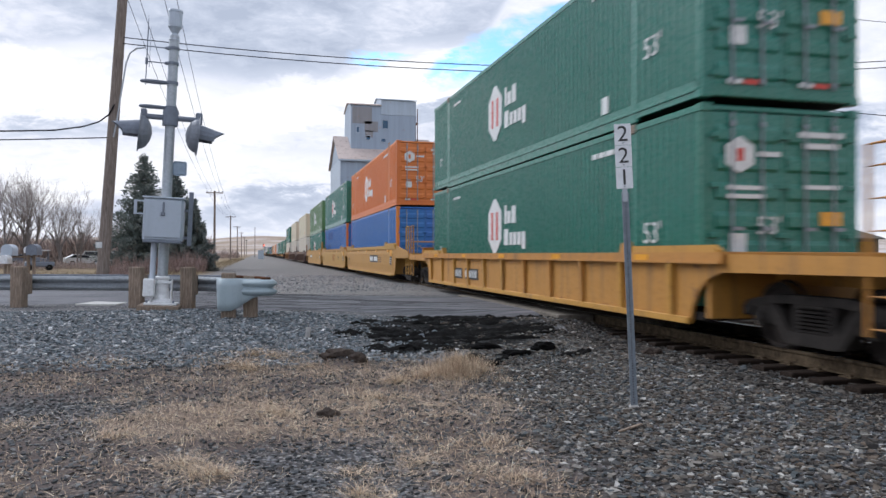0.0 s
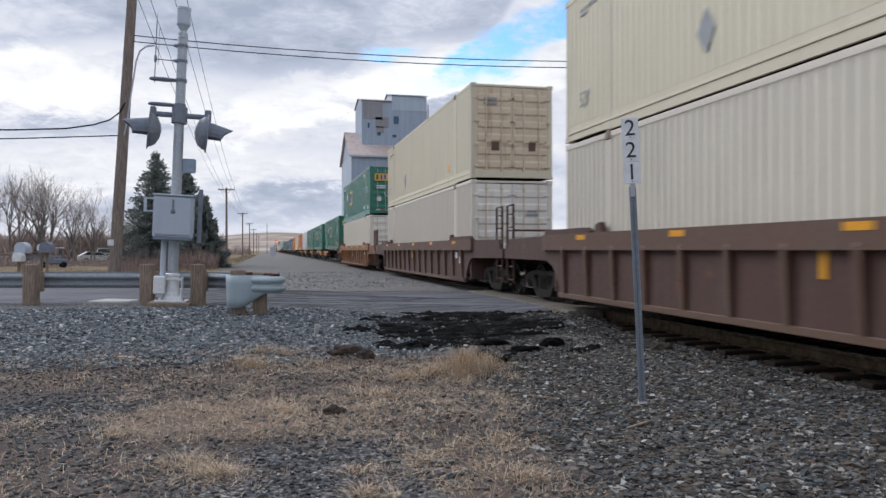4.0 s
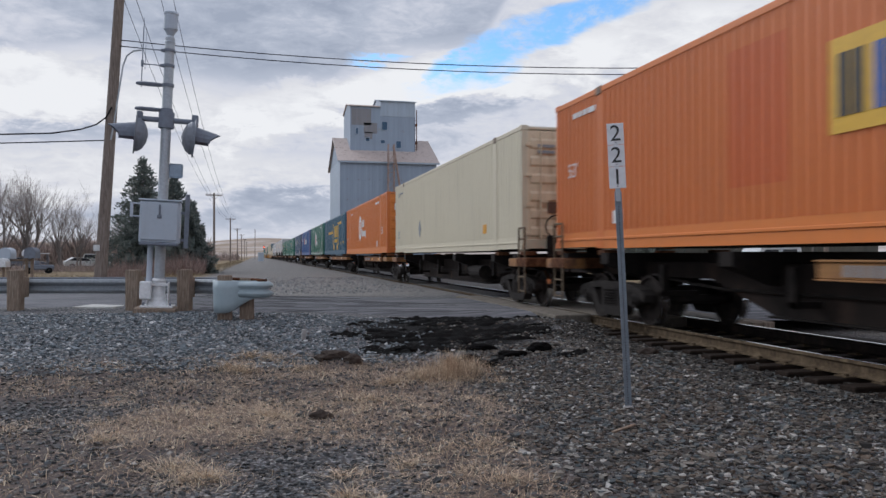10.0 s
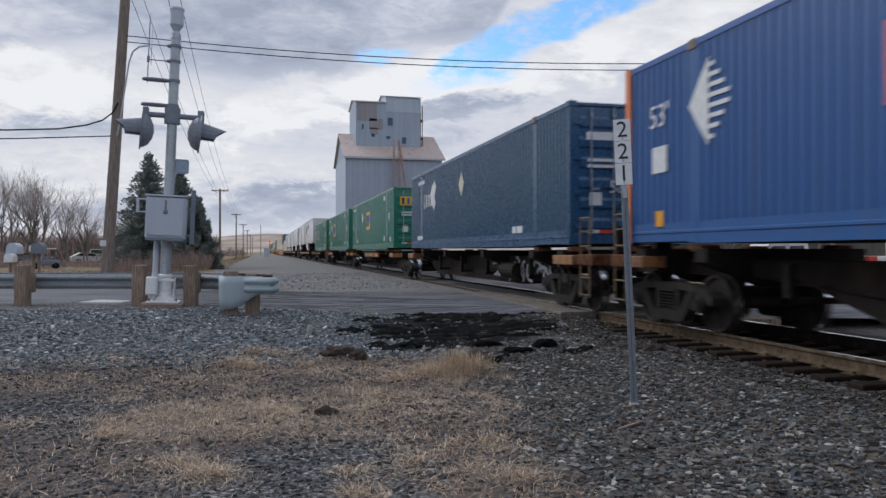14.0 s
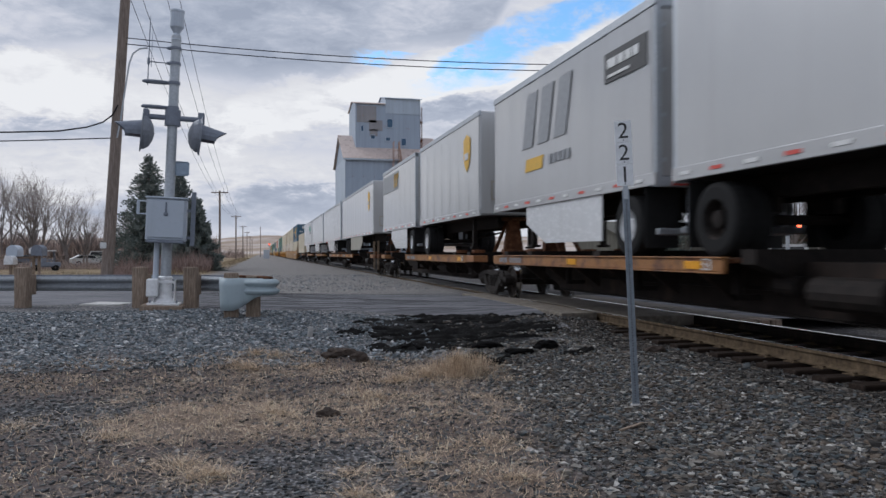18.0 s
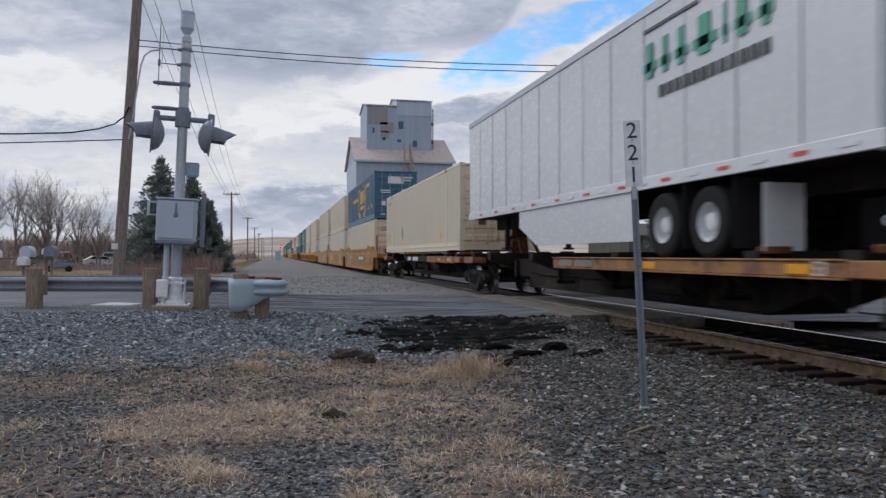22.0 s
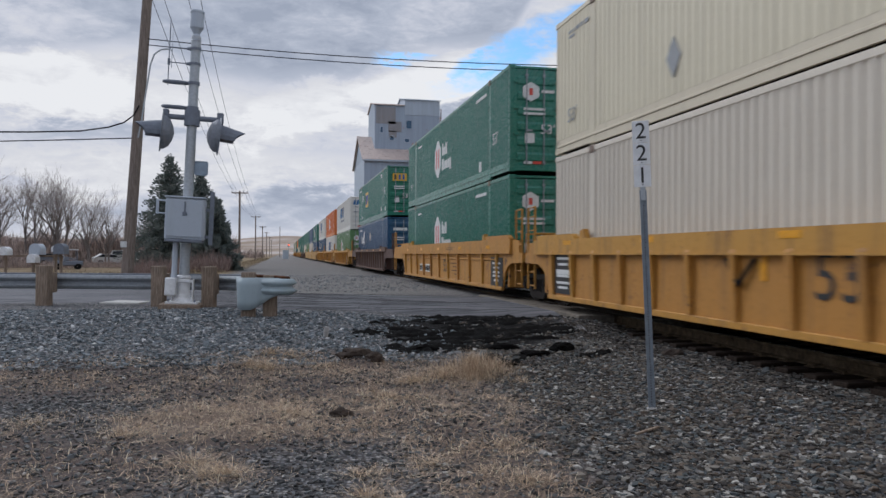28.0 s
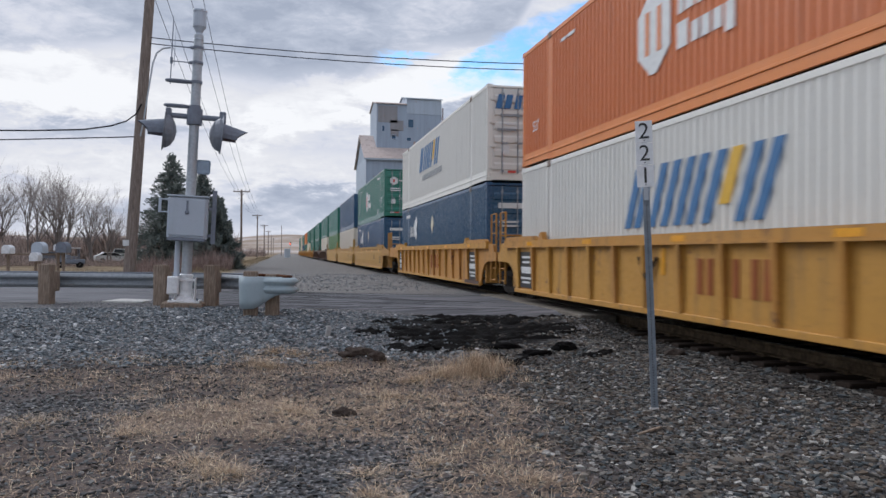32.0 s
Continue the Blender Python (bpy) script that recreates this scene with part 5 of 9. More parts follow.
    if marks == "abf":
        decal(c, "emblem_panel", -h + 1.0, 3.3, 1.5, 0.52, MARK_BLACK, "dark panel with white bars", X)
        bars(c, -h + 1.62, 3.36, [0.34, 0.2, 0.2, 0.2], 0.16, MARK_WHITE, X - 0.014, 0.06)
        bars(c, -h + 1.6, 3.14, [0.8], 0.05, MARK_WHITE, X - 0.014)
    if marks == "abf_band":
        decal(c, "colour_band", 1.9, 3.35, 4.2, 0.8, MARK_GREY, "dark grey band", X)
        for u in (0.7, 0.35, 0.0):
            shape(c, "emblem_block", [(-0.12, -0.3), (0.0, -0.3), (0.16, 0.3), (0.04, 0.3)], u, 3.35, MARK_YELLOW, x=X - 0.014)
            shape(c, "emblem_block", [(-0.02, 0.08), (0.2, 0.08), (0.26, 0.3), (0.04, 0.3)], u, 3.35, MARK_YELLOW, x=X - 0.014)
    if marks == "shield":
        ys = -h + (1.75 if length > 10 else 1.3)
        shape(c, "emblem", [(-0.36, 0.42), (0, 0.56), (0.36, 0.42), (0.34, -0.12), (0.2, -0.38), (0, -0.54), (-0.2, -0.38), (-0.34, -0.12)], ys, 3.0, MARK_YELLOW, "gold shield emblem", X)
        decal(c, "emblem_bar", ys, 2.92, 0.4, 0.2, GREY_TRAILER, "", X - 0.014)
    if marks == "green_words":
        y = -3.1
        for w in (0.4, 0.3, 0.34, 0.6, 0.12, 0.36, 0.3):
            decal(c, "emblem_block", y - w / 2, 3.15, w * 0.5, 0.55, MARK_GREEN, "", X)
            decal(c, "emblem_block", y - w / 2, 3.05, w, 0.14, MARK_GREEN, "", X)
            y -= w + 0.14
        bars(c, -3.6, 2.6, [0.16] * 12, 0.18, MARK_BLACK, X, 0.07)
        decal(c, "emblem_line", -3.9, 3.65, 1.6, 0.05, MARK_BLACK, "", X)
    if marks in ("green_words", "plain_frame"):
        decal(c, "emblem_panel", -0.0, 3.45, 1.1, 0.5, MARK_GREY, "", end=-h - 0.012)
        decal(c, "emblem_panel", -0.0, 3.45, 1.04, 0.44, COOL_WHITE, "", end=-h - 0.02)
        decal(c, "marking", -0.1, 3.45, 0.7, 0.1, MARK_GREEN, "", end=-h - 0.028)
        put("mud_flap", shared("mud_flap", lambda: Geo().box(-1.28, -0.7, -0.01, 0.01, 0.1, 0.95, 0.004)), COOL_WHITE, c, "white mud flap", (0, tail - s * 1.95, 0))
    if nose_near:
        for x, z, w, hh, m in ((-0.78, 1.82, 0.36, 0.56, BEIGE_GREY), (0.78, 1.78, 0.34, 0.42, SOOT)):
            decal(c, "nose_hatch", x, z, w, hh, m, "", end=-h - 0.012)
            decal(c, "nose_hatch", x, z, w - 0.1, hh - 0.12, mat if x < 0 else GREY_TRAILER, "", end=-h - 0.02)
        decal(c, "marking", 0.1, 3.78, 0.42, 0.1, MARK_GREY, "", end=-h - 0.012)
    return c


# near end and far end of each load when the clip starts, the kind of car, and what it carries
LOADS = [
    (-14.4, "ribbed", BROWN, [("cream", ""), ("white", "")]),
    (9.2, "low", YELLOW, [("hub", "hub"), ("hub", "hub")]),
    (32.55, "smooth", TAN, [("blue", "bare"), ("orange", "hub_plain")]),
    (51.45, "smooth", TAN, [("blue", "ghost"), ("hub", "hub")]),
    (70.95, "smooth", TAN, [("hub", "hub"), ("olive", "hub_plain")]),
    (94.3, "ribbed", BROWN, [("white", ""), ("cream", "diamond")]),
    (117.8, "ribbed", BROWN, [("white", ""), ("cream", "diamond")]),
    (140.87, "ribbed", RUST_BROWN, [("white", ""), ("emp", "emp_far")]),
    (161.2, "spine", OLD_YELLOW, [("emp", "emp")]),
    (181.9, "spine", OLD_YELLOW, [("emp", "emp")]),
    (199.4, "spine", OLD_YELLOW, [("emp", "emp")]),
    (216.87, "spine", OLD_YELLOW, [("reefer", "")]),
    (234.7, "spine", OLD_YELLOW, [("orange", "emp_near")]),
    (252.88, "spine", OLD_YELLOW, [("cream", "diamond")]),
    (271.2, "spine", OLD_YELLOW, [("orange", "hub_plain")]),
    (288.15, "spine", OLD_YELLOW, [("csx", "csx")]),
    (305.53, "spine", OLD_YELLOW, [("emp", "dashes")]),
    (322.95, "spine", OLD_YELLOW, [("spec", "spec")]),
    (341.5, "spine", OLD_YELLOW, [("navy", "umax")]),
    (361.95, "spine", OLD_YELLOW, [("emp", "emp")]),
    (380.4, "spine", OLD_YELLOW, [("emp", "emp_far")]),
    (399.05, "spine", RUST, [("emp", "emp_third")]),
    (418.16, "spine", OLD_YELLOW, [("pup", "", 418.16, 8.37, True), ("pup", "abf", 427.02, 8.31, False)]),
    (437.0, "spine", OLD_YELLOW, [("pup", "shield", 436.70, 8.1, True), ("pup", "abf_band", 445.7, 8.2, False)]),
    (457.3, "spine", OLD_YELLOW, [("van", "shield", 457.3, 16.15, True)]),
    (474.85, "spine", OLD_YELLOW, [("van", "", 474.85, 16.15, False)]),
    (492.3, "spine", OLD_YELLOW, [("van", "plain_frame", 492.3, 16.15, False)]),
    (509.6, "spine", OLD_YELLOW, [("van", "green_words", 509.6, 16.15, False)]),
    (526.97, "spine", OLD_YELLOW, [("cream", "diamond")]),
    (548.08, "smooth", TAN_DARK, [("cream", "diamond"), ("csx", "csx")]),
    (567.45, "smooth", TAN_DARK, [("white", "diamond"), ("cream", "diamond")]),
    (586.9, "smooth", TAN_DARK, [("white", ""), ("cream", "diamond")]),
    (610.5, "ribbed", YELLOW, [("white", "diamond"), ("cream", "diamond")]),
    (630.15, "ribbed", YELLOW, [("white", ""), ("cream", "diamond")]),
    (649.72, "panel", YELLOW, [("hub", "hub"), ("hub", "hub")]),
    (673.1, "ribbed", BROWN, [("navy", "umax"), ("emp", "emp_far")]),
    (696.6, "ribbed", YELLOW, [("olive", "hub"), ("swift", "swift_high")]),
    (716.4, "ribbed", YELLOW, [("swift", "swift"), ("orange", "hub_plain")]),
    (735.9, "ribbed", YELLOW, [("navy", "umax"), ("swift", "swift_high")]),
    (759.0, "smooth", TAN, [("navy", "umax"), ("hub", "hub")]),
    (778.5, "smooth", TAN, [("white", ""), ("navy", "")]),
    (798.0, "smooth", TAN, [("olive", "bare"), ("hub", "bare")]),
    (817.5, "ribbed", BROWN, [("white", "bare"), ("hub", "bare")]),
    (840.8, "ribbed", BROWN, [("hub", "bare"), ("hub", "bare")]),
    (864.1, "ribbed", YELLOW, [("emp", "bare"), ("emp", "bare")]),
    (887.4, "ribbed", YELLOW, [("cream", "bare"), ("emp", "bare")]),
    (910.7, "ribbed", YELLOW, [("hub", "bare"), ("orange", "bare")]),
    (934.0, "ribbed", YELLOW, [("navy", "bare"), ("emp", "bare")]),
    (957.3, "ribbed", YELLOW, [("cream", "bare"), ("cream", "bare")]),
    (980.6, "ribbed", YELLOW, [("hub", "bare"), ("hub", "bare")]),
]
PAINTS = {"hub": (HUB_GREEN, "dark green corrugated shipping container", "ribbed"), "emp": (EMP_GREEN, "deep green corrugated shipping container", "ribbed"),
          "olive": (OLIVE, "grass green corrugated shipping container", "ribbed"), "orange": (ORANGE, "bright orange corrugated shipping container", "ribbed"),
          "blue": (BLUE, "royal blue deep-ribbed shipping container with orange corner posts", "deep"), "navy": (NAVY, "navy blue corrugated shipping container", "ribbed"),
          "csx": (CSX_BLUE, "slate blue corrugated shipping container with yellow brackets", "ribbed"), "spec": (SPEC_BLUE, "bright blue shipping container with orange corner stripes", "ribbed"),
          "cream": (BEIGE, "cream corrugated shipping container with dirty doors", "fine"), "white": (WHITE, "off-white ribbed shipping container, dusty", "close"),
          "swift": (SWIFT_WHITE, "white corrugated shipping container with slanted blue bars", "ribbed"),
          "reefer": (COOL_WHITE, "smooth white container with riveted panels", "flat")}
MADE = {}


def load_of(kind, marks):
    """A container of that paint and marking; the first of a kind is built, the rest are copies."""
    mat, label, sheet = PAINTS[kind]
    if (kind, marks) not in MADE:
        MADE[kind, marks] = container(label, mat, marks, sheet)
        return MADE[kind, marks]
    return copy_thing(MADE[kind, marks], Matrix())


# decks of the spine cars, from the middle of each; deep side plates; ladders and bogies near an end
DECKS = {8: ((2.6, 4.9),), 9: ((-4.8, 1.3),), 10: ((-4.5, -1.3),), 11: ((-4.0, 0.85),), 12: ((-4.2, 0.65),), 13: (), 14: ((-6.95, -1.3),), 15: ((-7.26, 2.3),), 16: ((-7.9, 0.57),), 17: ((-7.8, -0.2),), 18: (),
         19: ((-4.0, 1.2),), 20: ((3.6, 7.2),), 21: ((-0.5, 8.9),), 22: ((-1.6, 8.2),), 23: ((-7.6, 1.9),), 28: ((-7.6, -3.2),)}
DEEP = {8: ((4.9, 8.8),), 9: ((-8.3, -4.8),), 10: ((-8.15, -4.5),), 11: ((-8.2, -4.0),), 12: ((-8.5, -4.2),)}
LADDERS = {8: -9.0, 13: -8.3, 18: -9.0, 21: -9.0, 24: -9.0}
NEAR_BOGIE = {8: 1.9, 9: -2.03, 10: -2.04, 11: -1.97, 12: -2.15, 13: 0.93, 14: -1.03, 15: -0.78, 16: -0.92, 17: -1.02, 18: 0.78, 19: -2.15, 20: -1.1, 21: 0.9, 22: -0.6, 23: -0.78, 24: 0.5, 25: -0.65, 26: -0.86, 27: -0.92, 28: -1.0}
FAR_BOGIE = {13: -3.98, 18: -3.3, 21: -3.2, 24: -3.7, 29: -5.6}


def train():
    n = len(LOADS)
    ends = []
    for near, style, mat, loads in LOADS:
        far = near + 16.15
        if loads[0][0] in ("pup", "van"):
            far = loads[-1][2] + loads[-1][3]
        ends.append((near, far))
    for i, (near, style, mat, loads) in enumerate(LOADS):
        mid = (ends[i][0] + ends[i][1]) / 2
        ng = ends[i][0] - ends[i - 1][1] if i else 7.5
        fg = ends[i + 1][0] - ends[i][1] if i + 1 < n else 7.5
        ng, fg = round(max(ng, 0.9), 1), round(max(fg, 0.9), 1)
        colour = {OLD_YELLOW: "worn yellow", YELLOW: "yellow", TAN: "faded yellow", TAN_DARK: "dull ochre", BROWN: "oxide brown", RUST_BROWN: "rusty brown", RUST: "rusty"}[mat]
        if style == "spine":
            van = loads[0][0] == "van"
            deck = DECKS[i] if i in DECKS else ((0.9, 7.2),) if van and loads[0][4] else ((-7.6, 0.7),) if van else ((-7.6, 1.4),)
            steps_at = ([LADDERS[i]] if i in LADDERS else []) + ([ends[i + 1][0] - 2.35 - mid] if i + 1 in LADDERS else [])
            car = spine_car(f"{colour} and black articulated spine car on the rails", mat, ng, fg, ends[i][0] + NEAR_BOGIE[i] - mid, ends[i + 1][0] + (FAR_BOGIE[i + 1] if i + 1 in FAR_BOGIE else NEAR_BOGIE[i + 1]) - mid, deck, DEEP.get(i, ()), steps_at)
            y = deck[0][0] if deck else -7.6
            if i == 28:
                put("edge_beam", shared("dark_edge", lambda: Geo().box(-0.04, 0.04, -3.19, 1.6, 0.82, 1.045, 0.015)), SOOT, car, "black edge beam", (-1.36, 0, 0))
                bars(car, 0.9, 0.93, [0.12] * 4, 0.15, MARK_WHITE, -1.415, 0.08), bars(car, -0.3, 0.93, [0.12] * 6, 0.15, MARK_WHITE, -1.415, 0.08)
            if deck and deck[0][1] - y > 4.5:
                bars(car, deck[0][1] - 0.4, 0.93, [0.08] * 4, 0.12, MARK_GREY, -1.408, 0.08)
                bars(car, deck[0][1] - 1.2, 0.93, [0.07] * 6, 0.12, MARK_GREY, -1.408, 0.07)
            if deck:
                number(car, "53", 0.17, y + 0.35, 0.93, MARK_WHITE, x=-1.41)
            if i == 18:
                strokes(car, -6.6, -1.4, 0.34, 0.9, MARK_GREY, 30 + i, -0.79, 14, 0.05)
        else:
            car = well_car(f"{colour} {'smooth-sided' if style == 'smooth' else 'rib-sided'} double-stack well car", mat, ng, fg, style, i > 40, i >= 35)
            well_marks(car, style, i)
        if style == "spine":
            bogie(car, ends[i][0] + NEAR_BOGIE[i] - mid)
        elif style != "spine":
            bogie(car, -HALF - ng / 2 + (0.0 if ng < 4.2 else max(1.32, min(ng / 4, 1.9))))
        if i + 1 in FAR_BOGIE:
            bogie(car, ends[i + 1][0] + FAR_BOGIE[i + 1] - mid)
        elif style != "spine" and fg >= 4.2:
            bogie(car, HALF + fg / 2 - max(1.32, min(fg / 4, 1.9)))
        MOVERS.append((car, mid, 0.0))
        z = DECK if style == "spine" else WELL_FLOOR
        for load in loads:
            kind, marks = load[:2]
            if kind in ("pup", "van"):
                _, _, q, length, nose = load
                lab = f"silver-grey {'short' if length < 10 else 'long'} road trailer tied down on a spine car"
                MOVERS.append((trailer(lab, GREY_TRAILER if marks in ("", "abf", "shield", "abf_band") and kind == "pup" or marks == "shield" else COOL_WHITE, length, nose, marks), q + length / 2, 1.035))
                continue
            MOVERS.append((load_of(kind, marks), mid, z))
            z += BOX_H + 0.012


train()
# the treads of the wheels are polished by the rails
tread = SHARED["rail_wheel"]
tread.materials.append(BRIGHT_STEEL)
for face in tread.polygons:
    if math.hypot(face.center.y, face.center.z) > 0.415 and abs(face.normal.x) < 0.6:
        face.material_index = 1

# ---------------------------------------------------------------- ground, road and track
def smooth(v, a, b):
    k = min(1.0, max(0.0, (v - a) / (b - a)))
    return k * k * (3 - 2 * k)


def ground_z(x, y):
    """Height of the bare ground: a verge by the camera that rises to the road, fields, and hills far off."""
    base = -0.47 + 0.33 * smooth(y, 8.0, 16.5) + 0.02 * smooth(x, -0.5, 1.5) * smooth(y, 11.0, 14.2) * (1 - smooth(y, 18, 21)) - 0.05 * smooth(x, 1.5, 4.5) * smooth(y, 14.0, 15.4) + 0.07 * smooth(x, 4.0, 5.2) * (1 - smooth(x, 5.7, 6.3)) * smooth(y, 11.5, 13.2) * (1 - smooth(y, 13.6, 14.6))
    base += 0.16 * smooth(x, 3.6, 5.0) * (1 - smooth(y, 7.5, 12.5)) * (1 - smooth(x, 5.7, 6.4)) - 0.15 * smooth(x, 6.0, 8.0)
    if y > 20:
        base = -0.14 - 0.35 * smooth(-x, 4.0, 9.0) - 0.25 * smooth(x, 10, 16)
    if y < -3:
        base = -0.47
    r = math.hypot(x, y)
    bumps = 0.025 * noise.noise((x * 0.8, y * 0.8, 0)) + 0.012 * noise.noise((x * 2.6, y * 2.6, 4.0))
    if 13.5 < y < 30 and -40 < x < 40:
        bumps *= 0.3
    pit = -0.10 * math.exp(-((x - 2.9) ** 2 / 0.35 + (y - 10.1) ** 2 / 0.12)) - 0.06 * math.exp(-((x - 2.4) ** 2 / 1.2 + (y - 11.9) ** 2 / 0.8)) + 0.10 * math.exp(-((x - 1.15) ** 2 / 0.1 + (y - 10.5) ** 2 / 0.06))
    hill = 0.0
    if r > 700:
        az = math.atan2(x, y)
        hill = smooth(r, 900, 2100) * (34 + 16 * smooth(-az, 0.05, 0.2) + 26 * noise.noise((az * 3.1 + 5, 0.3, 0)) + 12 * noise.noise((az * 11, 1.7, 0)))
    return base + bumps + pit + max(hill, 0)


# straw lies in patches: centre, half widths, thickness
STRAW_AT = [(-0.1, 7.5, 1.5, 0.95, 0.95), (-0.75, 8.6, 0.8, 0.7, 0.5), (1.5, 7.9, 1.1, 1.5, 0.75), (0.9, 6.6, 0.8, 0.55, 0.6), (0.3, 9.3, 1.7, 0.9, 0.5), (-0.1, 10.9, 0.9, 0.6, 0.75), (1.1, 10.2, 1.1, 0.7, 0.75),
            (2.1, 9.4, 0.7, 0.9, 0.8), (-2.8, 9.7, 0.9, 0.55, 0.75), (-2.1, 11.0, 0.6, 0.4, 0.6), (-3.9, 10.4, 0.8, 0.7, 0.7), (-1.2, 10.3, 0.6, 0.4, 0.4), (1.6, 5.3, 0.5, 1.3, 0.5), (-0.35, 5.55, 0.28, 0.3, 0.7),
            (0.57, 5.3, 0.2, 0.2, 0.6), (0.57, 4.85, 0.22, 0.2, 0.6), (1.1, 5.6, 0.25, 0.4, 0.5), (-1.6, 5.5, 1.2, 1.0, 0.28), (-2.6, 7.3, 0.8, 0.5, 0.35), (-4.6, 8.6, 1.4, 0.8, 0.6)]
# bare stony places in the verge
STONY_AT = [(0.35, 5.5, 0.75, 0.75), (0.1, 4.5, 0.9, 0.7), (-2.0, 8.1, 0.9, 0.6), (-1.2, 7.0, 0.5, 0.4)]


def straw_cover(x, y):
    """How thickly straw covers the verge, 0 to 1."""
    n1, n2 = noise.noise((x * 0.9 + 3, y * 0.9, 2.0)), noise.noise((x * 2.6, y * 2.6, 7.0))
    xb, yb = x + 0.30 * n1 + 0.16 * n2, y + 0.30 * noise.noise((x * 0.9, y * 0.9, 9.0)) + 0.16 * noise.noise((x * 2.6, y * 2.6, 3.0))
    c = 0.0
    for px, py, rx, ry, w in STRAW_AT:
        d = ((xb - px) / rx) ** 2 + ((yb - py) / ry) ** 2
        if d < 4:
            c = max(c, w * (1 - smooth(d, 0.35, 2.0)))
    return c * (0.55 + 0.45 * smooth(n1 + 0.8 * n2, -0.4, 0.2))


def earth_cover(x, y):
    """How far bare brown earth shows between the stones of the verge, 0 to 1."""
    n1, n2 = noise.noise((x * 0.7 + 1, y * 0.7, 5.0)), noise.noise((x * 2.1, y * 2.1, 6.0))
    xb, yb = x + 0.5 * n1 + 0.25 * n2, y + 0.5 * n1 + 0.25 * n2
    c = (1 - smooth(yb, 10.6, 11.9)) * (1 - smooth(xb, 1.9, 3.1))
    for px, py, rx, ry in STONY_AT:
        d = ((xb - px) / rx) ** 2 + ((yb - py) / ry) ** 2
        c *= 0.2 + 0.8 * smooth(d, 0.4, 1.8)
    return c


def steps(fine, far):
    """Grid lines: close near zero, wider outwards."""
    out, d = [0.0], 0.10
    while out[-1] < far:
        if out[-1] > fine:
            d *= 1.13
        out.append(out[-1] + d)
    return out


def ground():
    xs = steps(7.0, 2600.0)
    xs = [-v for v in xs[:0:-1]] + xs
    ys = steps(17.0, 2600.0)
    ys = [-v for v in steps(1.0, 300.0)[:0:-1]] + ys
    nx, ny = len(xs), len(ys)
    vs = [(x, y, ground_z(x, y)) for y in ys for x in xs]
    fs = [(j * nx + i, j * nx + i + 1, (j + 1) * nx + i + 1, (j + 1) * nx + i) for j in range(ny - 1) for i in range(nx - 1)]
    me = bpy.data.meshes.new("ground")
    me.from_pydata(vs, [], fs)
    me.polygons.foreach_set("use_smooth", [True] * len(fs))
    near = [(-6 < x < 4 and 2.5 < y < 13.5) for x, y, _ in vs]
    for key, cover in (("straw", straw_cover), ("earth", earth_cover)):
        me.attributes.new(key, "FLOAT", "POINT").data.foreach_set("value", [cover(p[0], p[1]) if k else 0.0 for p, k in zip(vs, near)])
    ob = put("ground", me, GROUND)
    return tagged(ob, "gravel verge, trampled straw and dry fields up to pale hills", "ground", kind="structure")


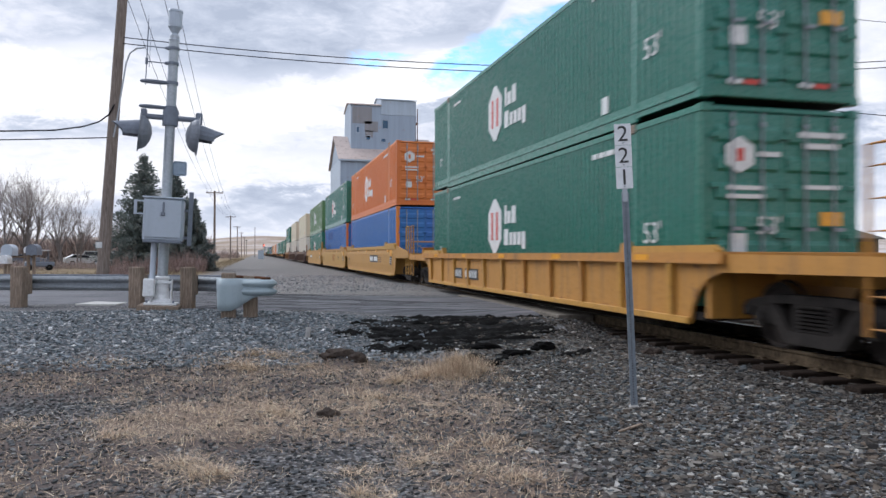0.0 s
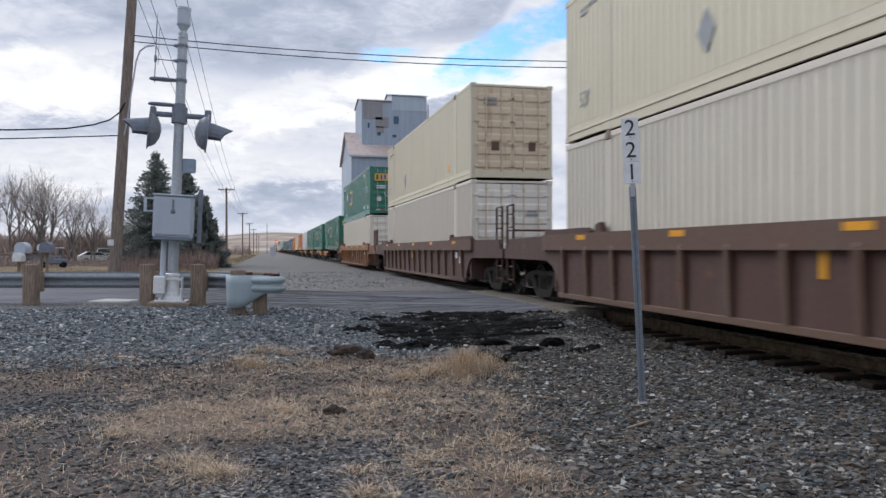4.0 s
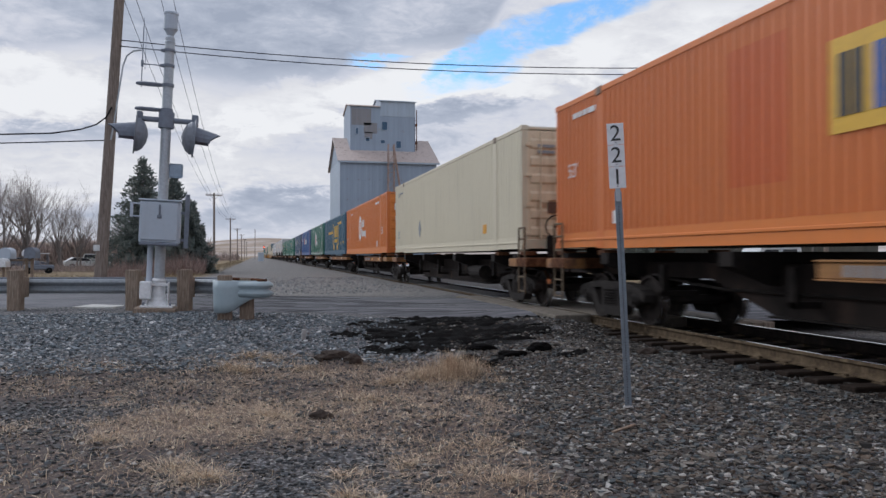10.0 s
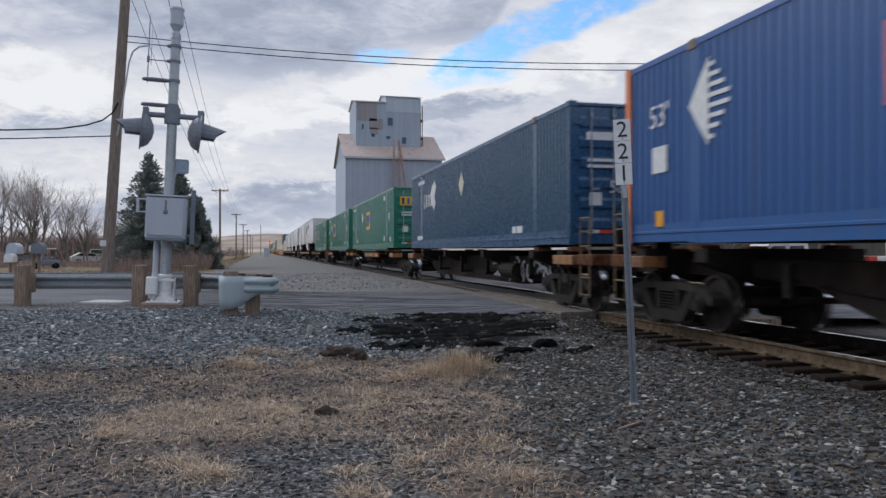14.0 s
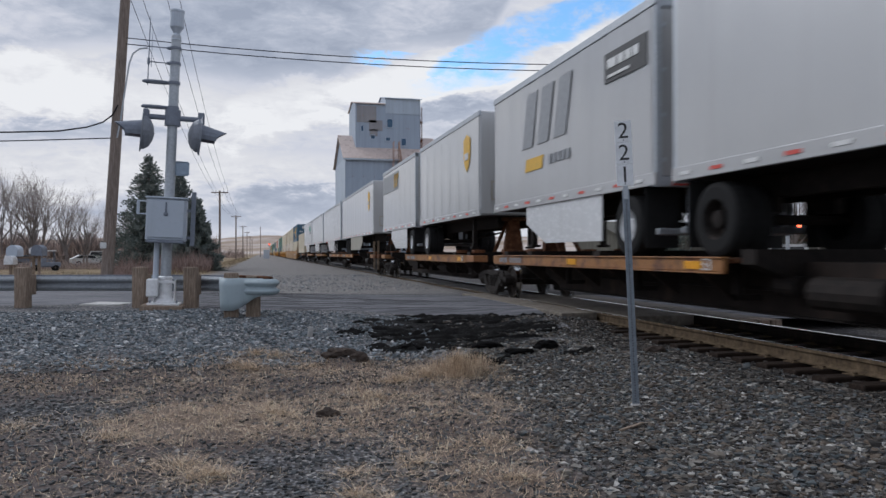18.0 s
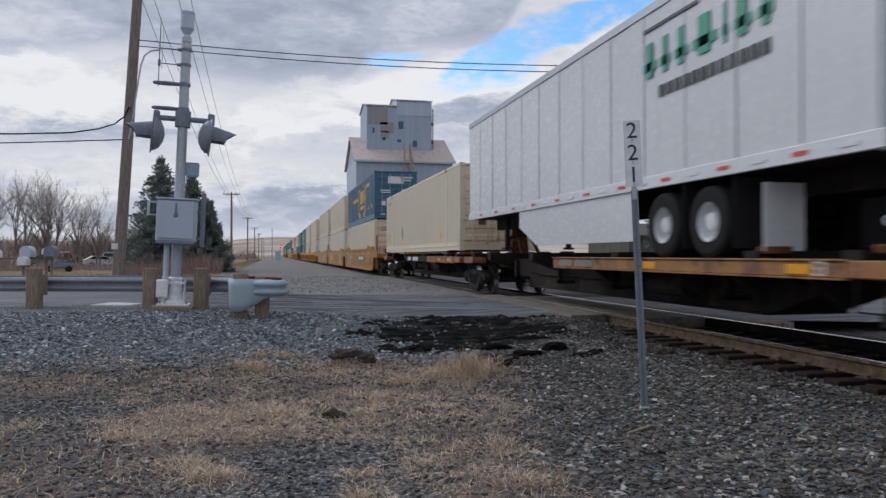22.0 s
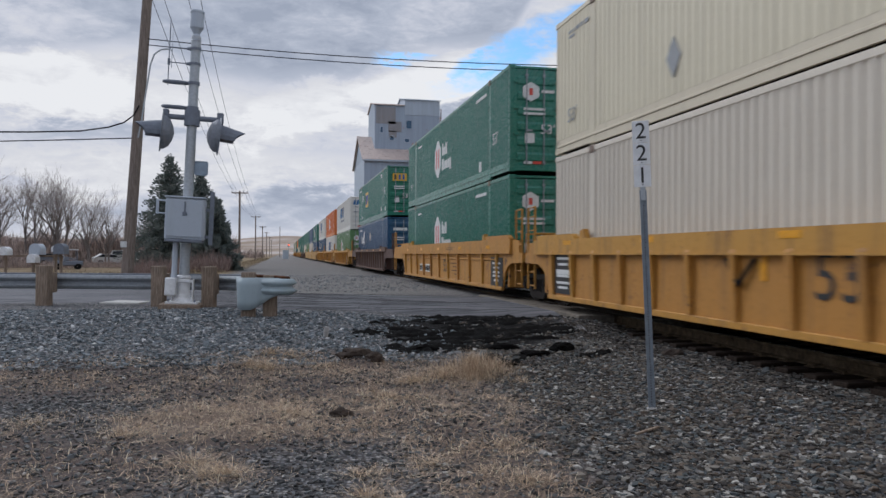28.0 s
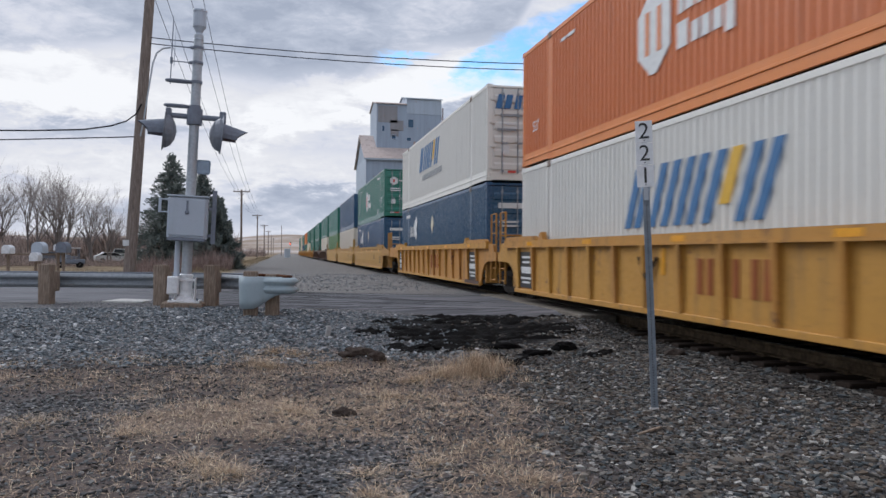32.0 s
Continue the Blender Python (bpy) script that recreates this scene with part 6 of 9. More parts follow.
def ground_material():
    m, t, b = material("verge_ground")
    geo = nd(t, "ShaderNodeNewGeometry").outputs["Position"]
    sep = nd(t, "ShaderNodeSeparateXYZ", None, Vector=geo)
    x, y = sep.outputs[0], sep.outputs[1]
    wob = nd(t, "ShaderNodeTexNoise", None, Vector=geo, Scale=0.55, Detail=6.0, Roughness=0.65).outputs[0]
    w = maths(t, "MULTIPLY", maths(t, "SUBTRACT", wob, 0.5), 5.0)
    cell = nd(t, "ShaderNodeTexVoronoi", None, Vector=geo, Scale=26.0)
    cell2 = nd(t, "ShaderNodeTexVoronoi", None, Vector=geo, Scale=55.0)
    speck = noise_at(t, geo, 70.0, 4, 0.7)
    patchy = noise_at(t, geo, 1.7, 7, 0.7)
    stone = ramp(t, nd(t, "ShaderNodeSeparateColor", None, Color=cell.outputs["Color"]).outputs[0],
                 [(0.0, (0.0963, 0.103, 0.113)), (0.45, (0.205, 0.208, 0.222)), (0.8, (0.338, 0.328, 0.32)), (1.0, (0.506, 0.48, 0.449))])
    stone = mixc(t, span(t, cell.outputs["Distance"], 0.30, 0.62, 0.0, 0.75), stone, (0.035, 0.033, 0.032))
    straw = ramp(t, noise_at(t, stretched(t, geo, 5.0, 14.0, 1), 9.0, 10, 0.8), [(0.36, (0.069, 0.0531, 0.0495)), (0.47, (0.138, 0.106, 0.0909)), (0.57, (0.235, 0.179, 0.144)), (0.72, (0.415, 0.319, 0.24))])
    dirt = ramp(t, speck, [(0.3, (0.0707, 0.0542, 0.0502)), (0.6, (0.142, 0.114, 0.0997)), (0.8, (0.226, 0.186, 0.164))])
    # straw and earth as they lie on the verge, gravel elsewhere
    grassy, earthy = nd(t, "ShaderNodeAttribute"), nd(t, "ShaderNodeAttribute")
    grassy.attribute_name, earthy.attribute_name = "straw", "earth"
    grassy, earthy = grassy.outputs["Fac"], earthy.outputs["Fac"]
    c = mixc(t, span(t, patchy, 0.5, 0.72, 0.0, 0.4), stone, dirt)
    c = mixc(t, maths(t, "MULTIPLY", earthy, span(t, patchy, 0.3, 0.6, 0.7, 1.0)), c, dirt)
    c = mixc(t, maths(t, "MULTIPLY", grassy, span(t, patchy, 0.30, 0.55, 0.45, 0.9)), c, straw)
    # black mud by the crossing
    mx = maths(t, "POWER", maths(t, "DIVIDE", maths(t, "SUBTRACT", x, 3.5), 1.7), 2.0)
    my = maths(t, "POWER", maths(t, "DIVIDE", maths(t, "SUBTRACT", y, 13.2), 1.7), 2.0)
    mud = span(t, maths(t, "ADD", maths(t, "ADD", mx, my), maths(t, "MULTIPLY", w, 0.35)), 1.35, 0.75)
    c = mixc(t, maths(t, "MULTIPLY", mud, span(t, patchy, 0.35, 0.5, 0.75, 1.0)), c, (0.006, 0.0055, 0.0055))
    # a second, smaller puddle of mud nearer the verge
    nx = maths(t, "POWER", maths(t, "DIVIDE", maths(t, "SUBTRACT", x, 2.85), 0.95), 2.0)
    ny = maths(t, "POWER", maths(t, "DIVIDE", maths(t, "SUBTRACT", y, 9.7), 0.6), 2.0)
    pit = span(t, maths(t, "ADD", maths(t, "ADD", nx, ny), maths(t, "MULTIPLY", w, 0.3)), 1.3, 0.7)
    c = mixc(t, maths(t, "MULTIPLY", pit, span(t, patchy, 0.4, 0.52, 0.35, 1.0)), c, (0.006, 0.0055, 0.0055))
    # far side of the track: dark ballast colour, with the train's shade painted in
    c = mixc(t, maths(t, "MULTIPLY", maths(t, "MULTIPLY", span(t, x, 8.2, 8.8), span(t, x, 12.5, 10.5)), span(t, patchy, 0.3, 0.6, 0.6, 0.9)), c, (0.035, 0.031, 0.028))
    # fields beyond the road
    field = ramp(t, noise_at(t, geo, 0.35, 8, 0.7), [(0.32, (0.10, 0.075, 0.05)), (0.5, (0.24, 0.18, 0.11)), (0.68, (0.36, 0.28, 0.18))])
    track_side = maths(t, "MULTIPLY", span(t, x, -3.6, -2.2), span(t, x, 14.0, 11.0))
    c = mixc(t, maths(t, "MULTIPLY", span(t, y, 26.0, 30.0), maths(t, "SUBTRACT", 1.0, track_side)), c, field)
    c = mixc(t, maths(t, "MULTIPLY", span(t, x, 11.0, 14.0), 1.0), c, field)
    c = mixc(t, maths(t, "MULTIPLY", maths(t, "MULTIPLY", span(t, y, 21.0, 25.0), track_side), span(t, patchy, 0.3, 0.6, 0.45, 0.8)), c, (0.26, 0.24, 0.222))
    dist = nd(t, "ShaderNodeVectorMath", {"operation": "LENGTH"}, i0=geo).outputs["Value"]
    snowy = ramp(t, noise_at(t, stretched(t, geo, 1, 1, 6), 0.006, 7, 0.65), [(0.4, (0.30, 0.23, 0.17)), (0.55, (0.47, 0.40, 0.35)), (0.68, (0.62, 0.57, 0.55))])
    c = mixc(t, span(t, dist, 500.0, 1100.0), c, snowy)
    t.links.new(c, b.inputs["Base Color"])
    b.inputs["Specular IOR Level"].default_value = 0.12
    t.links.new(maths(t, "SUBTRACT", 0.95, maths(t, "MULTIPLY", mud, 0.08)), b.inputs["Roughness"])
    h = maths(t, "ADD", maths(t, "MULTIPLY", cell.outputs["Distance"], -1.0), maths(t, "MULTIPLY", cell2.outputs["Distance"], -0.5))
    bump(t, b, maths(t, "ADD", h, maths(t, "MULTIPLY", speck, 0.5)), 0.8, 0.03)
    return m


GROUND = ground_material()
ASPHALT = grainy("worn_asphalt", [(0.34, (0.0434, 0.0425, 0.046)), (0.5, (0.121, 0.121, 0.13)), (0.64, (0.217, 0.212, 0.224))], 6.0, 0.8, 0.3, 0.006, None, "Object", stretch=(0.07, 1.3, 1))
PANEL = grainy("worn_crossing_panel", [(0.3, (0.075, 0.066, 0.057)), (0.55, (0.17, 0.148, 0.12)), (0.8, (0.34, 0.30, 0.25))], 9.0, 0.85, 0.25, 0.006, (0.182, 0.156, 0.13))
CONCRETE = grainy("pale_concrete", [(0.3, (0.30, 0.29, 0.275)), (0.7, (0.46, 0.45, 0.43))], 14.0, 0.85, 0.2, 0.006, (0.27, 0.25, 0.23))
TIMBER = grainy("grey_timber", [(0.3, (0.115, 0.0919, 0.0787)), (0.5, (0.25, 0.19, 0.142)), (0.72, (0.40, 0.325, 0.26))], 6.0, 0.85, 0.35, 0.01, stretch=(6, 6, 0.7))
CREOSOTE = grainy("oily_tie_timber", [(0.3, (0.009, 0.0066, 0.0054)), (0.6, (0.03, 0.0204, 0.015)), (0.8, (0.06, 0.042, 0.03))], 8.0, 0.85, 0.4, 0.01, stretch=(0.7, 6, 6))
ground()

# road: a curved strip that meets the track at the crossing
NEAR = [(-60, 34.5), (-30, 26.3), (-10, 20.8), (-5.3, 19.5), (-2.6, 18.6), (-0.6, 17.0), (1.0, 16.0), (2.6, 15.3), (3.4, 15.05), (4.6, 14.6), (5.1, 14.3), (5.7, 14.15)]
FAR = [(-60, 44.0), (-30, 35.8), (-10, 30.3), (-5.3, 28.6), (-2.6, 26.5), (-0.6, 24.6), (1.0, 23.2), (2.6, 22.2), (3.4, 21.8), (4.6, 21.3), (5.1, 21.1), (5.7, 20.9)]


def road_strip(name, near, far, z, label):
    g, n = Geo(), len(near)
    rows = 9
    vs = []
    for (a, b) in zip(near, far):
        for k in range(rows):
            f = k / (rows - 1)
            x, y = a[0] + (b[0] - a[0]) * f, a[1] + (b[1] - a[1]) * f
            zz = z(x) + 0.05 * math.sin(math.pi * f) * (1 - smooth(x, 0, 5)) - 0.10 * (k in (0, rows - 1))
            vs.append((x, y, zz))
    fs = [(i * rows + k, (i + 1) * rows + k, (i + 1) * rows + k + 1, i * rows + k + 1) for i in range(n - 1) for k in range(rows - 1)]
    ob = put(name, g.add(vs, fs), ASPHALT)
    return tagged(ob, label, "road", kind="structure")


road_strip("road", NEAR, FAR, lambda x: -0.13 + 0.05 * smooth(x, -6.0, 4.0), "worn grey asphalt road up to the level crossing")
road_strip("road", [(8.75, 13.2), (14, 12.0), (30, 8.0), (80, -6.0)], [(8.75, 20.6), (14, 19.4), (30, 16.2), (80, 3.0)], lambda x: -0.08 - 0.1 * smooth(x, 9, 16), "worn grey asphalt road beyond the track")

TAR = plain("black_tar", (0.03, 0.03, 0.032), 0.7)


def tar_seams():
    """Sealed cracks and worn joints that run along the road."""
    rng = random.Random(12)
    road = bpy.data.objects["road"]
    for k in range(26):
        f = 0.06 + 0.88 * (k + rng.uniform(-0.3, 0.3)) / 26
        x0 = rng.uniform(-3.5, 2.5)
        n = rng.randint(8, 16)
        vs, fs = [], []
        w = rng.uniform(0.012, 0.045)
        for i in range(n + 1):
            x = min(x0 + i * 0.28, 5.5)
            near, far = np.interp(x, [p[0] for p in NEAR], [p[1] for p in NEAR]), np.interp(x, [p[0] for p in FAR], [p[1] for p in FAR])
            y = near + (far - near) * f + 0.05 * noise.noise((x * 1.5, k * 3.1, 0))
            z = -0.13 + 0.05 * smooth(x, -6.0, 4.0) + 0.05 * math.sin(math.pi * f) * (1 - smooth(x, 0, 5)) + 0.008
            ww = w * (0.4 + 0.6 * math.sin(math.pi * (i + 0.5) / (n + 1)))
            vs += [(x, y - ww, z - 0.006), (x, y, z), (x, y + ww, z - 0.006)]
            if i:
                a = 3 * i - 3
                fs += [(a, a + 3, a + 4, a + 1), (a + 1, a + 4, a + 5, a + 2)]
        put("tar_seam", Geo().add(vs, fs), TAR, road, "dark sealed crack")


tar_seams()

# ballast bed, ties and rails
BALLAST = grainy("crushed_ballast", [(0.3, (0.009, 0.008, 0.0075)), (0.5, (0.024, 0.021, 0.018)), (0.68, (0.05, 0.042, 0.035)), (0.85, (0.13, 0.11, 0.095))], 24.0, 0.9, 0.9, 0.03, (0.018, 0.014, 0.011))


def ballast():
    prof = [(-2.9, -0.72), (-1.9, -0.36), (-1.45, -0.31), (1.45, -0.30), (1.9, -0.30), (2.6, -0.34), (6.2, -0.7)]
    ys = [-60 + 2.0 * i for i in range(60)] + [60 + 12 * i for i in range(80)]
    g = Geo()
    vs = [(TRACK_X + x, y, z - (0.06 if 13 < y < 21.5 else 0) + (0.03 * noise.noise((x * 2, y * 0.7, 1)) if abs(x) > 1.5 else 0)) for y in ys for x, z in prof]
    k = len(prof)
    fs = [(j * k + i, j * k + i + 1, (j + 1) * k + i + 1, (j + 1) * k + i) for j in range(len(ys) - 1) for i in range(k - 1)]
    return tagged(put("ballast", g.add(vs, fs), BALLAST), "bed of crushed stone under the track", "ballast", kind="structure")


ballast()
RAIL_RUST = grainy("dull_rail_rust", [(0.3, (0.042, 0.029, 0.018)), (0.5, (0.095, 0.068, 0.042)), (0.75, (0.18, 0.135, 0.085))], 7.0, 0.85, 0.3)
RAIL = [(-0.075, -0.172), (0.075, -0.172), (0.075, -0.158), (0.012, -0.138), (0.010, -0.05), (0.037, -0.036), (0.037, -0.006), (0.028, 0.0), (-0.028, 0.0), (-0.037, -0.006), (-0.037, -0.036), (-0.010, -0.05), (-0.012, -0.138), (-0.075, -0.158)]
track = tagged(new("track"), "single railway track on dark timber ties", "railway track", kind="structure")
for s in (-1, 1):
    # the far rail's darker colour paints in the shade under the train
    put("rail", Geo().prism(RAIL, "Y", -80, 1000), RAIL_RUST if s < 0 else SILL_STEEL, track, "rust-brown steel rail, the far one darkened for shade", (TRACK_X + s * 0.755, 0, RAIL_Z))
    put("rail_head", Geo().prism([(-0.027, -0.004), (-0.027, 0.001), (-0.012, 0.003), (0.016, 0.003), (0.030, 0.0005), (0.037, -0.008), (0.037, -0.02)], "Y", -80, 1000), BRIGHT_STEEL, track, "polished running surface", (TRACK_X + s * 0.755, 0, RAIL_Z))
tie_me = Geo().box(-1.3, 1.3, -0.115, 0.115, -0.36, -0.178, 0.012).mesh("tie")
plate_me = Geo().box(-0.17, 0.17, -0.09, 0.09, -0.18, -0.165, 0.004).box(-0.13, -0.09, -0.05, -0.02, -0.17, -0.145).box(0.09, 0.13, 0.02, 0.05, -0.17, -0.145).mesh("tie_plate")
for i in range(96):
    y = -2.0 + i * 0.5
    if 13.3 < y < 21:
        continue
    tie = put("tie", tie_me, CREOSOTE, track, loc=(TRACK_X + 0.05 * noise.noise((i * 1.7, 0, 0)), y, RAIL_Z), rot=(0, 0, 1.5 * noise.noise((i * 2.3, 5, 0))))
    for s in (-1, 1):
        put("tie_plate", plate_me, RAIL_RUST, tie, loc=(s * 0.755, 0, 0))
far_ties = Geo()
for i in range(500):
    y = 46.0 + i * 0.5
    far_ties.box(TRACK_X - 1.3, TRACK_X + 1.3, y - 0.11, y + 0.11, -0.37, -0.248)
tagged(put("distant_ties", far_ties, CREOSOTE, track), kind="stuff")

# crossing panels
crossing = tagged(new("level_crossing"), "worn concrete and asphalt crossing panels between the rails", "level crossing", kind="structure")
for a, b, start in ((5.62, 6.36, 13.6), (6.53, 7.86, 12.6), (8.03, 8.78, 11.9)):
    for k in range(3):
        y0 = start + k * 2.5
        put("panel", Geo().box(a, b, y0 + 0.01, y0 + 2.49, -0.27, RAIL_Z + 0.004 + 0.004 * (k % 2), 0.012), PANEL, crossing, "worn crossing panel")
    if a > 7:
        for k in range(3):
            put("plank", Geo().box(a + 0.02 + k * 0.24, a + 0.24 + k * 0.24, start - 0.6, start - 0.01 - 0.05 * k, -0.27, RAIL_Z + 0.006, 0.012), TIMBER, crossing, "bleached crossing plank")


# ---------------------------------------------------------------- stones and straw


def scatter_stones():
    rng = np.random.default_rng(3)
    base = np.array([(a, b, c) for c in (-0.7, 0.7) for a, b in ((-0.75, -0.75), (0.75, -0.75), (0.75, 0.75), (-0.75, 0.75))], float)
    tri = np.array([(4, 5, 6), (4, 6, 7), (0, 1, 5), (0, 5, 4), (1, 2, 6), (1, 6, 5), (2, 3, 7), (2, 7, 6), (3, 0, 4), (3, 4, 7)])
    for name, count, box_, size, mat in (("track_gravel", 44000, (1.8, 6.1, 3.6, 14.4), (0.009, 0.030), STONE), ("shoulder_gravel", 24000, (-9.0, 3.0, 10.4, 17.5), (0.012, 0.034), STONE_BLUE), ("loose_gravel", 40000, (-4.2, 3.0, 3.4, 11.2), (0.006, 0.022), STONE_MIX), ("track_bed_gravel", 9000, (5.15, 6.36, 3.8, 13.3), (0.014, 0.034), STONE_DARK), ("track_gravel_far", 4000, (-2.6, 5.9, 24.5, 44.0), (0.012, 0.03), STONE_BLUE)):
        at = []
        for x, y, k in zip(rng.uniform(box_[0], box_[1], count), rng.uniform(box_[2], box_[3], count), rng.random(count)):
            if name == "shoulder_gravel" and y > 18.0 - 0.75 * max(0, x + 1.5) - 0.2:
                continue
            if name == "loose_gravel" and k < max(straw_cover(x, y) * 1.0, 0.45 * earth_cover(x, y)):
                continue
            if name == "track_gravel" and k < 1.1 * (1 - smooth(x - 0.12 * (y - 6) + 0.5 * noise.noise((x * 0.9, y * 0.9, 4.4)), 1.9, 3.0)):
                continue
            wet = max(1.1 - ((x - 3.4) / 1.9) ** 2 - ((y - 13.0) / 1.9) ** 2, 0.8 - ((x - 2.95) / 0.7) ** 2 - ((y - 9.9) / 0.4) ** 2)
            if wet > 0 and k < 0.2 + 0.78 * smooth(0.6 * wet + 1.0 * noise.noise((x * 1.6, y * 1.9, 6.1)), 0.0, 0.5):
                continue
            z = ground_z(x, y)
            at.append((x, y, max(z, -0.37 + 0.05 * smooth(x, 5.2, 5.75)) if x > 5.0 else z))
        at = np.array(at)
        n = len(at)
        r = (size[0] + (size[1] - size[0]) * rng.random(n) ** 1.6) * np.where(rng.random(n) < 0.04, 1.5, 1.0)
        at[:, 2] += r * 0.22
        q = base[None] * np.stack([r * rng.uniform(0.8, 1.5, n), r * rng.uniform(0.6, 1.0, n), r * rng.uniform(0.35, 0.75, n)], 1)[:, None, :]
        q = q + rng.normal(0, 1, (n, 8, 3)) * (r * 0.20)[:, None, None]
        a = rng.uniform(0, 6.28, n)
        rot = np.zeros((n, 3, 3))
        rot[:, 0, 0], rot[:, 0, 1], rot[:, 1, 0], rot[:, 1, 1], rot[:, 2, 2] = np.cos(a), np.sin(a), -np.sin(a), np.cos(a), 1
        rot[:, 2, :2] = rng.normal(0, 0.45, (n, 2))
        q = q @ rot + at[:, None, :]
        f = (tri[None] + 8 * np.arange(n)[:, None, None]).reshape(-1, 3)
        me = bpy.data.meshes.new(name)
        me.from_pydata(q.reshape(-1, 3).tolist(), [], f.tolist())
        tagged(put(name, me, mat), "loose crushed stones of mixed grey on the ground", "gravel", kind="stuff")


def stone_material(name, stops):
    m, t, b = material(name)
    rnd = nd(t, "ShaderNodeNewGeometry").outputs["Random Per Island"]
    co = nd(t, "ShaderNodeTexCoord").outputs["Object"]
    c = ramp(t, rnd, stops)
    c = mixc(t, span(t, noise_at(t, co, 60.0, 4), 0.4, 0.7, 0.0, 0.45), c, (0.09, 0.085, 0.08))
    t.links.new(c, b.inputs["Base Color"])
    b.inputs["Roughness"].default_value = 0.85
    b.inputs["Specular IOR Level"].default_value = 0.2
    return m


STONE = stone_material("mixed_stone", [(0.0, (0.030, 0.027, 0.025)), (0.22, (0.075, 0.066, 0.058)), (0.40, (0.13, 0.098, 0.072)), (0.52, (0.062, 0.072, 0.076)), (0.68, (0.10, 0.115, 0.12)), (0.80, (0.16, 0.135, 0.108)), (0.92, (0.23, 0.215, 0.19)), (1.0, (0.50, 0.48, 0.44))])
STONE_BLUE = stone_material("blue_grey_stone", [(0.0, (0.06, 0.072, 0.0792)), (0.4, (0.162, 0.188, 0.206)), (0.7, (0.24, 0.271, 0.29)), (0.84, (0.324, 0.318, 0.306)), (0.94, (0.408, 0.42, 0.432)), (1.0, (0.696, 0.684, 0.66))])
STONE_DARK = stone_material("oily_track_stone", [(0.0, (0.014, 0.012, 0.011)), (0.5, (0.035, 0.03, 0.026)), (0.85, (0.07, 0.06, 0.05)), (1.0, (0.16, 0.14, 0.12))])
STONE_MIX = stone_material("mixed_small_stone", [(0.0, (0.026, 0.027, 0.028)), (0.35, (0.07, 0.074, 0.078)), (0.55, (0.105, 0.09, 0.078)), (0.72, (0.115, 0.128, 0.138)), (0.9, (0.19, 0.182, 0.172)), (1.0, (0.42, 0.40, 0.37))])
STRAW = stone_material("dry_straw", [(0.0, (0.253, 0.178, 0.123)), (0.4, (0.505, 0.367, 0.25)), (0.8, (0.769, 0.588, 0.409)), (1.0, (0.897, 0.797, 0.581))])
scatter_stones()


def straw():
    rng = np.random.default_rng(8)
    V, F, n = [], [], 0

    def blade(x, y, h, lean, w, spread=0.0):
        nonlocal n
        a = rng.uniform(0, 6.283)
        z = ground_z(x, y) - 0.004
        p0 = np.array((x, y, z))
        ax = np.array((math.cos(a), math.sin(a), 0))
        mid = p0 + ax * lean * 0.4 + (0, 0, h * 0.65)
        tip = p0 + ax * lean + (0, 0, h)
        sd = np.array((-ax[1], ax[0], 0)) * w
        V.extend([p0 - sd, p0 + sd, mid + sd * 0.8, mid - sd * 0.8, tip])
        F.extend([(n, n + 1, n + 2, n + 3), (n + 3, n + 2, n + 4)])
        n += 5
    total = 230000
    for x, y, k in zip(rng.uniform(-5.5, 3.3, total), rng.uniform(3.4, 12.0, total), rng.random(total)):
        c = straw_cover(x, y)
        if k > (c * (0.35 + 0.85 * smooth(noise.noise((x * 3.1, y * 3.6, 1.0)), -0.25, 0.3)) if c > 0.02 else 0.012 * earth_cover(x, y)):
            continue
        lying = rng.random() < 0.84
        blade(x, y, rng.uniform(0.008, 0.03) if lying else rng.uniform(0.02, 0.08), rng.uniform(0.05, 0.20) if lying else rng.uniform(0.02, 0.08), rng.uniform(0.0011, 0.0028))
    for cx, cy, r, k, h in ((2.42, 9.3, 0.62, 1500, 0.5), (2.75, 9.6, 0.45, 500, 0.36), (2.0, 9.2, 0.5, 500, 0.22), (-0.2, 10.2, 0.5, 500, 0.2), (0.1, 7.6, 0.6, 500, 0.12), (1.2, 8.2, 0.6, 500, 0.12), (-0.6, 5.9, 0.3, 300, 0.14), (1.7, 5.0, 0.4, 300, 0.12), (-0.35, 5.55, 0.22, 320, 0.13), (0.57, 5.3, 0.14, 120, 0.1), (0.57, 4.85, 0.16, 160, 0.1), (1.12, 5.5, 0.2, 200, 0.1), (-0.1, 11.2, 0.35, 260, 0.2), (0.2, 11.0, 0.3, 200, 0.18), (1.6, 9.0, 0.3, 300, 0.18), (-0.35, 10.4, 0.35, 260, 0.2), (-3.6, 9.9, 0.3, 200, 0.18), (-1.3, 6.9, 0.35, 260, 0.14), (-2.2, 7.4, 0.5, 260, 0.12), (0.6, 10.2, 0.4, 240, 0.12), (-0.5, 5.6, 0.3, 160, 0.12), (1.9, 6.0, 0.4, 200, 0.1), (2.9, 8.7, 0.3, 160, 0.14)):
        for _ in range(k):
            a, d = rng.uniform(0, 6.28), r * abs(rng.normal(0, 0.55))
            blade(cx + d * math.cos(a), cy + d * math.sin(a), 0.8 * h * rng.uniform(0.15, 1.0) * math.exp(-(d / r) ** 2 * 0.8), rng.uniform(0.05, 0.28), 0.0017)
    me = bpy.data.meshes.new("dry_grass")
    me.from_pydata(np.array(V).tolist(), [], F)
    tagged(put("dry_grass", me, STRAW), "bleached dry grass and straw, flattened and in tufts", "grass", kind="stuff")


straw()

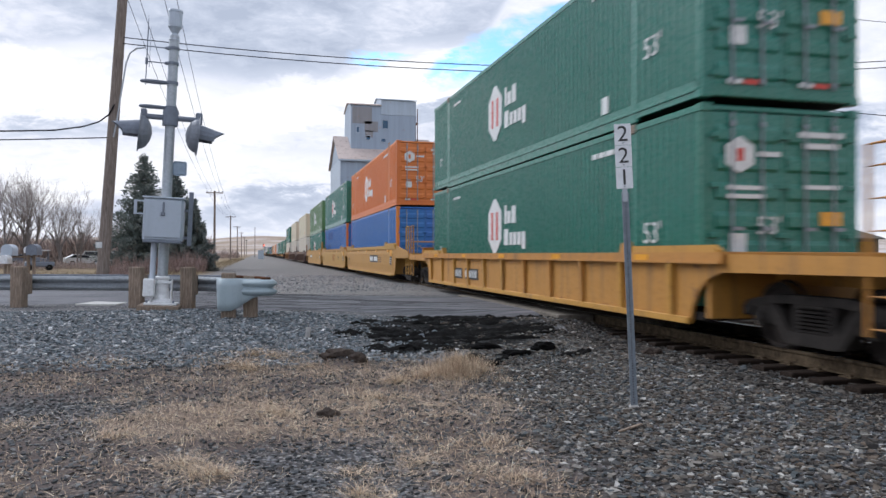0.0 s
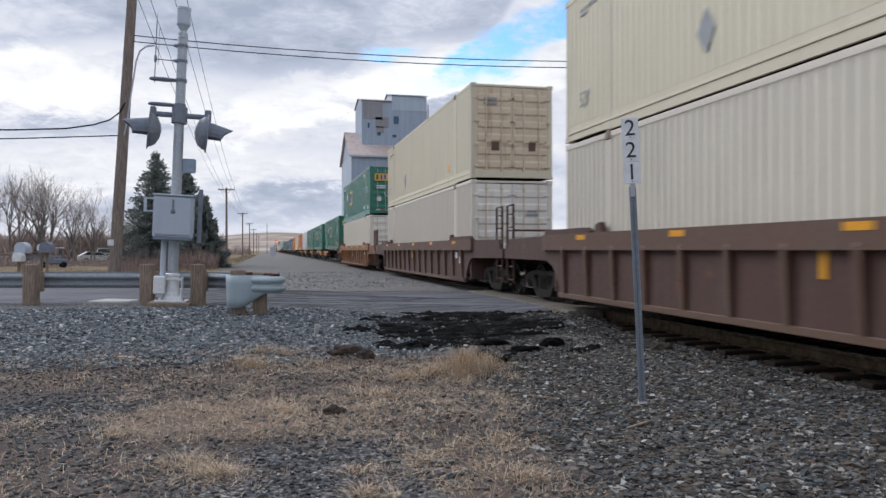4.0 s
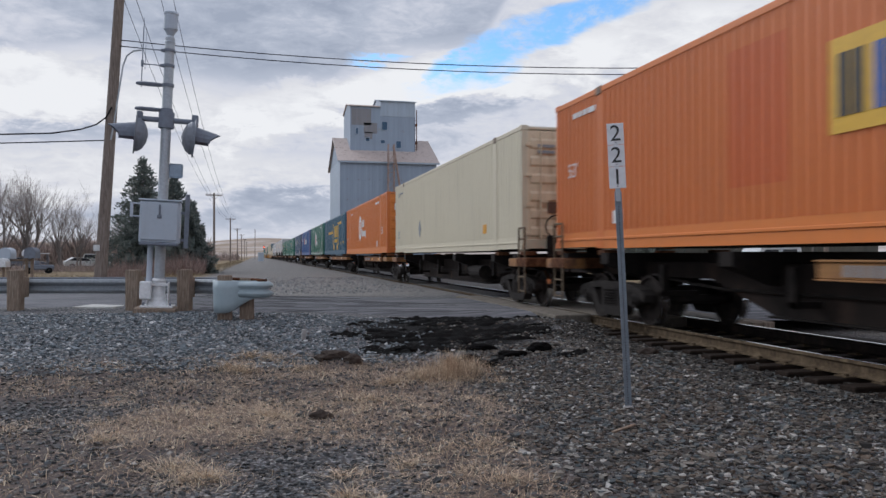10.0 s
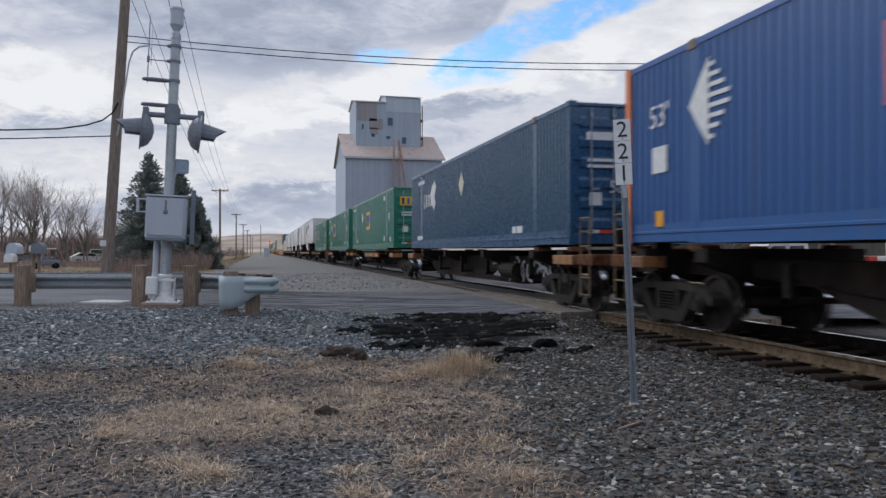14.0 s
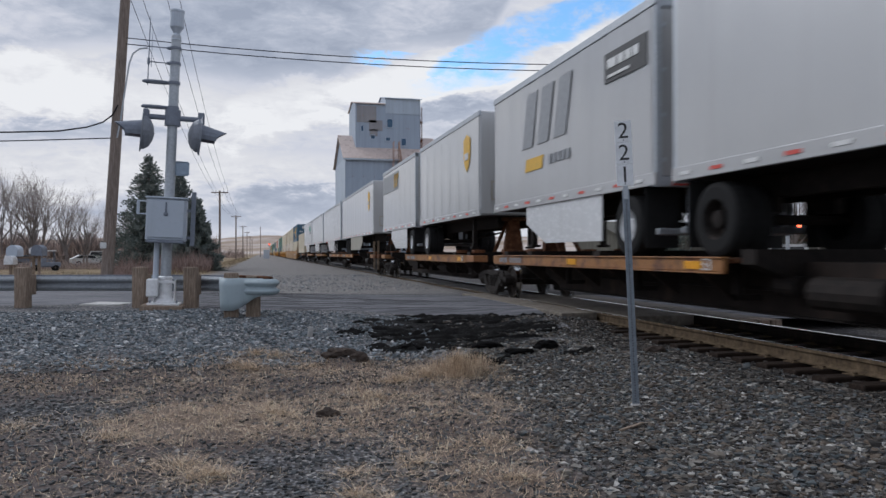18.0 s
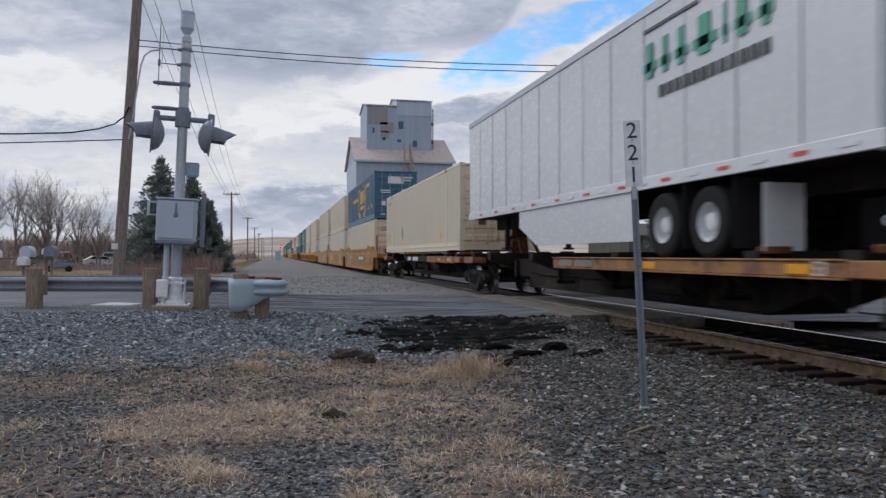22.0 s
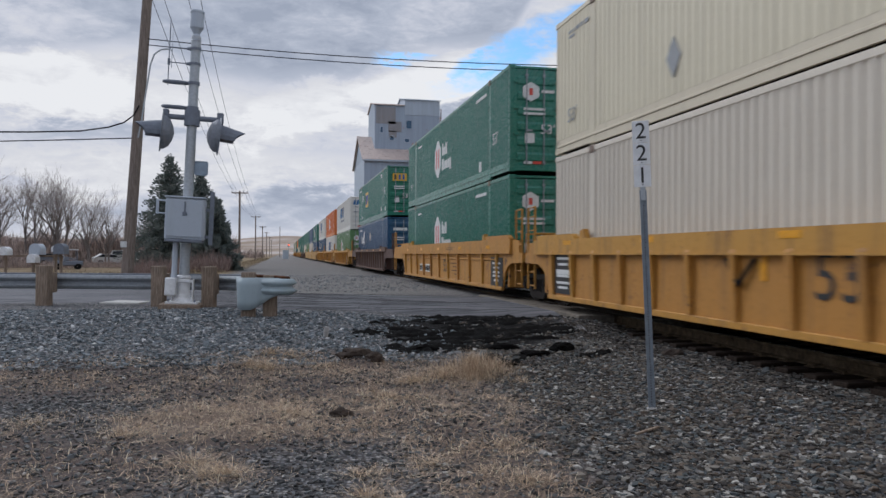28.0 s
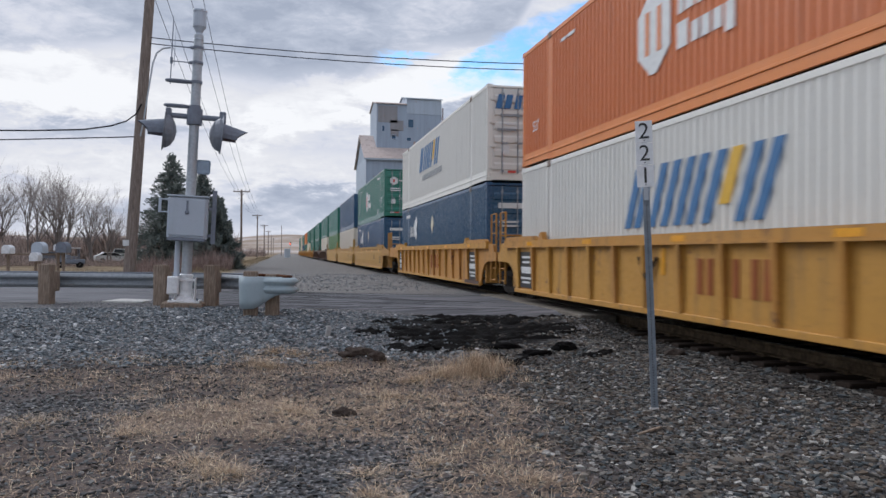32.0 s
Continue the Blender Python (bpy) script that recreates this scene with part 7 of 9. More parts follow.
# black churned mud beside the crossing
MUD = grainy("black_wet_mud", [(0.3, (0.00154, 0.00146, 0.00139)), (0.6, (0.00385, 0.00347, 0.00328)), (0.85, (0.0135, 0.012, 0.0108))], 9.0, 0.97, 0.9, 0.03)


def mud_patch():
    nx, ny = 100, 130
    x0, x1, y0, y1 = 1.0, 5.6, 9.0, 15.3

    def mask(x, y):
        best = -2.0
        for cx, cy, rx, ry in ((3.9, 14.2, 2.1, 0.9), (3.2, 12.6, 1.3, 1.25), (1.9, 12.9, 0.9, 0.5), (4.4, 12.7, 0.9, 0.6), (3.2, 10.5, 0.55, 0.25), (2.85, 9.65, 0.6, 0.4), (2.5, 11.5, 1.2, 0.55), (4.5, 10.3, 0.35, 0.22)):
            best = max(best, 0.75 - ((x - cx) / rx) ** 2 - ((y - cy) / ry) ** 2)
        return best + 0.9 * noise.noise((x * 1.3, y * 1.7, 3.3)) + 1.0 * noise.noise((x * 3.6, y * 4.6, 1.3))
    vs = []
    for j in range(ny):
        for i in range(nx):
            x, y = x0 + (x1 - x0) * i / (nx - 1), y0 + (y1 - y0) * j / (ny - 1)
            m = mask(x, y)
            vs.append((x, y, ground_z(x, y) - 0.03 + 0.042 * smooth(m, -0.1, 0.35) + smooth(m, 0.0, 0.5) * (0.06 * noise.noise((x * 3.7, y * 5, 8)) + 0.05 * abs(noise.noise((x * 11, y * 13, 2))) + 0.02 * noise.noise((x * 25, y * 25, 2)))))
    fs = [(j * nx + i, j * nx + i + 1, (j + 1) * nx + i + 1, (j + 1) * nx + i) for j in range(ny - 1) for i in range(nx - 1) if mask(x0 + (x1 - x0) * (i + 0.5) / (nx - 1), y0 + (y1 - y0) * (j + 0.5) / (ny - 1)) > -0.02]
    me = bpy.data.meshes.new("mud_patch")
    me.from_pydata(vs, [], fs)
    me.polygons.foreach_set("use_smooth", [True] * len(fs))
    tagged(put("mud_patch", me, MUD), "patch of churned black wet mud by the crossing", "mud", kind="structure")


mud_patch()

# clods, stub and small things on the verge
CLOD = grainy("dark_earth", [(0.3, (0.027, 0.021, 0.018)), (0.6, (0.075, 0.0585, 0.048)), (0.8, (0.165, 0.132, 0.108))], 12.0, 0.95, 0.8, 0.02)


def lump(name, x, y, rx, ry, rz, mat, label, category, seed=0, n=3, lift=0.2):
    bm = bmesh.new()
    bmesh.ops.create_icosphere(bm, subdivisions=n, radius=1.0)
    for v in bm.verts:
        p = v.co.copy()
        k = 1 + 0.35 * noise.noise(p * 1.6 + Vector((seed, 0, 0))) + 0.14 * noise.noise(p * 5 + Vector((0, seed, 0)))
        v.co = Vector((p.x * rx, p.y * ry, p.z * rz)) * k
    me = bpy.data.meshes.new(name)
    bm.to_mesh(me)
    bm.free()
    return tagged(put(name, me, mat, loc=(x, y, ground_z(x, y) + rz * lift)), label, category)


lump("earth_clod", 0.60, 7.30, 0.12, 0.07, 0.06, CLOD, "dark brown clod of earth on the straw", "clod", 1)
lump("earth_clod", 1.05, 10.55, 0.24, 0.14, 0.09, CLOD, "torn-up clod of earth and roots", "clod", 2)
lump("earth_clod", 1.28, 10.35, 0.14, 0.10, 0.08, CLOD, "torn-up clod of earth and roots", "clod", 3)
lump("mud_lump", 3.05, 10.25, 0.30, 0.12, 0.07, MUD, "lump of black mud by the pit", "mud", 4)
lump("mud_lump", 2.75, 10.35, 0.22, 0.14, 0.09, MUD, "lump of black mud by the pit", "mud", 14)
lump("mud_lump", 2.2, 11.4, 0.2, 0.12, 0.08, MUD, "lump of black mud by the pit", "mud", 15)
lump("mud_lump", 3.4, 11.2, 0.24, 0.12, 0.09, MUD, "lump of black mud by the pit", "mud", 16)
lump("mud_lump", 4.25, 10.9, 0.20, 0.12, 0.10, MUD, "lump of dark mud on the gravel", "mud", 5)
lump("mud_lump", 5.45, 9.75, 0.18, 0.10, 0.08, CLOD, "lump of dark mud on the gravel", "mud", 6)
lump("mud_lump", 3.7, 10.6, 0.26, 0.10, 0.07, MUD, "lump of dark mud on the gravel", "mud", 9)
tagged(put("marker_stub", Geo().box(-0.04, 0.04, -0.03, 0.03, 0, 0.19, 0.012), CONCRETE, loc=(0.75, 12.6, ground_z(0.75, 12.6) - 0.02), rot=(0, 8, 5)), "short pale concrete marker stub in the gravel", "marker")
tagged(put("wood_scrap", Geo().box(-0.16, 0.16, -0.015, 0.015, 0, 0.018, 0.004), TIMBER, loc=(3.2, 6.15, ground_z(3.2, 6.15) + 0.02), rot=(0, -4, 25)), "splinter of bleached wood on the gravel", "wood scrap")


# ---------------------------------------------------------------- number sign
POST_STEEL = grainy("dark_galvanized_post", [(0.3, (0.16, 0.185, 0.21)), (0.7, (0.27, 0.30, 0.335))], 18.0, 0.5, 0.1, 0.004, metal=0.3)


def number_sign():
    x, y = 3.65, 6.92
    z = ground_z(x, y)
    s = empty("number_sign", "white number plates 2 2 1 on a perforated steel post", "sign", loc=(x, y, z))
    lean = Matrix.Rotation(radians(-2.4), 3, "Y")
    u = [(-0.034, -0.02), (-0.022, -0.02), (-0.022, 0.0), (0.022, 0.0), (0.022, -0.02), (0.034, -0.02), (0.034, 0.008), (-0.034, 0.008)]
    g = Geo().add([(x_, y_, z_) for z_ in (-0.05, 2.2) for x_, y_ in u], [(k, (k + 1) % 8, 8 + (k + 1) % 8, 8 + k) for k in range(8)] + [(8, 9, 10, 15), (10, 11, 14, 15), (11, 12, 13, 14)])
    post = put("post", g, POST_STEEL, s)
    holes = Geo()
    for i in range(76):
        holes.cyl((0, -0.002, 0.06 + i * 0.0265), (0, 0.0, 0.06 + i * 0.0265), 0.006, n=8)
    tagged(put("post_holes", holes, MARK_BLACK, post), kind="stuff")
    for k, txt in enumerate(("2", "2", "1")):
        zz = 2.785 - k * 0.222
        p = put("number_plate", shared("number_plate", lambda: Geo().box(-0.083, 0.083, -0.004, 0, -0.109, 0.109, 0.0015)), SIGN_WHITE, s, "white plate with a black figure", (-0.0, -0.022, zz))
        put("figure", lettering(txt, 0.165), MARK_BLACK, p, loc=(0, -0.006, 0))
        put("bolt", shared("plate_bolt", lambda: Geo().cyl((0, -0.009, 0), (0, -0.003, 0), 0.008, n=8)), MARK_GREY, p, loc=(0, 0, -0.088))
    put("plate_strap", Geo().box(-0.025, 0.025, -0.018, 0.0, 2.1, 2.89), STEEL, s)
    put("footing", Geo().box(-0.05, 0.05, -0.05, 0.05, -0.03, 0.035, 0.012), CONCRETE, s)
    s.rotation_euler = (radians(-0.3), radians(-2.5), radians(-24))


number_sign()


# ---------------------------------------------------------------- crossing signal
CASE = paint("signal_silver_paint", (0.43, 0.475, 0.535), 0.45, 0.15)
DARK_METAL = plain("dark_cast_metal", (0.20, 0.22, 0.26), 0.6)
WHITE_CASE = plain("white_enamel", (0.759, 0.759, 0.759), 0.4)


CASE_GREY = plain("dull_grey_casting", (0.21, 0.225, 0.255), 0.55)
PLATE_BLUE = plain("blue_grey_plate", (0.27, 0.335, 0.41), 0.45)


def glow(name, col, power):
    m, t, b = material(name)
    b.inputs["Base Color"].default_value = (*col, 1)
    b.inputs["Emission Color"].default_value = (*col, 1)
    b.inputs["Emission Strength"].default_value = power
    return m


RED_GLOW = glow("lit_red_lamp", (1.0, 0.12, 0.05), 3.0)


def crossing_signal():
    s = empty("crossing_signal", "silver crossing signal mast with two hooded lamps and a relay case", "railway signal", loc=(-2.13, 17.8, -0.06))
    z0 = 0.06
    put("mast", Geo().cyl((0, 0, 0.5), (0, 0, 6.05), 0.112, 0.105, n=18), STEEL, s)
    put("top_cup", Geo().lathe([(0.0, 6.62), (0.155, 6.62), (0.16, 6.58), (0.15, 6.56), (0.15, 6.24), (0.12, 6.2), (0.07, 6.1), (0.10, 5.98), (0.12, 5.95)], n=18), CASE, s, "grey cup-shaped bell housing")
    for z in (5.76, 5.42):
        b = put("bracket", Geo().tube([(0, 0, z), (-0.56, 0, z)], 0.012).cyl((-0.18, 0, z), (-0.09, 0, z), 0.03, 0.05, n=10).lathe([(0.118, z - 0.03), (0.125, z - 0.03), (0.125, z + 0.03), (0.118, z + 0.03)], n=16), DARK_METAL, s, "thin antenna bracket")
    put("antenna", Geo().cyl((-0.56, 0, 4.9), (-0.56, 0, 6.2), 0.012, n=6).cyl((-0.56, 0, 6.2), (-0.56, 0, 6.45), 0.012, 0.003, n=6).cyl((-0.5, 0, 5.3), (-0.5, 0, 6.2), 0.008, 0.003, n=6).cyl((-0.56, 0, 5.36), (-0.56, 0, 5.5), 0.03, n=8), DARK_METAL, s, "slender rod antenna")
    for z in (4.98, 4.42):
        g = Geo()
        pts = [(-0.38 + 0.27 * math.cos(a), 0.09 * math.sin(a), z) for a in [radians(20 * i) for i in range(19)]]
        g.tube(pts, 0.032, 6).lathe([(0.118, z - 0.035), (0.13, z - 0.035), (0.13, z + 0.035), (0.118, z + 0.035)], n=16)
        put("crossbuck_clamp", g, DARK_METAL, s, "dark oval clamp")
    put("cross_arm", Geo().cyl((-0.55, 0, 4.2), (0.62, 0, 4.2), 0.06, n=12).cyl((0, 0, 4.02), (0, 0, 4.38), 0.17, n=16).box(-0.62, -0.5, -0.08, 0.08, 4.1, 4.36, 0.02).box(0.54, 0.68, -0.08, 0.08, 4.1, 4.36, 0.02), DARK_METAL, s)
    for side in (-1, 1):
        x = side * 0.62 - 0.02
        disc = put("lamp_background", Geo().lathe([(0, 0.02), (0.40, 0.02), (0.44, 0.0), (0.44, -0.012), (0.40, 0.0), (0, 0.0)], "X", (0, 0, 0), 28), CASE_GREY, s, "grey round background disc", (x, 0, 3.84), (0, 0, 0 if side < 0 else 180))
        disc.rotation_euler = (0, radians(-side * 3), radians((8 if side < 0 else 188)))
        put("lamp_housing", Geo().lathe([(0.38, 0.02), (0.37, 0.08), (0.30, 0.17), (0.16, 0.24), (0.0, 0.27)], "X", (0, 0, 0), 20), CASE_GREY, disc, "rounded lamp housing")
        hood = Geo()
        n = 11
        vs = []
        for k in range(n):
            a = radians(-20 + 220 * k / (n - 1))
            for d, r, dz in ((-0.01, 0.27, 0.0), (-0.34 - 0.24 * max(0, math.sin(a)), 0.235 - 0.07 * max(0, math.sin(a)), -0.02)):
                vs.append((d, r * math.cos(a), r * math.sin(a) + dz))
        hood.add(vs, [(2 * k, 2 * k + 1, 2 * k + 3, 2 * k + 2) for k in range(n - 1)])
        put("hood", hood, DARK_METAL, disc, "long dark hood")
        put("lens", Geo().lathe([(0.0, -0.02), (0.2, -0.012), (0.22, 0.0)], "X", n=18), MARK_RED, disc, "unlit red lens")
    put("name_plate", Geo().box(0.10, 0.40, -0.02, 0.0, 2.92, 3.24, 0.03), PLATE_BLUE, s, "small blank grey-blue plate")
    case = put("relay_case", Geo().box(-0.42, 0.42, -0.42, -0.02, 1.42, 2.38, 0.05), CASE, s, "weathered grey relay case")
    put("door", Geo().box(-0.385, 0.385, -0.45, -0.415, 1.50, 2.34, 0.02), CASE, case, "flat case door")
    put("latch", Geo().box(-0.02, 0.02, -0.475, -0.44, 2.05, 2.28, 0.008).box(-0.045, 0.045, -0.485, -0.45, 1.98, 2.06, 0.015), DARK_METAL, case, "latch with padlock")
    put("drip_edge", Geo().box(-0.40, 0.40, -0.46, -0.03, 1.39, 1.45, 0.015), DARK_METAL, case)
    put("hood_strip", Geo().box(-0.44, 0.44, -0.46, -0.02, 2.36, 2.40, 0.012), CASE, case)
    put("side_board", Geo().box(0.50, 0.60, -0.25, -0.22, 1.35, 2.55, 0.008).box(0.42, 0.52, -0.24, -0.21, 1.5, 1.56).box(0.42, 0.52, -0.24, -0.21, 2.1, 2.16), DARK_METAL, s, "narrow upright board")
    put("side_bracket", Geo().tube([(-0.42, -0.2, 2.3), (-0.62, -0.2, 2.3), (-0.62, -0.2, 2.02), (-0.42, -0.2, 2.02)], 0.022).box(-0.64, -0.58, -0.22, -0.18, 2.0, 2.32), CASE, s, "open side bracket")
    put("conduit", Geo().tube([(-0.2, -0.1, 1.42), (-0.2, -0.1, 0.45)], 0.06, 10), CASE, s)
    base = put("flared_base", Geo().lathe([(0.25, 0.06), (0.24, 0.10), (0.17, 0.16), (0.145, 0.24), (0.14, 0.58), (0.155, 0.60), (0.155, 0.64), (0.12, 0.66)], n=20), WHITE_CASE, s, "white flared mast base")
    for x in (-0.21, 0.21):
        put("rib_plate", Geo().prism([(-0.2, 0.07), (0.16, 0.07), (0.12, 0.58), (-0.12, 0.58)], "X", x - 0.01, x + 0.01), WHITE_CASE, base)
    put("cross_bar", Geo().box(-0.22, 0.22, -0.16, -0.14, 0.5, 0.56, 0.005), WHITE_CASE, base)
    jb = put("junction_box", Geo().box(-0.36, -0.12, -0.32, -0.16, 0.2, 0.6, 0.02), WHITE_CASE, s, "white junction box")
    put("lid", Geo().box(-0.345, -0.135, -0.338, -0.318, 0.22, 0.58, 0.008), WHITE_CASE, jb)
    put("foundation", Geo().box(-0.46, 0.42, -0.42, 0.42, -0.25, 0.02, 0.02), TIMBER, s, "brown timber footing")
    put("base_flange", Geo().box(-0.34, 0.34, -0.3, 0.3, 0.02, 0.07, 0.012), WHITE_CASE, s)
    for x in (-0.28, 0.28):
        put("anchor_bolt", Geo().cyl((x, -0.24, 0.07), (x, -0.24, 0.13), 0.025, n=6), DARK_METAL, s)
    s.rotation_euler = (0, radians(2.4), 0)


crossing_signal()

# ---------------------------------------------------------------- guard rail
W_PROF = [(0.0, -0.155), (0.05, -0.13), (0.085, -0.09), (0.085, -0.06), (0.02, -0.02), (0.0, 0.0), (0.02, 0.02), (0.085, 0.06), (0.085, 0.09), (0.05, 0.13), (0.0, 0.155)]


def beam_along(path, z, mat, name, parent, label, flip=1, tall=1.0, thick=0.012):
    """A W-beam sheet with thickness along a path in plan."""
    vs, fs, k = [], [], len(W_PROF)
    n = len(path)
    for layer in (0.0, thick):
        for i, p in enumerate(path):
            a, b = Vector(path[max(i - 1, 0)]), Vector(path[min(i + 1, n - 1)])
            d = (b - a).normalized()
            nrm = Vector((d.y, -d.x)) * flip
            zz = z[i] if isinstance(z, list) else z
            for o, h in W_PROF:
                q = Vector(p) + nrm * (o - layer)
                vs.append((q.x, q.y, zz + h * tall))
    m = n * k
    for L in (0, m):
        fs += [(L + i * k + j, L + (i + 1) * k + j, L + (i + 1) * k + j + 1, L + i * k + j + 1) for i in range(n - 1) for j in range(k - 1)]
    for j in (0, k - 1):
        fs += [(i * k + j, (i + 1) * k + j, m + (i + 1) * k + j, m + i * k + j) for i in range(n - 1)]
    return put(name, Geo().add(vs, fs), mat, parent, label)


def guard_rail():
    g = empty("guard_rail", "galvanized W-beam guard rail on thick weathered timber posts", "guard rail", loc=(-5, 19, 0))
    off = Vector((5, -19, 0))
    pts = [(-17.0, 22.2), (-11.8, 20.8), (-8.6, 19.95), (-5.35, 19.08), (-2.72, 18.36), (-1.58, 18.04)]
    post = Geo().box(-0.14, 0.14, -0.13, 0.13, -0.3, 0.79, 0.018).mesh("guard_post")
    for x, y in pts:
        put("post", post, TIMBER, g, "square weathered timber post", (x + 5, y - 19, 0), (0, 0, -15))
    block = Geo().box(-0.1, 0.1, -0.12, 0.12, 0.15, 0.62, 0.012).mesh("spacer_block")
    for x, y in pts[1:]:
        put("spacer_block", block, TIMBER, g, loc=(x + 5 + 0.07, y - 19 + 0.24, 0), rot=(0, 0, -15))
    line = [(x + 5 + 0.12, y - 19 + 0.46) for x, y in pts] + [(4.2, -1.0), (4.7, -1.6)]
    beam_along(line, 0.40, GUARD_STEEL, "rail_beam", g, "dull galvanized W-beam", 1, 1.15)
    top = Geo().tube([(x, y, 0.585) for x, y in line], 0.02)
    put("beam_edge", top, DARK_METAL, g)
    e = empty("guard_rail_end", "pale grey-green bull-nose end of the guard rail", "guard rail", loc=(-0.6, 15.3, 0))
    PALE = paint("pale_green_zinc", (0.33, 0.395, 0.42), 0.45, 0.2)
    # bowl-like plate, its lower edge rising towards the nose
    corners = [(-0.22, 0.45), (-0.24, 0.2), (-0.2, 0.02), (-0.11, -0.11), (0.04, -0.17), (0.2, -0.19), (0.34, -0.24), (0.48, -0.34), (0.6, -0.42)]
    vs, fs = [], []
    for d_ in (0.0, 0.012):
        for i, (x, y) in enumerate(corners):
            f = i / (len(corners) - 1)
            foot = -0.02 + 0.30 * smooth(f, 0.45, 1.0)
            for k in range(5):
                g_ = k / 4
                vs.append((x + 0.06 * (1 - g_) * (0.5 - f) + d_, y + 0.05 * (1 - g_) ** 2 + d_, foot + (0.62 - foot) * g_))
    m = len(corners) * 5
    for L in (0, m):
        fs += [(L + i * 5 + k, L + i * 5 + 5 + k, L + i * 5 + 6 + k, L + i * 5 + 1 + k) for i in range(len(corners) - 1) for k in range(4)]
    fs += [(i * 5 + k, i * 5 + 5 + k, m + i * 5 + 5 + k, m + i * 5 + k) for i in range(len(corners) - 1) for k in (0, 4)]
    plate = put("nose_plate", Geo().add(vs, fs), PALE, e, "smooth bent plate")
    plate.data.polygons.foreach_set("use_smooth", [len(set(p.vertices)) == 4 and max(p.vertices) - min(p.vertices) < m for p in plate.data.polygons])
    nose = beam_along([(0.3, -0.2), (0.42, -0.28), (0.54, -0.38), (0.66, -0.45), (0.76, -0.46), (0.82, -0.41), (0.84, -0.32), (0.80, -0.2), (0.68, 0.02), (0.5, 0.26), (0.3, 0.5)], 0.45, PALE, "nose_beam", e, "bent W-beam nose", 1, 1.0)
    nose.data.polygons.foreach_set("use_smooth", [True] * len(nose.data.polygons))
    for x, y, z0, z1 in ((0.0, 0.15, -0.25, 0.72), (0.42, 0.12, -0.25, 0.66)):
        put("post", Geo().box(x - 0.14, x + 0.14, y - 0.1, y + 0.1, z0, z1, 0.015), TIMBER, e, "timber post inside the nose")
    put("cap_strip", Geo().tube([(0.15, 0.3, 0.64), (0.5, 0.05, 0.63), (0.78, -0.3, 0.62)], 0.03), RUST, e, "rusty edge strip")


guard_rail()
PAD = grainy("bleached_concrete", [(0.3, (0.40, 0.385, 0.36)), (0.7, (0.62, 0.60, 0.57))], 9.0, 0.85, 0.2, 0.006)
tagged(put("concrete_pad", Geo().box(-0.5, 0.5, -1.25, 1.25, -0.2, 0.0, 0.015), PAD, loc=(-3.42, 20.5, -0.10), rot=(0, 0, -16)), "flat pale concrete cover slab beside the road", "slab")


# ---------------------------------------------------------------- poles and wires
POLE_WOOD = grainy("brown_pole_wood", [(0.3, (0.114, 0.0924, 0.0792)), (0.5, (0.216, 0.174, 0.146)), (0.75, (0.348, 0.288, 0.246))], 7.0, 0.85, 0.35, 0.01, stretch=(5, 5, 0.4))
INSULATOR = plain("grey_insulator", (0.22, 0.23, 0.25), 0.35)
WIRE = plain("black_wire", (0.015, 0.015, 0.017), 0.7)


def pole(x, y, h, r, arms, label, lean=(0, 0), n=12, z=None, turn=0):
    z = ground_z(x, y) - 0.4 if z is None else z
    p = empty("utility_pole", label, "utility pole", "poles along the line", loc=(x, y, z), rz=turn)
    top = (lean[0] * h, lean[1] * h, h)
    put("shaft", Geo().cyl((0, 0, 0), top, r, r * 0.72, n=n), POLE_WOOD, p)
    for az, half in arms:
        cx, cy = lean[0] * az, lean[1] * az
        arm = put("cross_arm", Geo().box(cx - half, cx + half, cy - r - 0.12, cy - r, az - 0.06, az + 0.06, 0.01).tube([(cx - half * 0.6, cy - r - 0.06, az), (cx, cy - r, az - half * 0.6)], 0.018).tube([(cx + half * 0.6, cy - r - 0.06, az), (cx, cy - r, az - half * 0.6)], 0.018), POLE_WOOD, p)
        for u in (-0.92, -0.45, 0.45, 0.92):
            put("insulator", shared("insulator", lambda: Geo().lathe([(0.015, -0.02), (0.015, 0.05), (0.05, 0.06), (0.05, 0.1), (0.035, 0.11), (0.045, 0.13), (0.03, 0.17), (0, 0.18)], n=10)), INSULATOR, arm, loc=(cx + u * half, cy - r - 0.06, az + 0.06))
    return p


big = pole(-5.05, 26.8, 13.4, 0.20, [(12.6, 1.1)], "tall leaning brown utility pole behind the guard rail", (0.061, 0), 16)
put("riser", Geo().tube([(1.35, -0.2, 8.52), (1.1, -0.22, 8.47), (0.9, -0.24, 8.3), (0.78, -0.24, 7.95), (0.70, -0.24, 7.4), (0.60, -0.25, 6.7), (0.52, -0.24, 6.1), (0.40, -0.2, 5.5)], 0.026), STEEL, big, "grey riser conduit")
put("tag", Geo().box(-0.12, 0.08, -0.215, -0.2, 1.85, 2.05, 0.01), MARK_WHITE, big, "small white tag")
for y, h in ((92.7, 9.1), (150.0, 9.0), (205.0, 9.0), (262.0, 9.0), (330.0, 9.0), (400.0, 9.0)):
    pole(-4.84, y, h, 0.15, [(h - 0.25, 0.95)], "brown utility pole in the dry grass by the track", n=8)
pole(-0.5, 300.0, 12.0, 0.15, [], "bare thin pole far along the track", n=8)
pole(26.0, 30.0, 13.2, 0.12, [(12.6, 1.35), (11.9, 1.35)], "brown utility pole with double cross arms beyond the track", n=12, turn=-62)


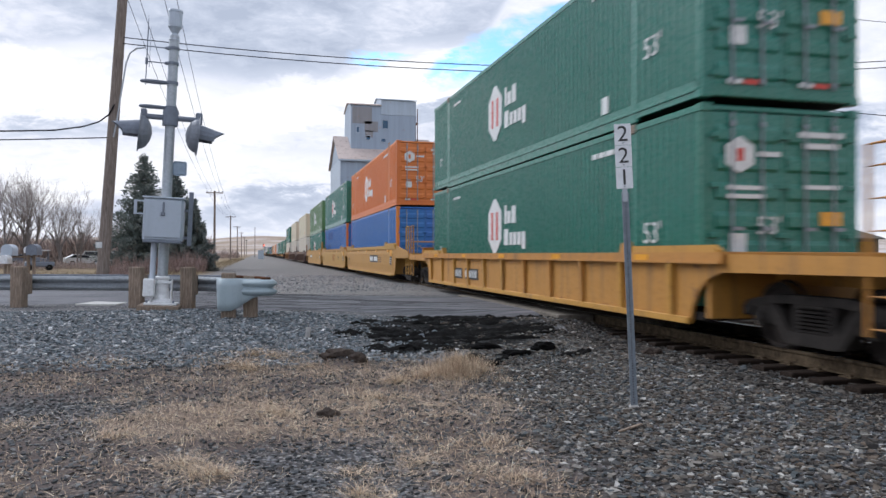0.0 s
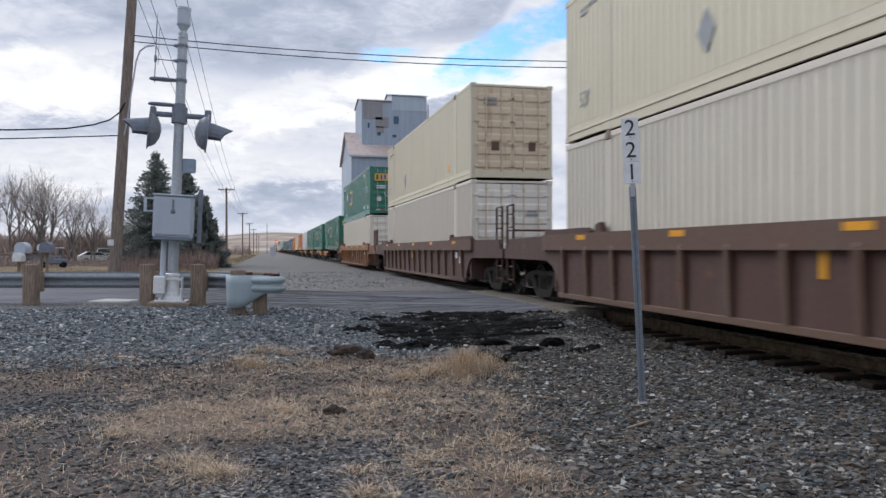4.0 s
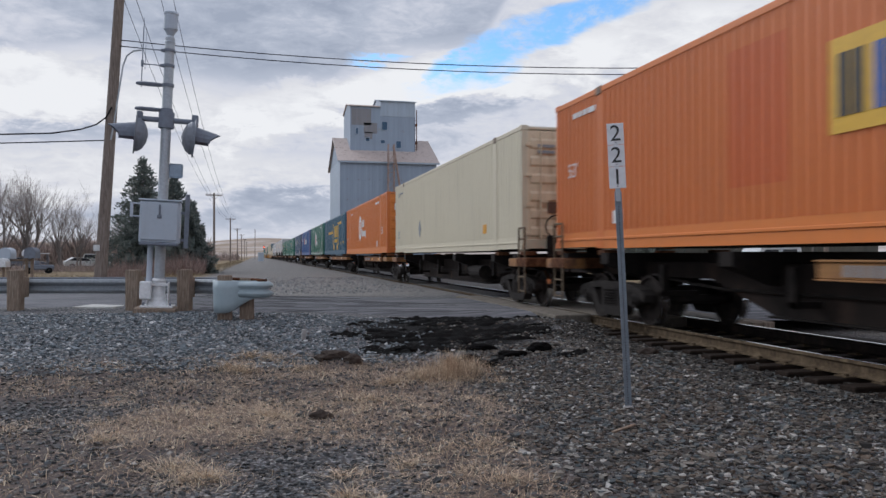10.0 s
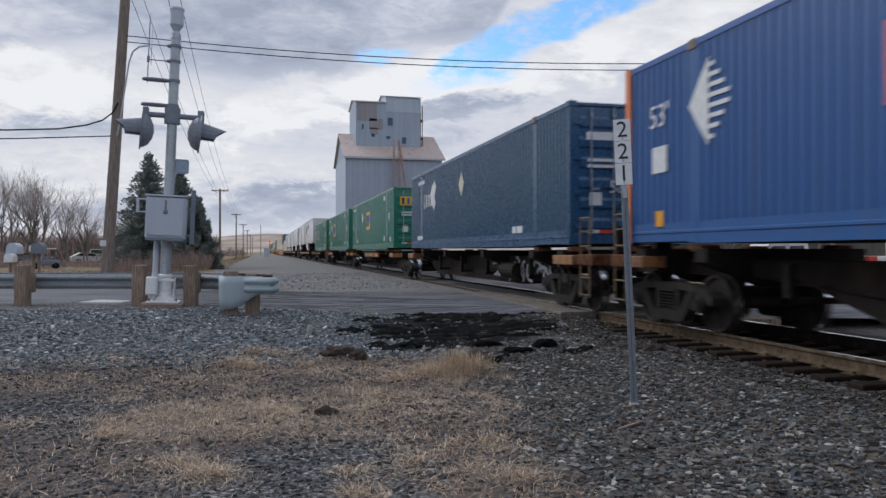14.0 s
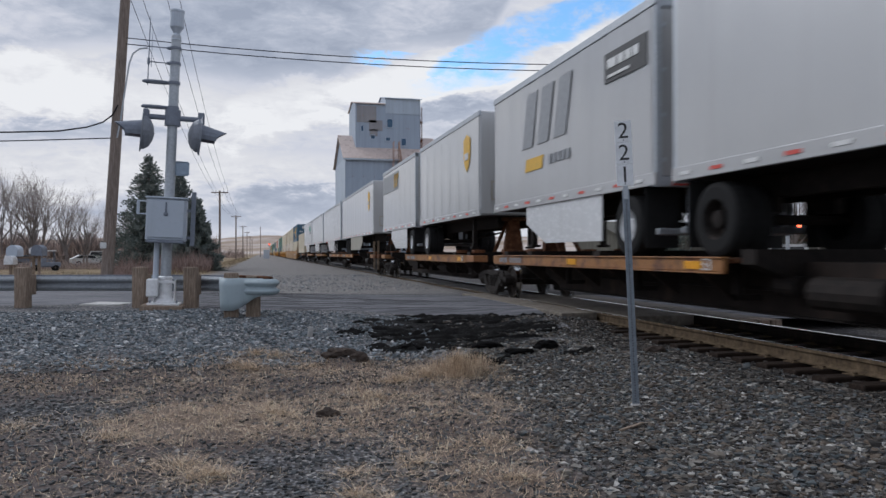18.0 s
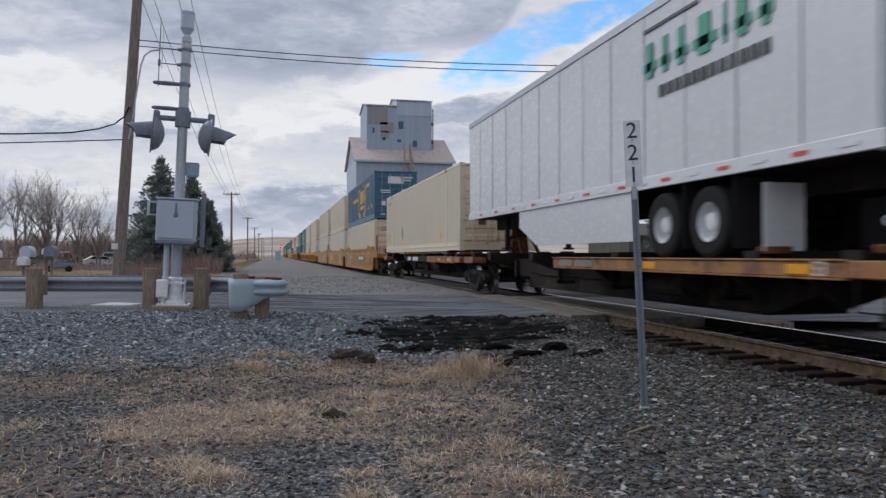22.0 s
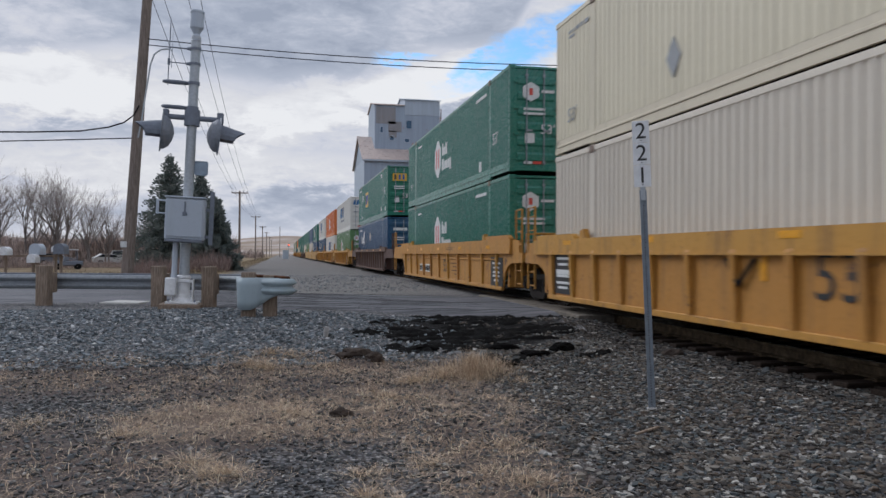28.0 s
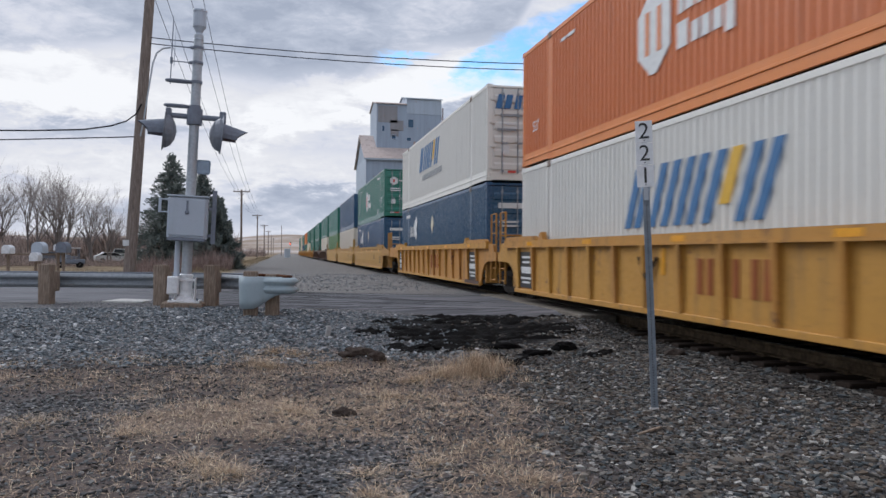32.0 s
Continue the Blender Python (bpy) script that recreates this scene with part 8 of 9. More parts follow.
def wire(name, a, b, sag, r=0.012, n=18, label="thin black overhead wire against the sky"):
    a, b = Vector(a), Vector(b)
    pts = []
    for i in range(n + 1):
        f = i / n
        p = a.lerp(b, f)
        p.z -= sag * 4 * f * (1 - f)
        pts.append(p)
    return tagged(put(name, Geo().tube(pts, r, 5), WIRE), label, "wire", "overhead wires")


for dz in (0.0, -0.2):
    wire("overhead_wire", (-4.55, 26.75, 8.28 + dz), (25.5, 22.0, 8.5 + dz * 1.2), 0.75, 0.016)
for u in (-1.0, -0.5, 0.5, 1.0):
    wire("overhead_wire", (-4.28 + u, 26.7, 12.4), (-4.84 + u * 0.87, 92.6, 8.75), 0.9, 0.012)
    wire("overhead_wire", (-4.28 + u, 26.7, 12.4), (-4.4 + u, -35.0, 12.6), 1.0, 0.012)
    wire("overhead_wire", (-4.84 + u * 0.87, 92.6, 8.75), (-4.84 + u * 0.87, 149.9, 8.65), 0.8, 0.012)
tagged(put("overhead_cable", Geo().tube([(-4.62, 26.6, 6.0), (-4.8, 26.62, 5.66), (-5.1, 26.66, 5.42), (-5.6, 26.72, 5.25), (-6.5, 26.9, 5.12), (-8.0, 27.1, 5.06), (-12.0, 27.8, 5.02), (-22.0, 29.5, 5.1), (-48.0, 34.0, 5.8)], 0.026, 6), WIRE), "thick black service cable, sagging", "wire", "overhead wires")
wire("overhead_cable", (-4.78, 26.7, 4.92), (-48.0, 34.0, 5.5), 0.6, 0.02, label="thin service cable with ties")
for y in (26.0,):
    wire("overhead_wire", (25.2, 30.0, 12.4), (70, 20.0, 12.0), 1.0, 0.014)
    wire("overhead_wire", (25.2, 30.0, 8.0), (70, 20.0, 7.6), 1.0, 0.02)


# ---------------------------------------------------------------- grain elevator
def sheet_metal(name, col, rustiness, pitch=5.0):
    m, t, b = material(name)
    co = nd(t, "ShaderNodeTexCoord").outputs["Object"]
    sx = nd(t, "ShaderNodeSeparateXYZ", None, Vector=co)
    along = maths(t, "ADD", sx.outputs[0], sx.outputs[1])
    wave = maths(t, "SINE", maths(t, "MULTIPLY", along, pitch * 6.283))
    grain = noise_at(t, co, 1.4, 8, 0.7)
    runs = noise_at(t, stretched(t, co, 2.2, 2.2, 0.12), 1.0, 6, 0.65)
    c = ramp(t, runs, [(0.3, tuple(v * 0.88 for v in col)), (0.55, col), (0.75, tuple(v * 1.08 for v in col))])
    c = mixc(t, span(t, grain, 0.62 - 0.25 * rustiness, 0.72 - 0.1 * rustiness, 0, 0.85), c, ramp(t, runs, [(0.35, (0.13, 0.07, 0.045)), (0.65, (0.42, 0.28, 0.21))]))
    t.links.new(c, b.inputs["Base Color"])
    b.inputs["Roughness"].default_value, b.inputs["Metallic"].default_value = 0.55, 0.2
    bump(t, b, wave, 0.22, 0.02)
    return m


SIDING = sheet_metal("blue_grey_siding", (0.30, 0.355, 0.43), 0.0)
SIDING_PALE = sheet_metal("pale_siding", (0.38, 0.44, 0.51), 0.0)
ROOF_METAL = sheet_metal("rust_stained_roofing", (0.56, 0.46, 0.41), 0.35)
RUST_SHEET = sheet_metal("rusted_siding", (0.25, 0.245, 0.255), 0.25)


SPOUT_RUST = grainy("pale_spout_rust", [(0.3, (0.24, 0.165, 0.135)), (0.7, (0.51, 0.375, 0.315))], 2.0, 0.8, 0.2)


def elevator():
    X0, X1, Y0, Y1, E, R = 12.7, 28.2, 118.0, 134.0, 16.2, 20.6
    e = empty("grain_elevator", "tall grain elevator clad in blue-grey sheet metal with a rusty roof", "grain elevator", loc=(X0, Y0, -0.3))
    w, d, ym = X1 - X0, Y1 - Y0, (Y1 - Y0) / 2
    lift_ = 0.3
    body = put("wall", Geo().prism([(0, 0), (d, 0), (d, E + lift_), (ym, R + lift_ - 0.1), (0, E + lift_)], "X", 0, w), SIDING, e)
    # sheets of the front and of the gable, a little proud of one another
    for i in range(9):
        for j in range(5):
            put("siding_sheet", shared("front_sheet", lambda: Geo().box(0.02, w / 9 - 0.02, -0.03, 0.0, 0.02, E / 5 - 0.02)), SIDING, body, loc=(i * w / 9, -0.004 - 0.008 * ((i + j) % 2), 0.3 + j * E / 5))
    for i in range(8):
        for j in range(5):
            put("siding_sheet", shared("gable_sheet", lambda: Geo().box(-0.03, 0.0, 0.02, d / 8 - 0.02, 0.02, E / 5 - 0.02)), SIDING_PALE, body, loc=(-0.004 - 0.008 * ((i + j) % 2), i * d / 8, 0.3 + j * E / 5))
    for s in (0, 1):
        a, b = (-0.5, ym) if s == 0 else (ym, d + 0.5)
        za, zb = (E - 0.05, R + 0.3) if s == 0 else (R + 0.3, E - 0.05)
        put("roof_slope", Geo().prism([(a, za), (b, zb), (b, zb + 0.18), (a, za + 0.18)], "X", -0.4, w + 0.4), ROOF_METAL, e, "rust-stained sheet roof")
    put("eave_trim", Geo().box(-0.42, w + 0.42, -0.56, -0.46, E - 0.2, E + 0.05), SIDING_PALE, e)
    # head house on top
    hx0, hx1, hy0, hy1, hz = 2.0, 12.65, 3.4, 12.4, 25.6
    head = put("head_house", Geo().prism([(hy0, 17.0), (hy1, 17.0), (hy1, hz), ((hy0 + hy1) / 2, hz + 1.0), (hy0, hz)], "X", hx0, hx1), SIDING, e, "upper head house clad in sheet metal")
    mx = hx0 + 4.9
    put("upper_house", Geo().prism([(hy0 - 0.06, 24.2), (hy1 + 0.06, 24.2), (hy1 + 0.06, hz + 1.0), ((hy0 + hy1) / 2, hz + 2.0), (hy0 - 0.06, hz + 1.0)], "X", mx, hx1 + 0.05), SIDING_PALE, e, "paler raised part of the head house")
    for x0, x1, z in ((hx0 - 0.2, mx, hz), (mx - 0.2, hx1 + 0.25, hz + 1.0)):
        for a, b, za, zb in ((hy0 - 0.3, (hy0 + hy1) / 2, z, z + 1.05), ((hy0 + hy1) / 2, hy1 + 0.3, z + 1.05, z)):
            put("roof_slope", Geo().prism([(a, za), (b, zb), (b, zb + 0.12), (a, za + 0.12)], "X", x0, x1), ROOF_METAL if x0 < 3 else SIDING_PALE, e)
    for x0, x1, z0, z1 in ((hx0 + 0.2, hx0 + 3.4, 22.6, 25.3), (hx0 + 2.2, hx0 + 4.4, 21.3, 23.0), (hx0 + 2.3, hx0 + 3.6, 20.4, 21.5)):
        put("rusted_sheet", Geo().box(x0, x1, hy0 - 0.05, hy0 - 0.01, z0, z1), RUST_SHEET, head, "rusted siding patch")
    for x, z, ww, hh, dp in ((hx0 + 5.6, 22.6, 0.85, 1.3, 0), (hx0 + 2.8, 20.3, 0.6, 0.6, 0), (hx0 + 5.3, 20.0, 0.7, 0.5, 0), (hx0 + 7.9, 19.6, 0.75, 1.1, 0), (hx0 + 1.1, 21.6, 0.35, 0.9, 0)):
        wd = put("window", Geo().box(x - ww / 2 - 0.08, x + ww / 2 + 0.08, hy0 - 0.1, hy0 - 0.03, z - hh / 2 - 0.08, z - hh / 2).box(x - ww / 2 - 0.08, x + ww / 2 + 0.08, hy0 - 0.1, hy0 - 0.03, z + hh / 2, z + hh / 2 + 0.08).box(x - ww / 2 - 0.08, x - ww / 2, hy0 - 0.1, hy0 - 0.03, z - hh / 2, z + hh / 2).box(x + ww / 2, x + ww / 2 + 0.08, hy0 - 0.1, hy0 - 0.03, z - hh / 2, z + hh / 2), SIDING_PALE, head, "small framed opening")
        put("pane", Geo().box(x - ww / 2, x + ww / 2, hy0 - 0.05, hy0 - 0.035, z - hh / 2, z + hh / 2), NAVY, wd, "dark empty pane")
    put("corner_ladder", Geo().tube([(hx1 + 0.1, hy0 + 0.5, 17.5), (hx1 + 0.1, hy0 + 0.5, 25.5)], 0.08).tube([(hx1 + 0.4, hy0 + 0.5, 17.5), (hx1 + 0.4, hy0 + 0.5, 25.5)], 0.08).box(hx1, hx1 + 0.5, hy0 + 0.4, hy0 + 0.6, 22.8, 23.2).box(hx1, hx1 + 0.5, hy0 + 0.4, hy0 + 0.6, 19.8, 20.2), RUST, e)
    leg = Geo()
    xm = 7.9
    for dx in (-0.55, 0.55):
        for dy in (-0.5, -1.5):
            leg.tube([(xm + dx, dy, 0), (xm + dx * 0.8, dy, 19.0)], 0.07, 5)
    for k in range(12):
        zz = 1.0 + k * 1.5
        leg.tube([(xm - 0.52, -1.5, zz), (xm + 0.52, -1.5, zz + 1.5)], 0.045, 4).tube([(xm - 0.5, -1.5, zz), (xm + 0.5, -1.5, zz)], 0.045, 4)
    leg.tube([(xm + 0.4, -1.0, 18.8), (xm + 2.3, -1.3, 6.0), (xm + 2.4, -1.4, 0.5)], 0.16, 8)
    put("spout_tower", leg, SPOUT_RUST, e, "rusty lattice leg and spout")


elevator()


# ---------------------------------------------------------------- trees
BARK = grainy("grey_bark", [(0.3, (0.13, 0.114, 0.104)), (0.7, (0.273, 0.24, 0.221))], 9.0, 0.9, 0.4, stretch=(3, 3, 0.5))
TWIG = grainy("twig_bark", [(0.3, (0.221, 0.189, 0.176)), (0.7, (0.364, 0.325, 0.305))], 9.0, 0.9, 0.2)
NEEDLES = stone_material("dark_needles", [(0.0, (0.10, 0.122, 0.115)), (0.5, (0.165, 0.195, 0.178)), (0.9, (0.225, 0.25, 0.218)), (1.0, (0.26, 0.275, 0.235))])
BRUSH = stone_material("brown_brush", [(0.0, (0.224, 0.172, 0.149)), (0.5, (0.374, 0.291, 0.253)), (1.0, (0.561, 0.448, 0.384))])
RED_BRUSH = stone_material("rusty_brush", [(0.0, (0.15, 0.102, 0.0865)), (0.5, (0.272, 0.191, 0.163)), (1.0, (0.409, 0.313, 0.274))])
GOLD_BRUSH = stone_material("golden_brush", [(0.0, (0.18, 0.13, 0.08)), (0.5, (0.32, 0.25, 0.15)), (1.0, (0.45, 0.37, 0.24))])


def bare_tree(x, y, h, seed, label="leafless grey-brown tree with fine upright twigs", spread=0.5, depth=5, thick=0.012):
    rng = random.Random(seed)
    limbs, twigs = Geo(), Geo()

    def grow(p, d, length, r, level):
        q = p + d * length
        (limbs if level < 3 else twigs).cyl(p, q, r * (1 if level < 3 else 0.75), r * 0.6, n=6 if level < 2 else 4 if level < 4 else 3, caps=False)
        if level >= depth:
            return
        for _ in range(rng.choice((2, 3, 3)) if level else rng.choice((4, 5))):
            a = Vector((rng.gauss(0, spread), rng.gauss(0, spread), rng.uniform(-0.05, 0.5)))
            nd_ = (d + a).normalized()
            nd_.z = max(nd_.z, 0.08)
            f = rng.uniform(0.35, 1.0)
            grow(p.lerp(q, f), nd_.normalized(), length * rng.uniform(0.62, 0.9), r * 0.58, level + 1)
    z = ground_z(x, y) - 0.2
    t = empty("bare_tree", label, "tree", "leafless trees", loc=(x, y, z))
    for k in range(rng.choice((1, 2))):
        grow(Vector((k * 0.3, 0, 0)), Vector((rng.gauss(0, 0.08), rng.gauss(0, 0.08), 1)).normalized(), h * 0.3, h * thick, 0)
    put("trunk", limbs, BARK, t, "trunk and limbs")
    put("crown", twigs, TWIG, t, "bare twigs")
    return t


for k, (x, y, h) in enumerate(((-27.0, 92.0, 12.8), (-25.2, 95.0, 13.2), (-23.6, 91.0, 12.2), (-21.9, 94.0, 11.4), (-20.4, 96.0, 9.6), (-26.3, 97.0, 13.4), (-29.5, 98.0, 13.5), (-32.0, 96.0, 12.0), (-36.0, 100.0, 12.0))):
    bare_tree(x, y, h, 20 + k, spread=0.40)
bare_tree(-25.4, 66.0, 13.5, 61, "large leafless tree with spreading limbs", 0.55)
for k, (x, y, h) in enumerate(((-18.4, 100.0, 8.5), (-16.6, 101.0, 8.0))):
    bare_tree(x, y, h, 40 + k, "slender leafless sapling with upright twigs", 0.22, 5, 0.009)
for k, (x, y, h) in enumerate(((38.5, 48.5, 11.0), (43.5, 52.0, 10.0), (35.0, 52.0, 8.0))):
    bare_tree(x, y, h, 50 + k, "leafless grey tree beyond the track", 0.6, 6)


def conifer(x, y, h, r, seed, label, count=2600, low=0.04):
    rng = random.Random(seed)
    t = empty("conifer", label, "tree", loc=(x, y, ground_z(x, y) - 0.1))
    put("trunk", Geo().cyl((0, 0, 0), (0, 0, h * 0.95), h * 0.02, 0.02, n=8), BARK, t)
    V, F, n = [], [], 0
    z = h * (0.03 + low)
    while z < h * 0.985:
        f = z / h
        k = max(4, round(9 * (1 - f) + 4))
        for b in range(k):
            a = 6.283 * (b + rng.uniform(-0.4, 0.4)) / k
            reach = (r * (1 - f) ** 0.9 + 0.12) * rng.uniform(0.42, 1.2)
            c, s = math.cos(a), math.sin(a)
            droop = rng.uniform(0.05, 0.35)
            m = max(7, int(1.7 * count * reach / (h * r * 9)))
            for q in range(m):
                u = (q + rng.random()) / m
                px = reach * u
                zz = z - droop * px * u + 0.12 * px
                side = rng.uniform(-1, 1) * 0.28 * reach * (1.05 - u)
                ln, wd = rng.uniform(0.14, 0.36), rng.uniform(0.03, 0.075)
                x_, y_ = px * c - side * s, px * s + side * c
                dx, dy = c * ln * 0.8 - s * ln * 0.6 * (1 if side > 0 else -1), s * ln * 0.8 + c * ln * 0.6 * (1 if side > 0 else -1)
                up = rng.uniform(-0.35, 0.55) * ln
                zz += rng.gauss(0, 0.12)
                V += [(x_ - s * wd, y_ + c * wd, zz), (x_ + s * wd, y_ - c * wd, zz), (x_ + dx, y_ + dy, zz + up), (x_ + dx * 0.4, y_ + dy * 0.4, zz - 0.10)]
                F += [(n, n + 1, n + 2), (n, n + 3, n + 2), (n + 1, n + 2, n + 3)]
                n += 4
        z += rng.uniform(0.16, 0.3) * (1.15 - 0.6 * f)
    me = bpy.data.meshes.new("crown")
    me.from_pydata(V, [], F)
    put("crown", me, NEEDLES, t, "dark green needled boughs")


conifer(-8.75, 63.8, 9.6, 4.0, 3, "tall dark green spruce with uneven boughs", 3600)
conifer(-6.6, 66.0, 8.6, 2.6, 9, "dark green spruce beside a taller one", 3000)
conifer(27.0, 47.0, 9.4, 2.4, 21, "slim dark green spruce beyond the track", 2600)
conifer(-4.65, 57.2, 5.35, 2.0, 5, "squat dense dark conifer near the track", 5000, 0.0)


def thicket(name, boxes, mat, label, category, seed, width=0.02):
    """Upright twiggy brush over stretches (x0, x1, y0, y1, height, count)."""
    rng = np.random.default_rng(seed)
    V, F, n = [], [], 0
    for x0, x1, y0, y1, h, count in boxes:
        for _ in range(count):
            x, y = rng.uniform(x0, x1), rng.uniform(y0, y1)
            hump = 0.55 + 0.45 * noise.noise((x * 1.5 / h, y * 1.5 / h, seed))
            hh = h * hump * rng.uniform(0.35, 1.0)
            zb = ground_z(x, y) + (rng.uniform(0, 0.5) * hh)
            a, ln = rng.uniform(0, 6.28), hh * rng.uniform(0.2, 0.7)
            w = width * h * rng.uniform(0.5, 1.3)
            dx, dy = rng.normal(0, 0.3) * ln, rng.normal(0, 0.3) * ln
            c, s = math.cos(a) * w, math.sin(a) * w
            V += [(x - c, y - s, zb), (x + c, y + s, zb), (x + dx, y + dy, zb + ln)]
            F.append((n, n + 1, n + 2))
            n += 3
    me = bpy.data.meshes.new(name)
    me.from_pydata(V, [], F)
    return tagged(put(name, me, mat), label, category, kind="stuff")


thicket("tree_line", [(-190, -28, 235, 270, 11.0, 22000), (-60, -6, 250, 300, 6.0, 9000)], BRUSH, "far brown line of leafless woods", "woods", 2, 0.018)
thicket("hedge", [(-70, -7, 118, 128, 8.4, 60000), (-58, -26, 84, 90, 4.6, 12000), (-30, -13, 80, 86, 2.0, 5000)], BRUSH, "brown leafless hedge and shrubs", "hedge", 5, 0.013)
thicket("rusty_shrub", [(-8.2, -6.4, 42, 46, 2.0, 1500), (-9.5, -3.4, 50, 56.5, 2.7, 7000)], RED_BRUSH, "rust-brown leafless shrubs", "shrub", 6, 0.007)
thicket("tall_grass", [(-16, -3.4, 31, 62, 0.7, 9000), (-5.2, -2.6, 60, 190, 0.6, 5000), (-40, -16, 34, 60, 0.5, 4000)], GOLD_BRUSH, "tall dry golden grass", "grass", 7, 0.03)
thicket("far_shrubs", [(22, 60, 34, 46, 2.2, 6500), (14, 30, 52, 80, 2.4, 3500)], GOLD_BRUSH, "dry golden brush beyond the track", "shrub", 8, 0.014)


# ---------------------------------------------------------------- vehicles and yard things
GLASS_DARK = plain("dark_vehicle_glass", (0.02, 0.024, 0.03), 0.12)


def vehicle(name, label, mat, x, y, rz, kind):
    """A parked vehicle, wheels on the ground: pickup, car or camper."""
    v = empty(name, label, "vehicle", loc=(x, y, ground_z(x, y)), rz=rz)
    if kind == "car":
        side = [(-2.2, 0.35), (2.2, 0.35), (2.2, 0.75), (1.9, 0.92), (1.0, 1.0), (0.35, 1.42), (-1.2, 1.46), (-1.95, 1.05), (-2.2, 0.95)]
        glass = [(0.85, 1.0), (0.3, 1.36), (-1.1, 1.4), (-1.7, 1.06)]
        w = 0.88
    elif kind == "van":
        side = [(-2.6, 0.4), (2.6, 0.4), (2.65, 0.9), (2.4, 1.1), (1.9, 1.2), (1.2, 1.9), (-2.3, 1.95), (-2.6, 1.3)]
        glass = [(1.7, 1.22), (1.12, 1.8), (-2.2, 1.84), (-2.4, 1.3)]
        w = 1.0
    else:
        side = [(-2.7, 0.45), (2.7, 0.45), (2.7, 0.95), (2.5, 1.1), (1.3, 1.15), (0.75, 1.8), (-0.7, 1.82), (-0.8, 1.15), (-2.7, 1.15)]
        glass = [(1.1, 1.18), (0.65, 1.7), (-0.55, 1.72), (-0.6, 1.18)]
        w = 0.95
    put("body", Geo().prism(side, "Y", -w, w), mat, v)
    for s in (-1, 1):
        put("side_window", Geo().prism(glass, "Y", s * (w + 0.004) - 0.006, s * (w + 0.004) + 0.006), GLASS_DARK, v, "dark side window")
    for dx in ((-1.35, 1.35) if kind == "car" else (-1.7, 1.75)):
        for s in (-1, 1):
            t = put("wheel", shared("car_tyre", lambda: Geo().lathe([(0.2, -0.1), (0.32, -0.1), (0.34, -0.06), (0.34, 0.06), (0.32, 0.1), (0.2, 0.1)], "Y", n=18)), RUBBER, v, loc=(dx, s * (w - 0.06), 0.34))
            put("rim", shared("car_rim", lambda: Geo().lathe([(0.21, -0.09), (0.12, -0.07), (0.0, -0.09)], "Y", n=14)), STEEL, t, rot=(0, 0, 0 if s < 0 else 180))
    fx = side[1][0]
    for s in (-1, 1):
        put("headlight", Geo().box(fx - 0.03, fx + 0.02, s * w * 0.72 - 0.14, s * w * 0.72 + 0.14, 0.68, 0.84, 0.02), MARK_WHITE, v)
    put("bumper", Geo().box(fx - 0.02, fx + 0.1, -w, w, 0.42, 0.6, 0.03), DARK_METAL, v)


DULL_WHITE = paint("dusty_white_paint", (0.5, 0.5, 0.49), 0.5, 0.3)
vehicle("parked_car", "small white car parked in the yard", DULL_WHITE, -21.4, 104.0, 20, "car")
vehicle("parked_van", "dull white van parked behind the yard", DULL_WHITE, -20.9, 114.0, 8, "van")
vehicle("parked_pickup", "white pickup truck parked in the yard", DULL_WHITE, -30.5, 106.0, 200, "pickup")
vehicle("parked_pickup", "white pickup truck waiting beyond the crossing", COOL_WHITE, 20.0, 26.0, 165, "pickup")
vehicle("parked_car", "dark old car parked by the shrubs", DARK_METAL, -26.5, 99.0, 10, "car")


def utility_cart(x, y, rz):
    c = empty("utility_cart", "small dark utility cart with a pale roof", "vehicle", loc=(x, y, ground_z(x, y)), rz=rz)
    put("body", Geo().box(-1.2, 1.2, -0.6, 0.6, 0.35, 0.8, 0.08).box(-0.4, 0.0, -0.55, 0.55, 0.8, 1.2, 0.05), DARK_METAL, c)
    put("roof", Geo().box(-0.9, 0.8, -0.65, 0.65, 1.82, 1.9, 0.03), WHITE_CASE, c, "flat pale roof")
    for a in (-0.8, 0.7):
        for b in (-0.58, 0.58):
            put("roof_post", Geo().tube([(a, b, 0.75), (a * 0.95, b, 1.84)], 0.03), DARK_METAL, c)
            put("wheel", shared("cart_tyre", lambda: Geo().lathe([(0.1, -0.1), (0.26, -0.1), (0.28, 0), (0.26, 0.1), (0.1, 0.1)], "Y", n=14)), RUBBER, c, loc=(a * 1.1, b, 0.28))
    put("windscreen", Geo().box(0.68, 0.7, -0.55, 0.55, 0.9, 1.78), GLASS_DARK, c)


utility_cart(-19.6, 77.0, 20)


def mailbox(x, y, mat, label, big_=1.0, up=0.45):
    m = empty("mailbox", label, "mailbox", "roadside mailboxes", loc=(x, y, ground_z(x, y) + up))
    put("post", Geo().box(-0.05, 0.05, -0.05, 0.05, -0.1 - up, 1.05, 0.01), TIMBER, m)
    g = Geo()
    n = 9
    poly = [(-0.16, 0.0), (0.16, 0.0)] + [(0.16 * math.cos(radians(180 * k / n)), 0.18 + 0.16 * math.sin(radians(180 * k / n))) for k in range(n + 1)]
    b = put("box", g.prism([(px * big_, pz * big_ + 1.05) for px, pz in poly], "Y", -0.28 * big_, 0.28 * big_), mat, m)
    put("door", Geo().prism([(px * big_ * 0.94, pz * big_ * 0.94 + 1.06) for px, pz in poly], "Y", -0.3 * big_, -0.28 * big_), mat, b)


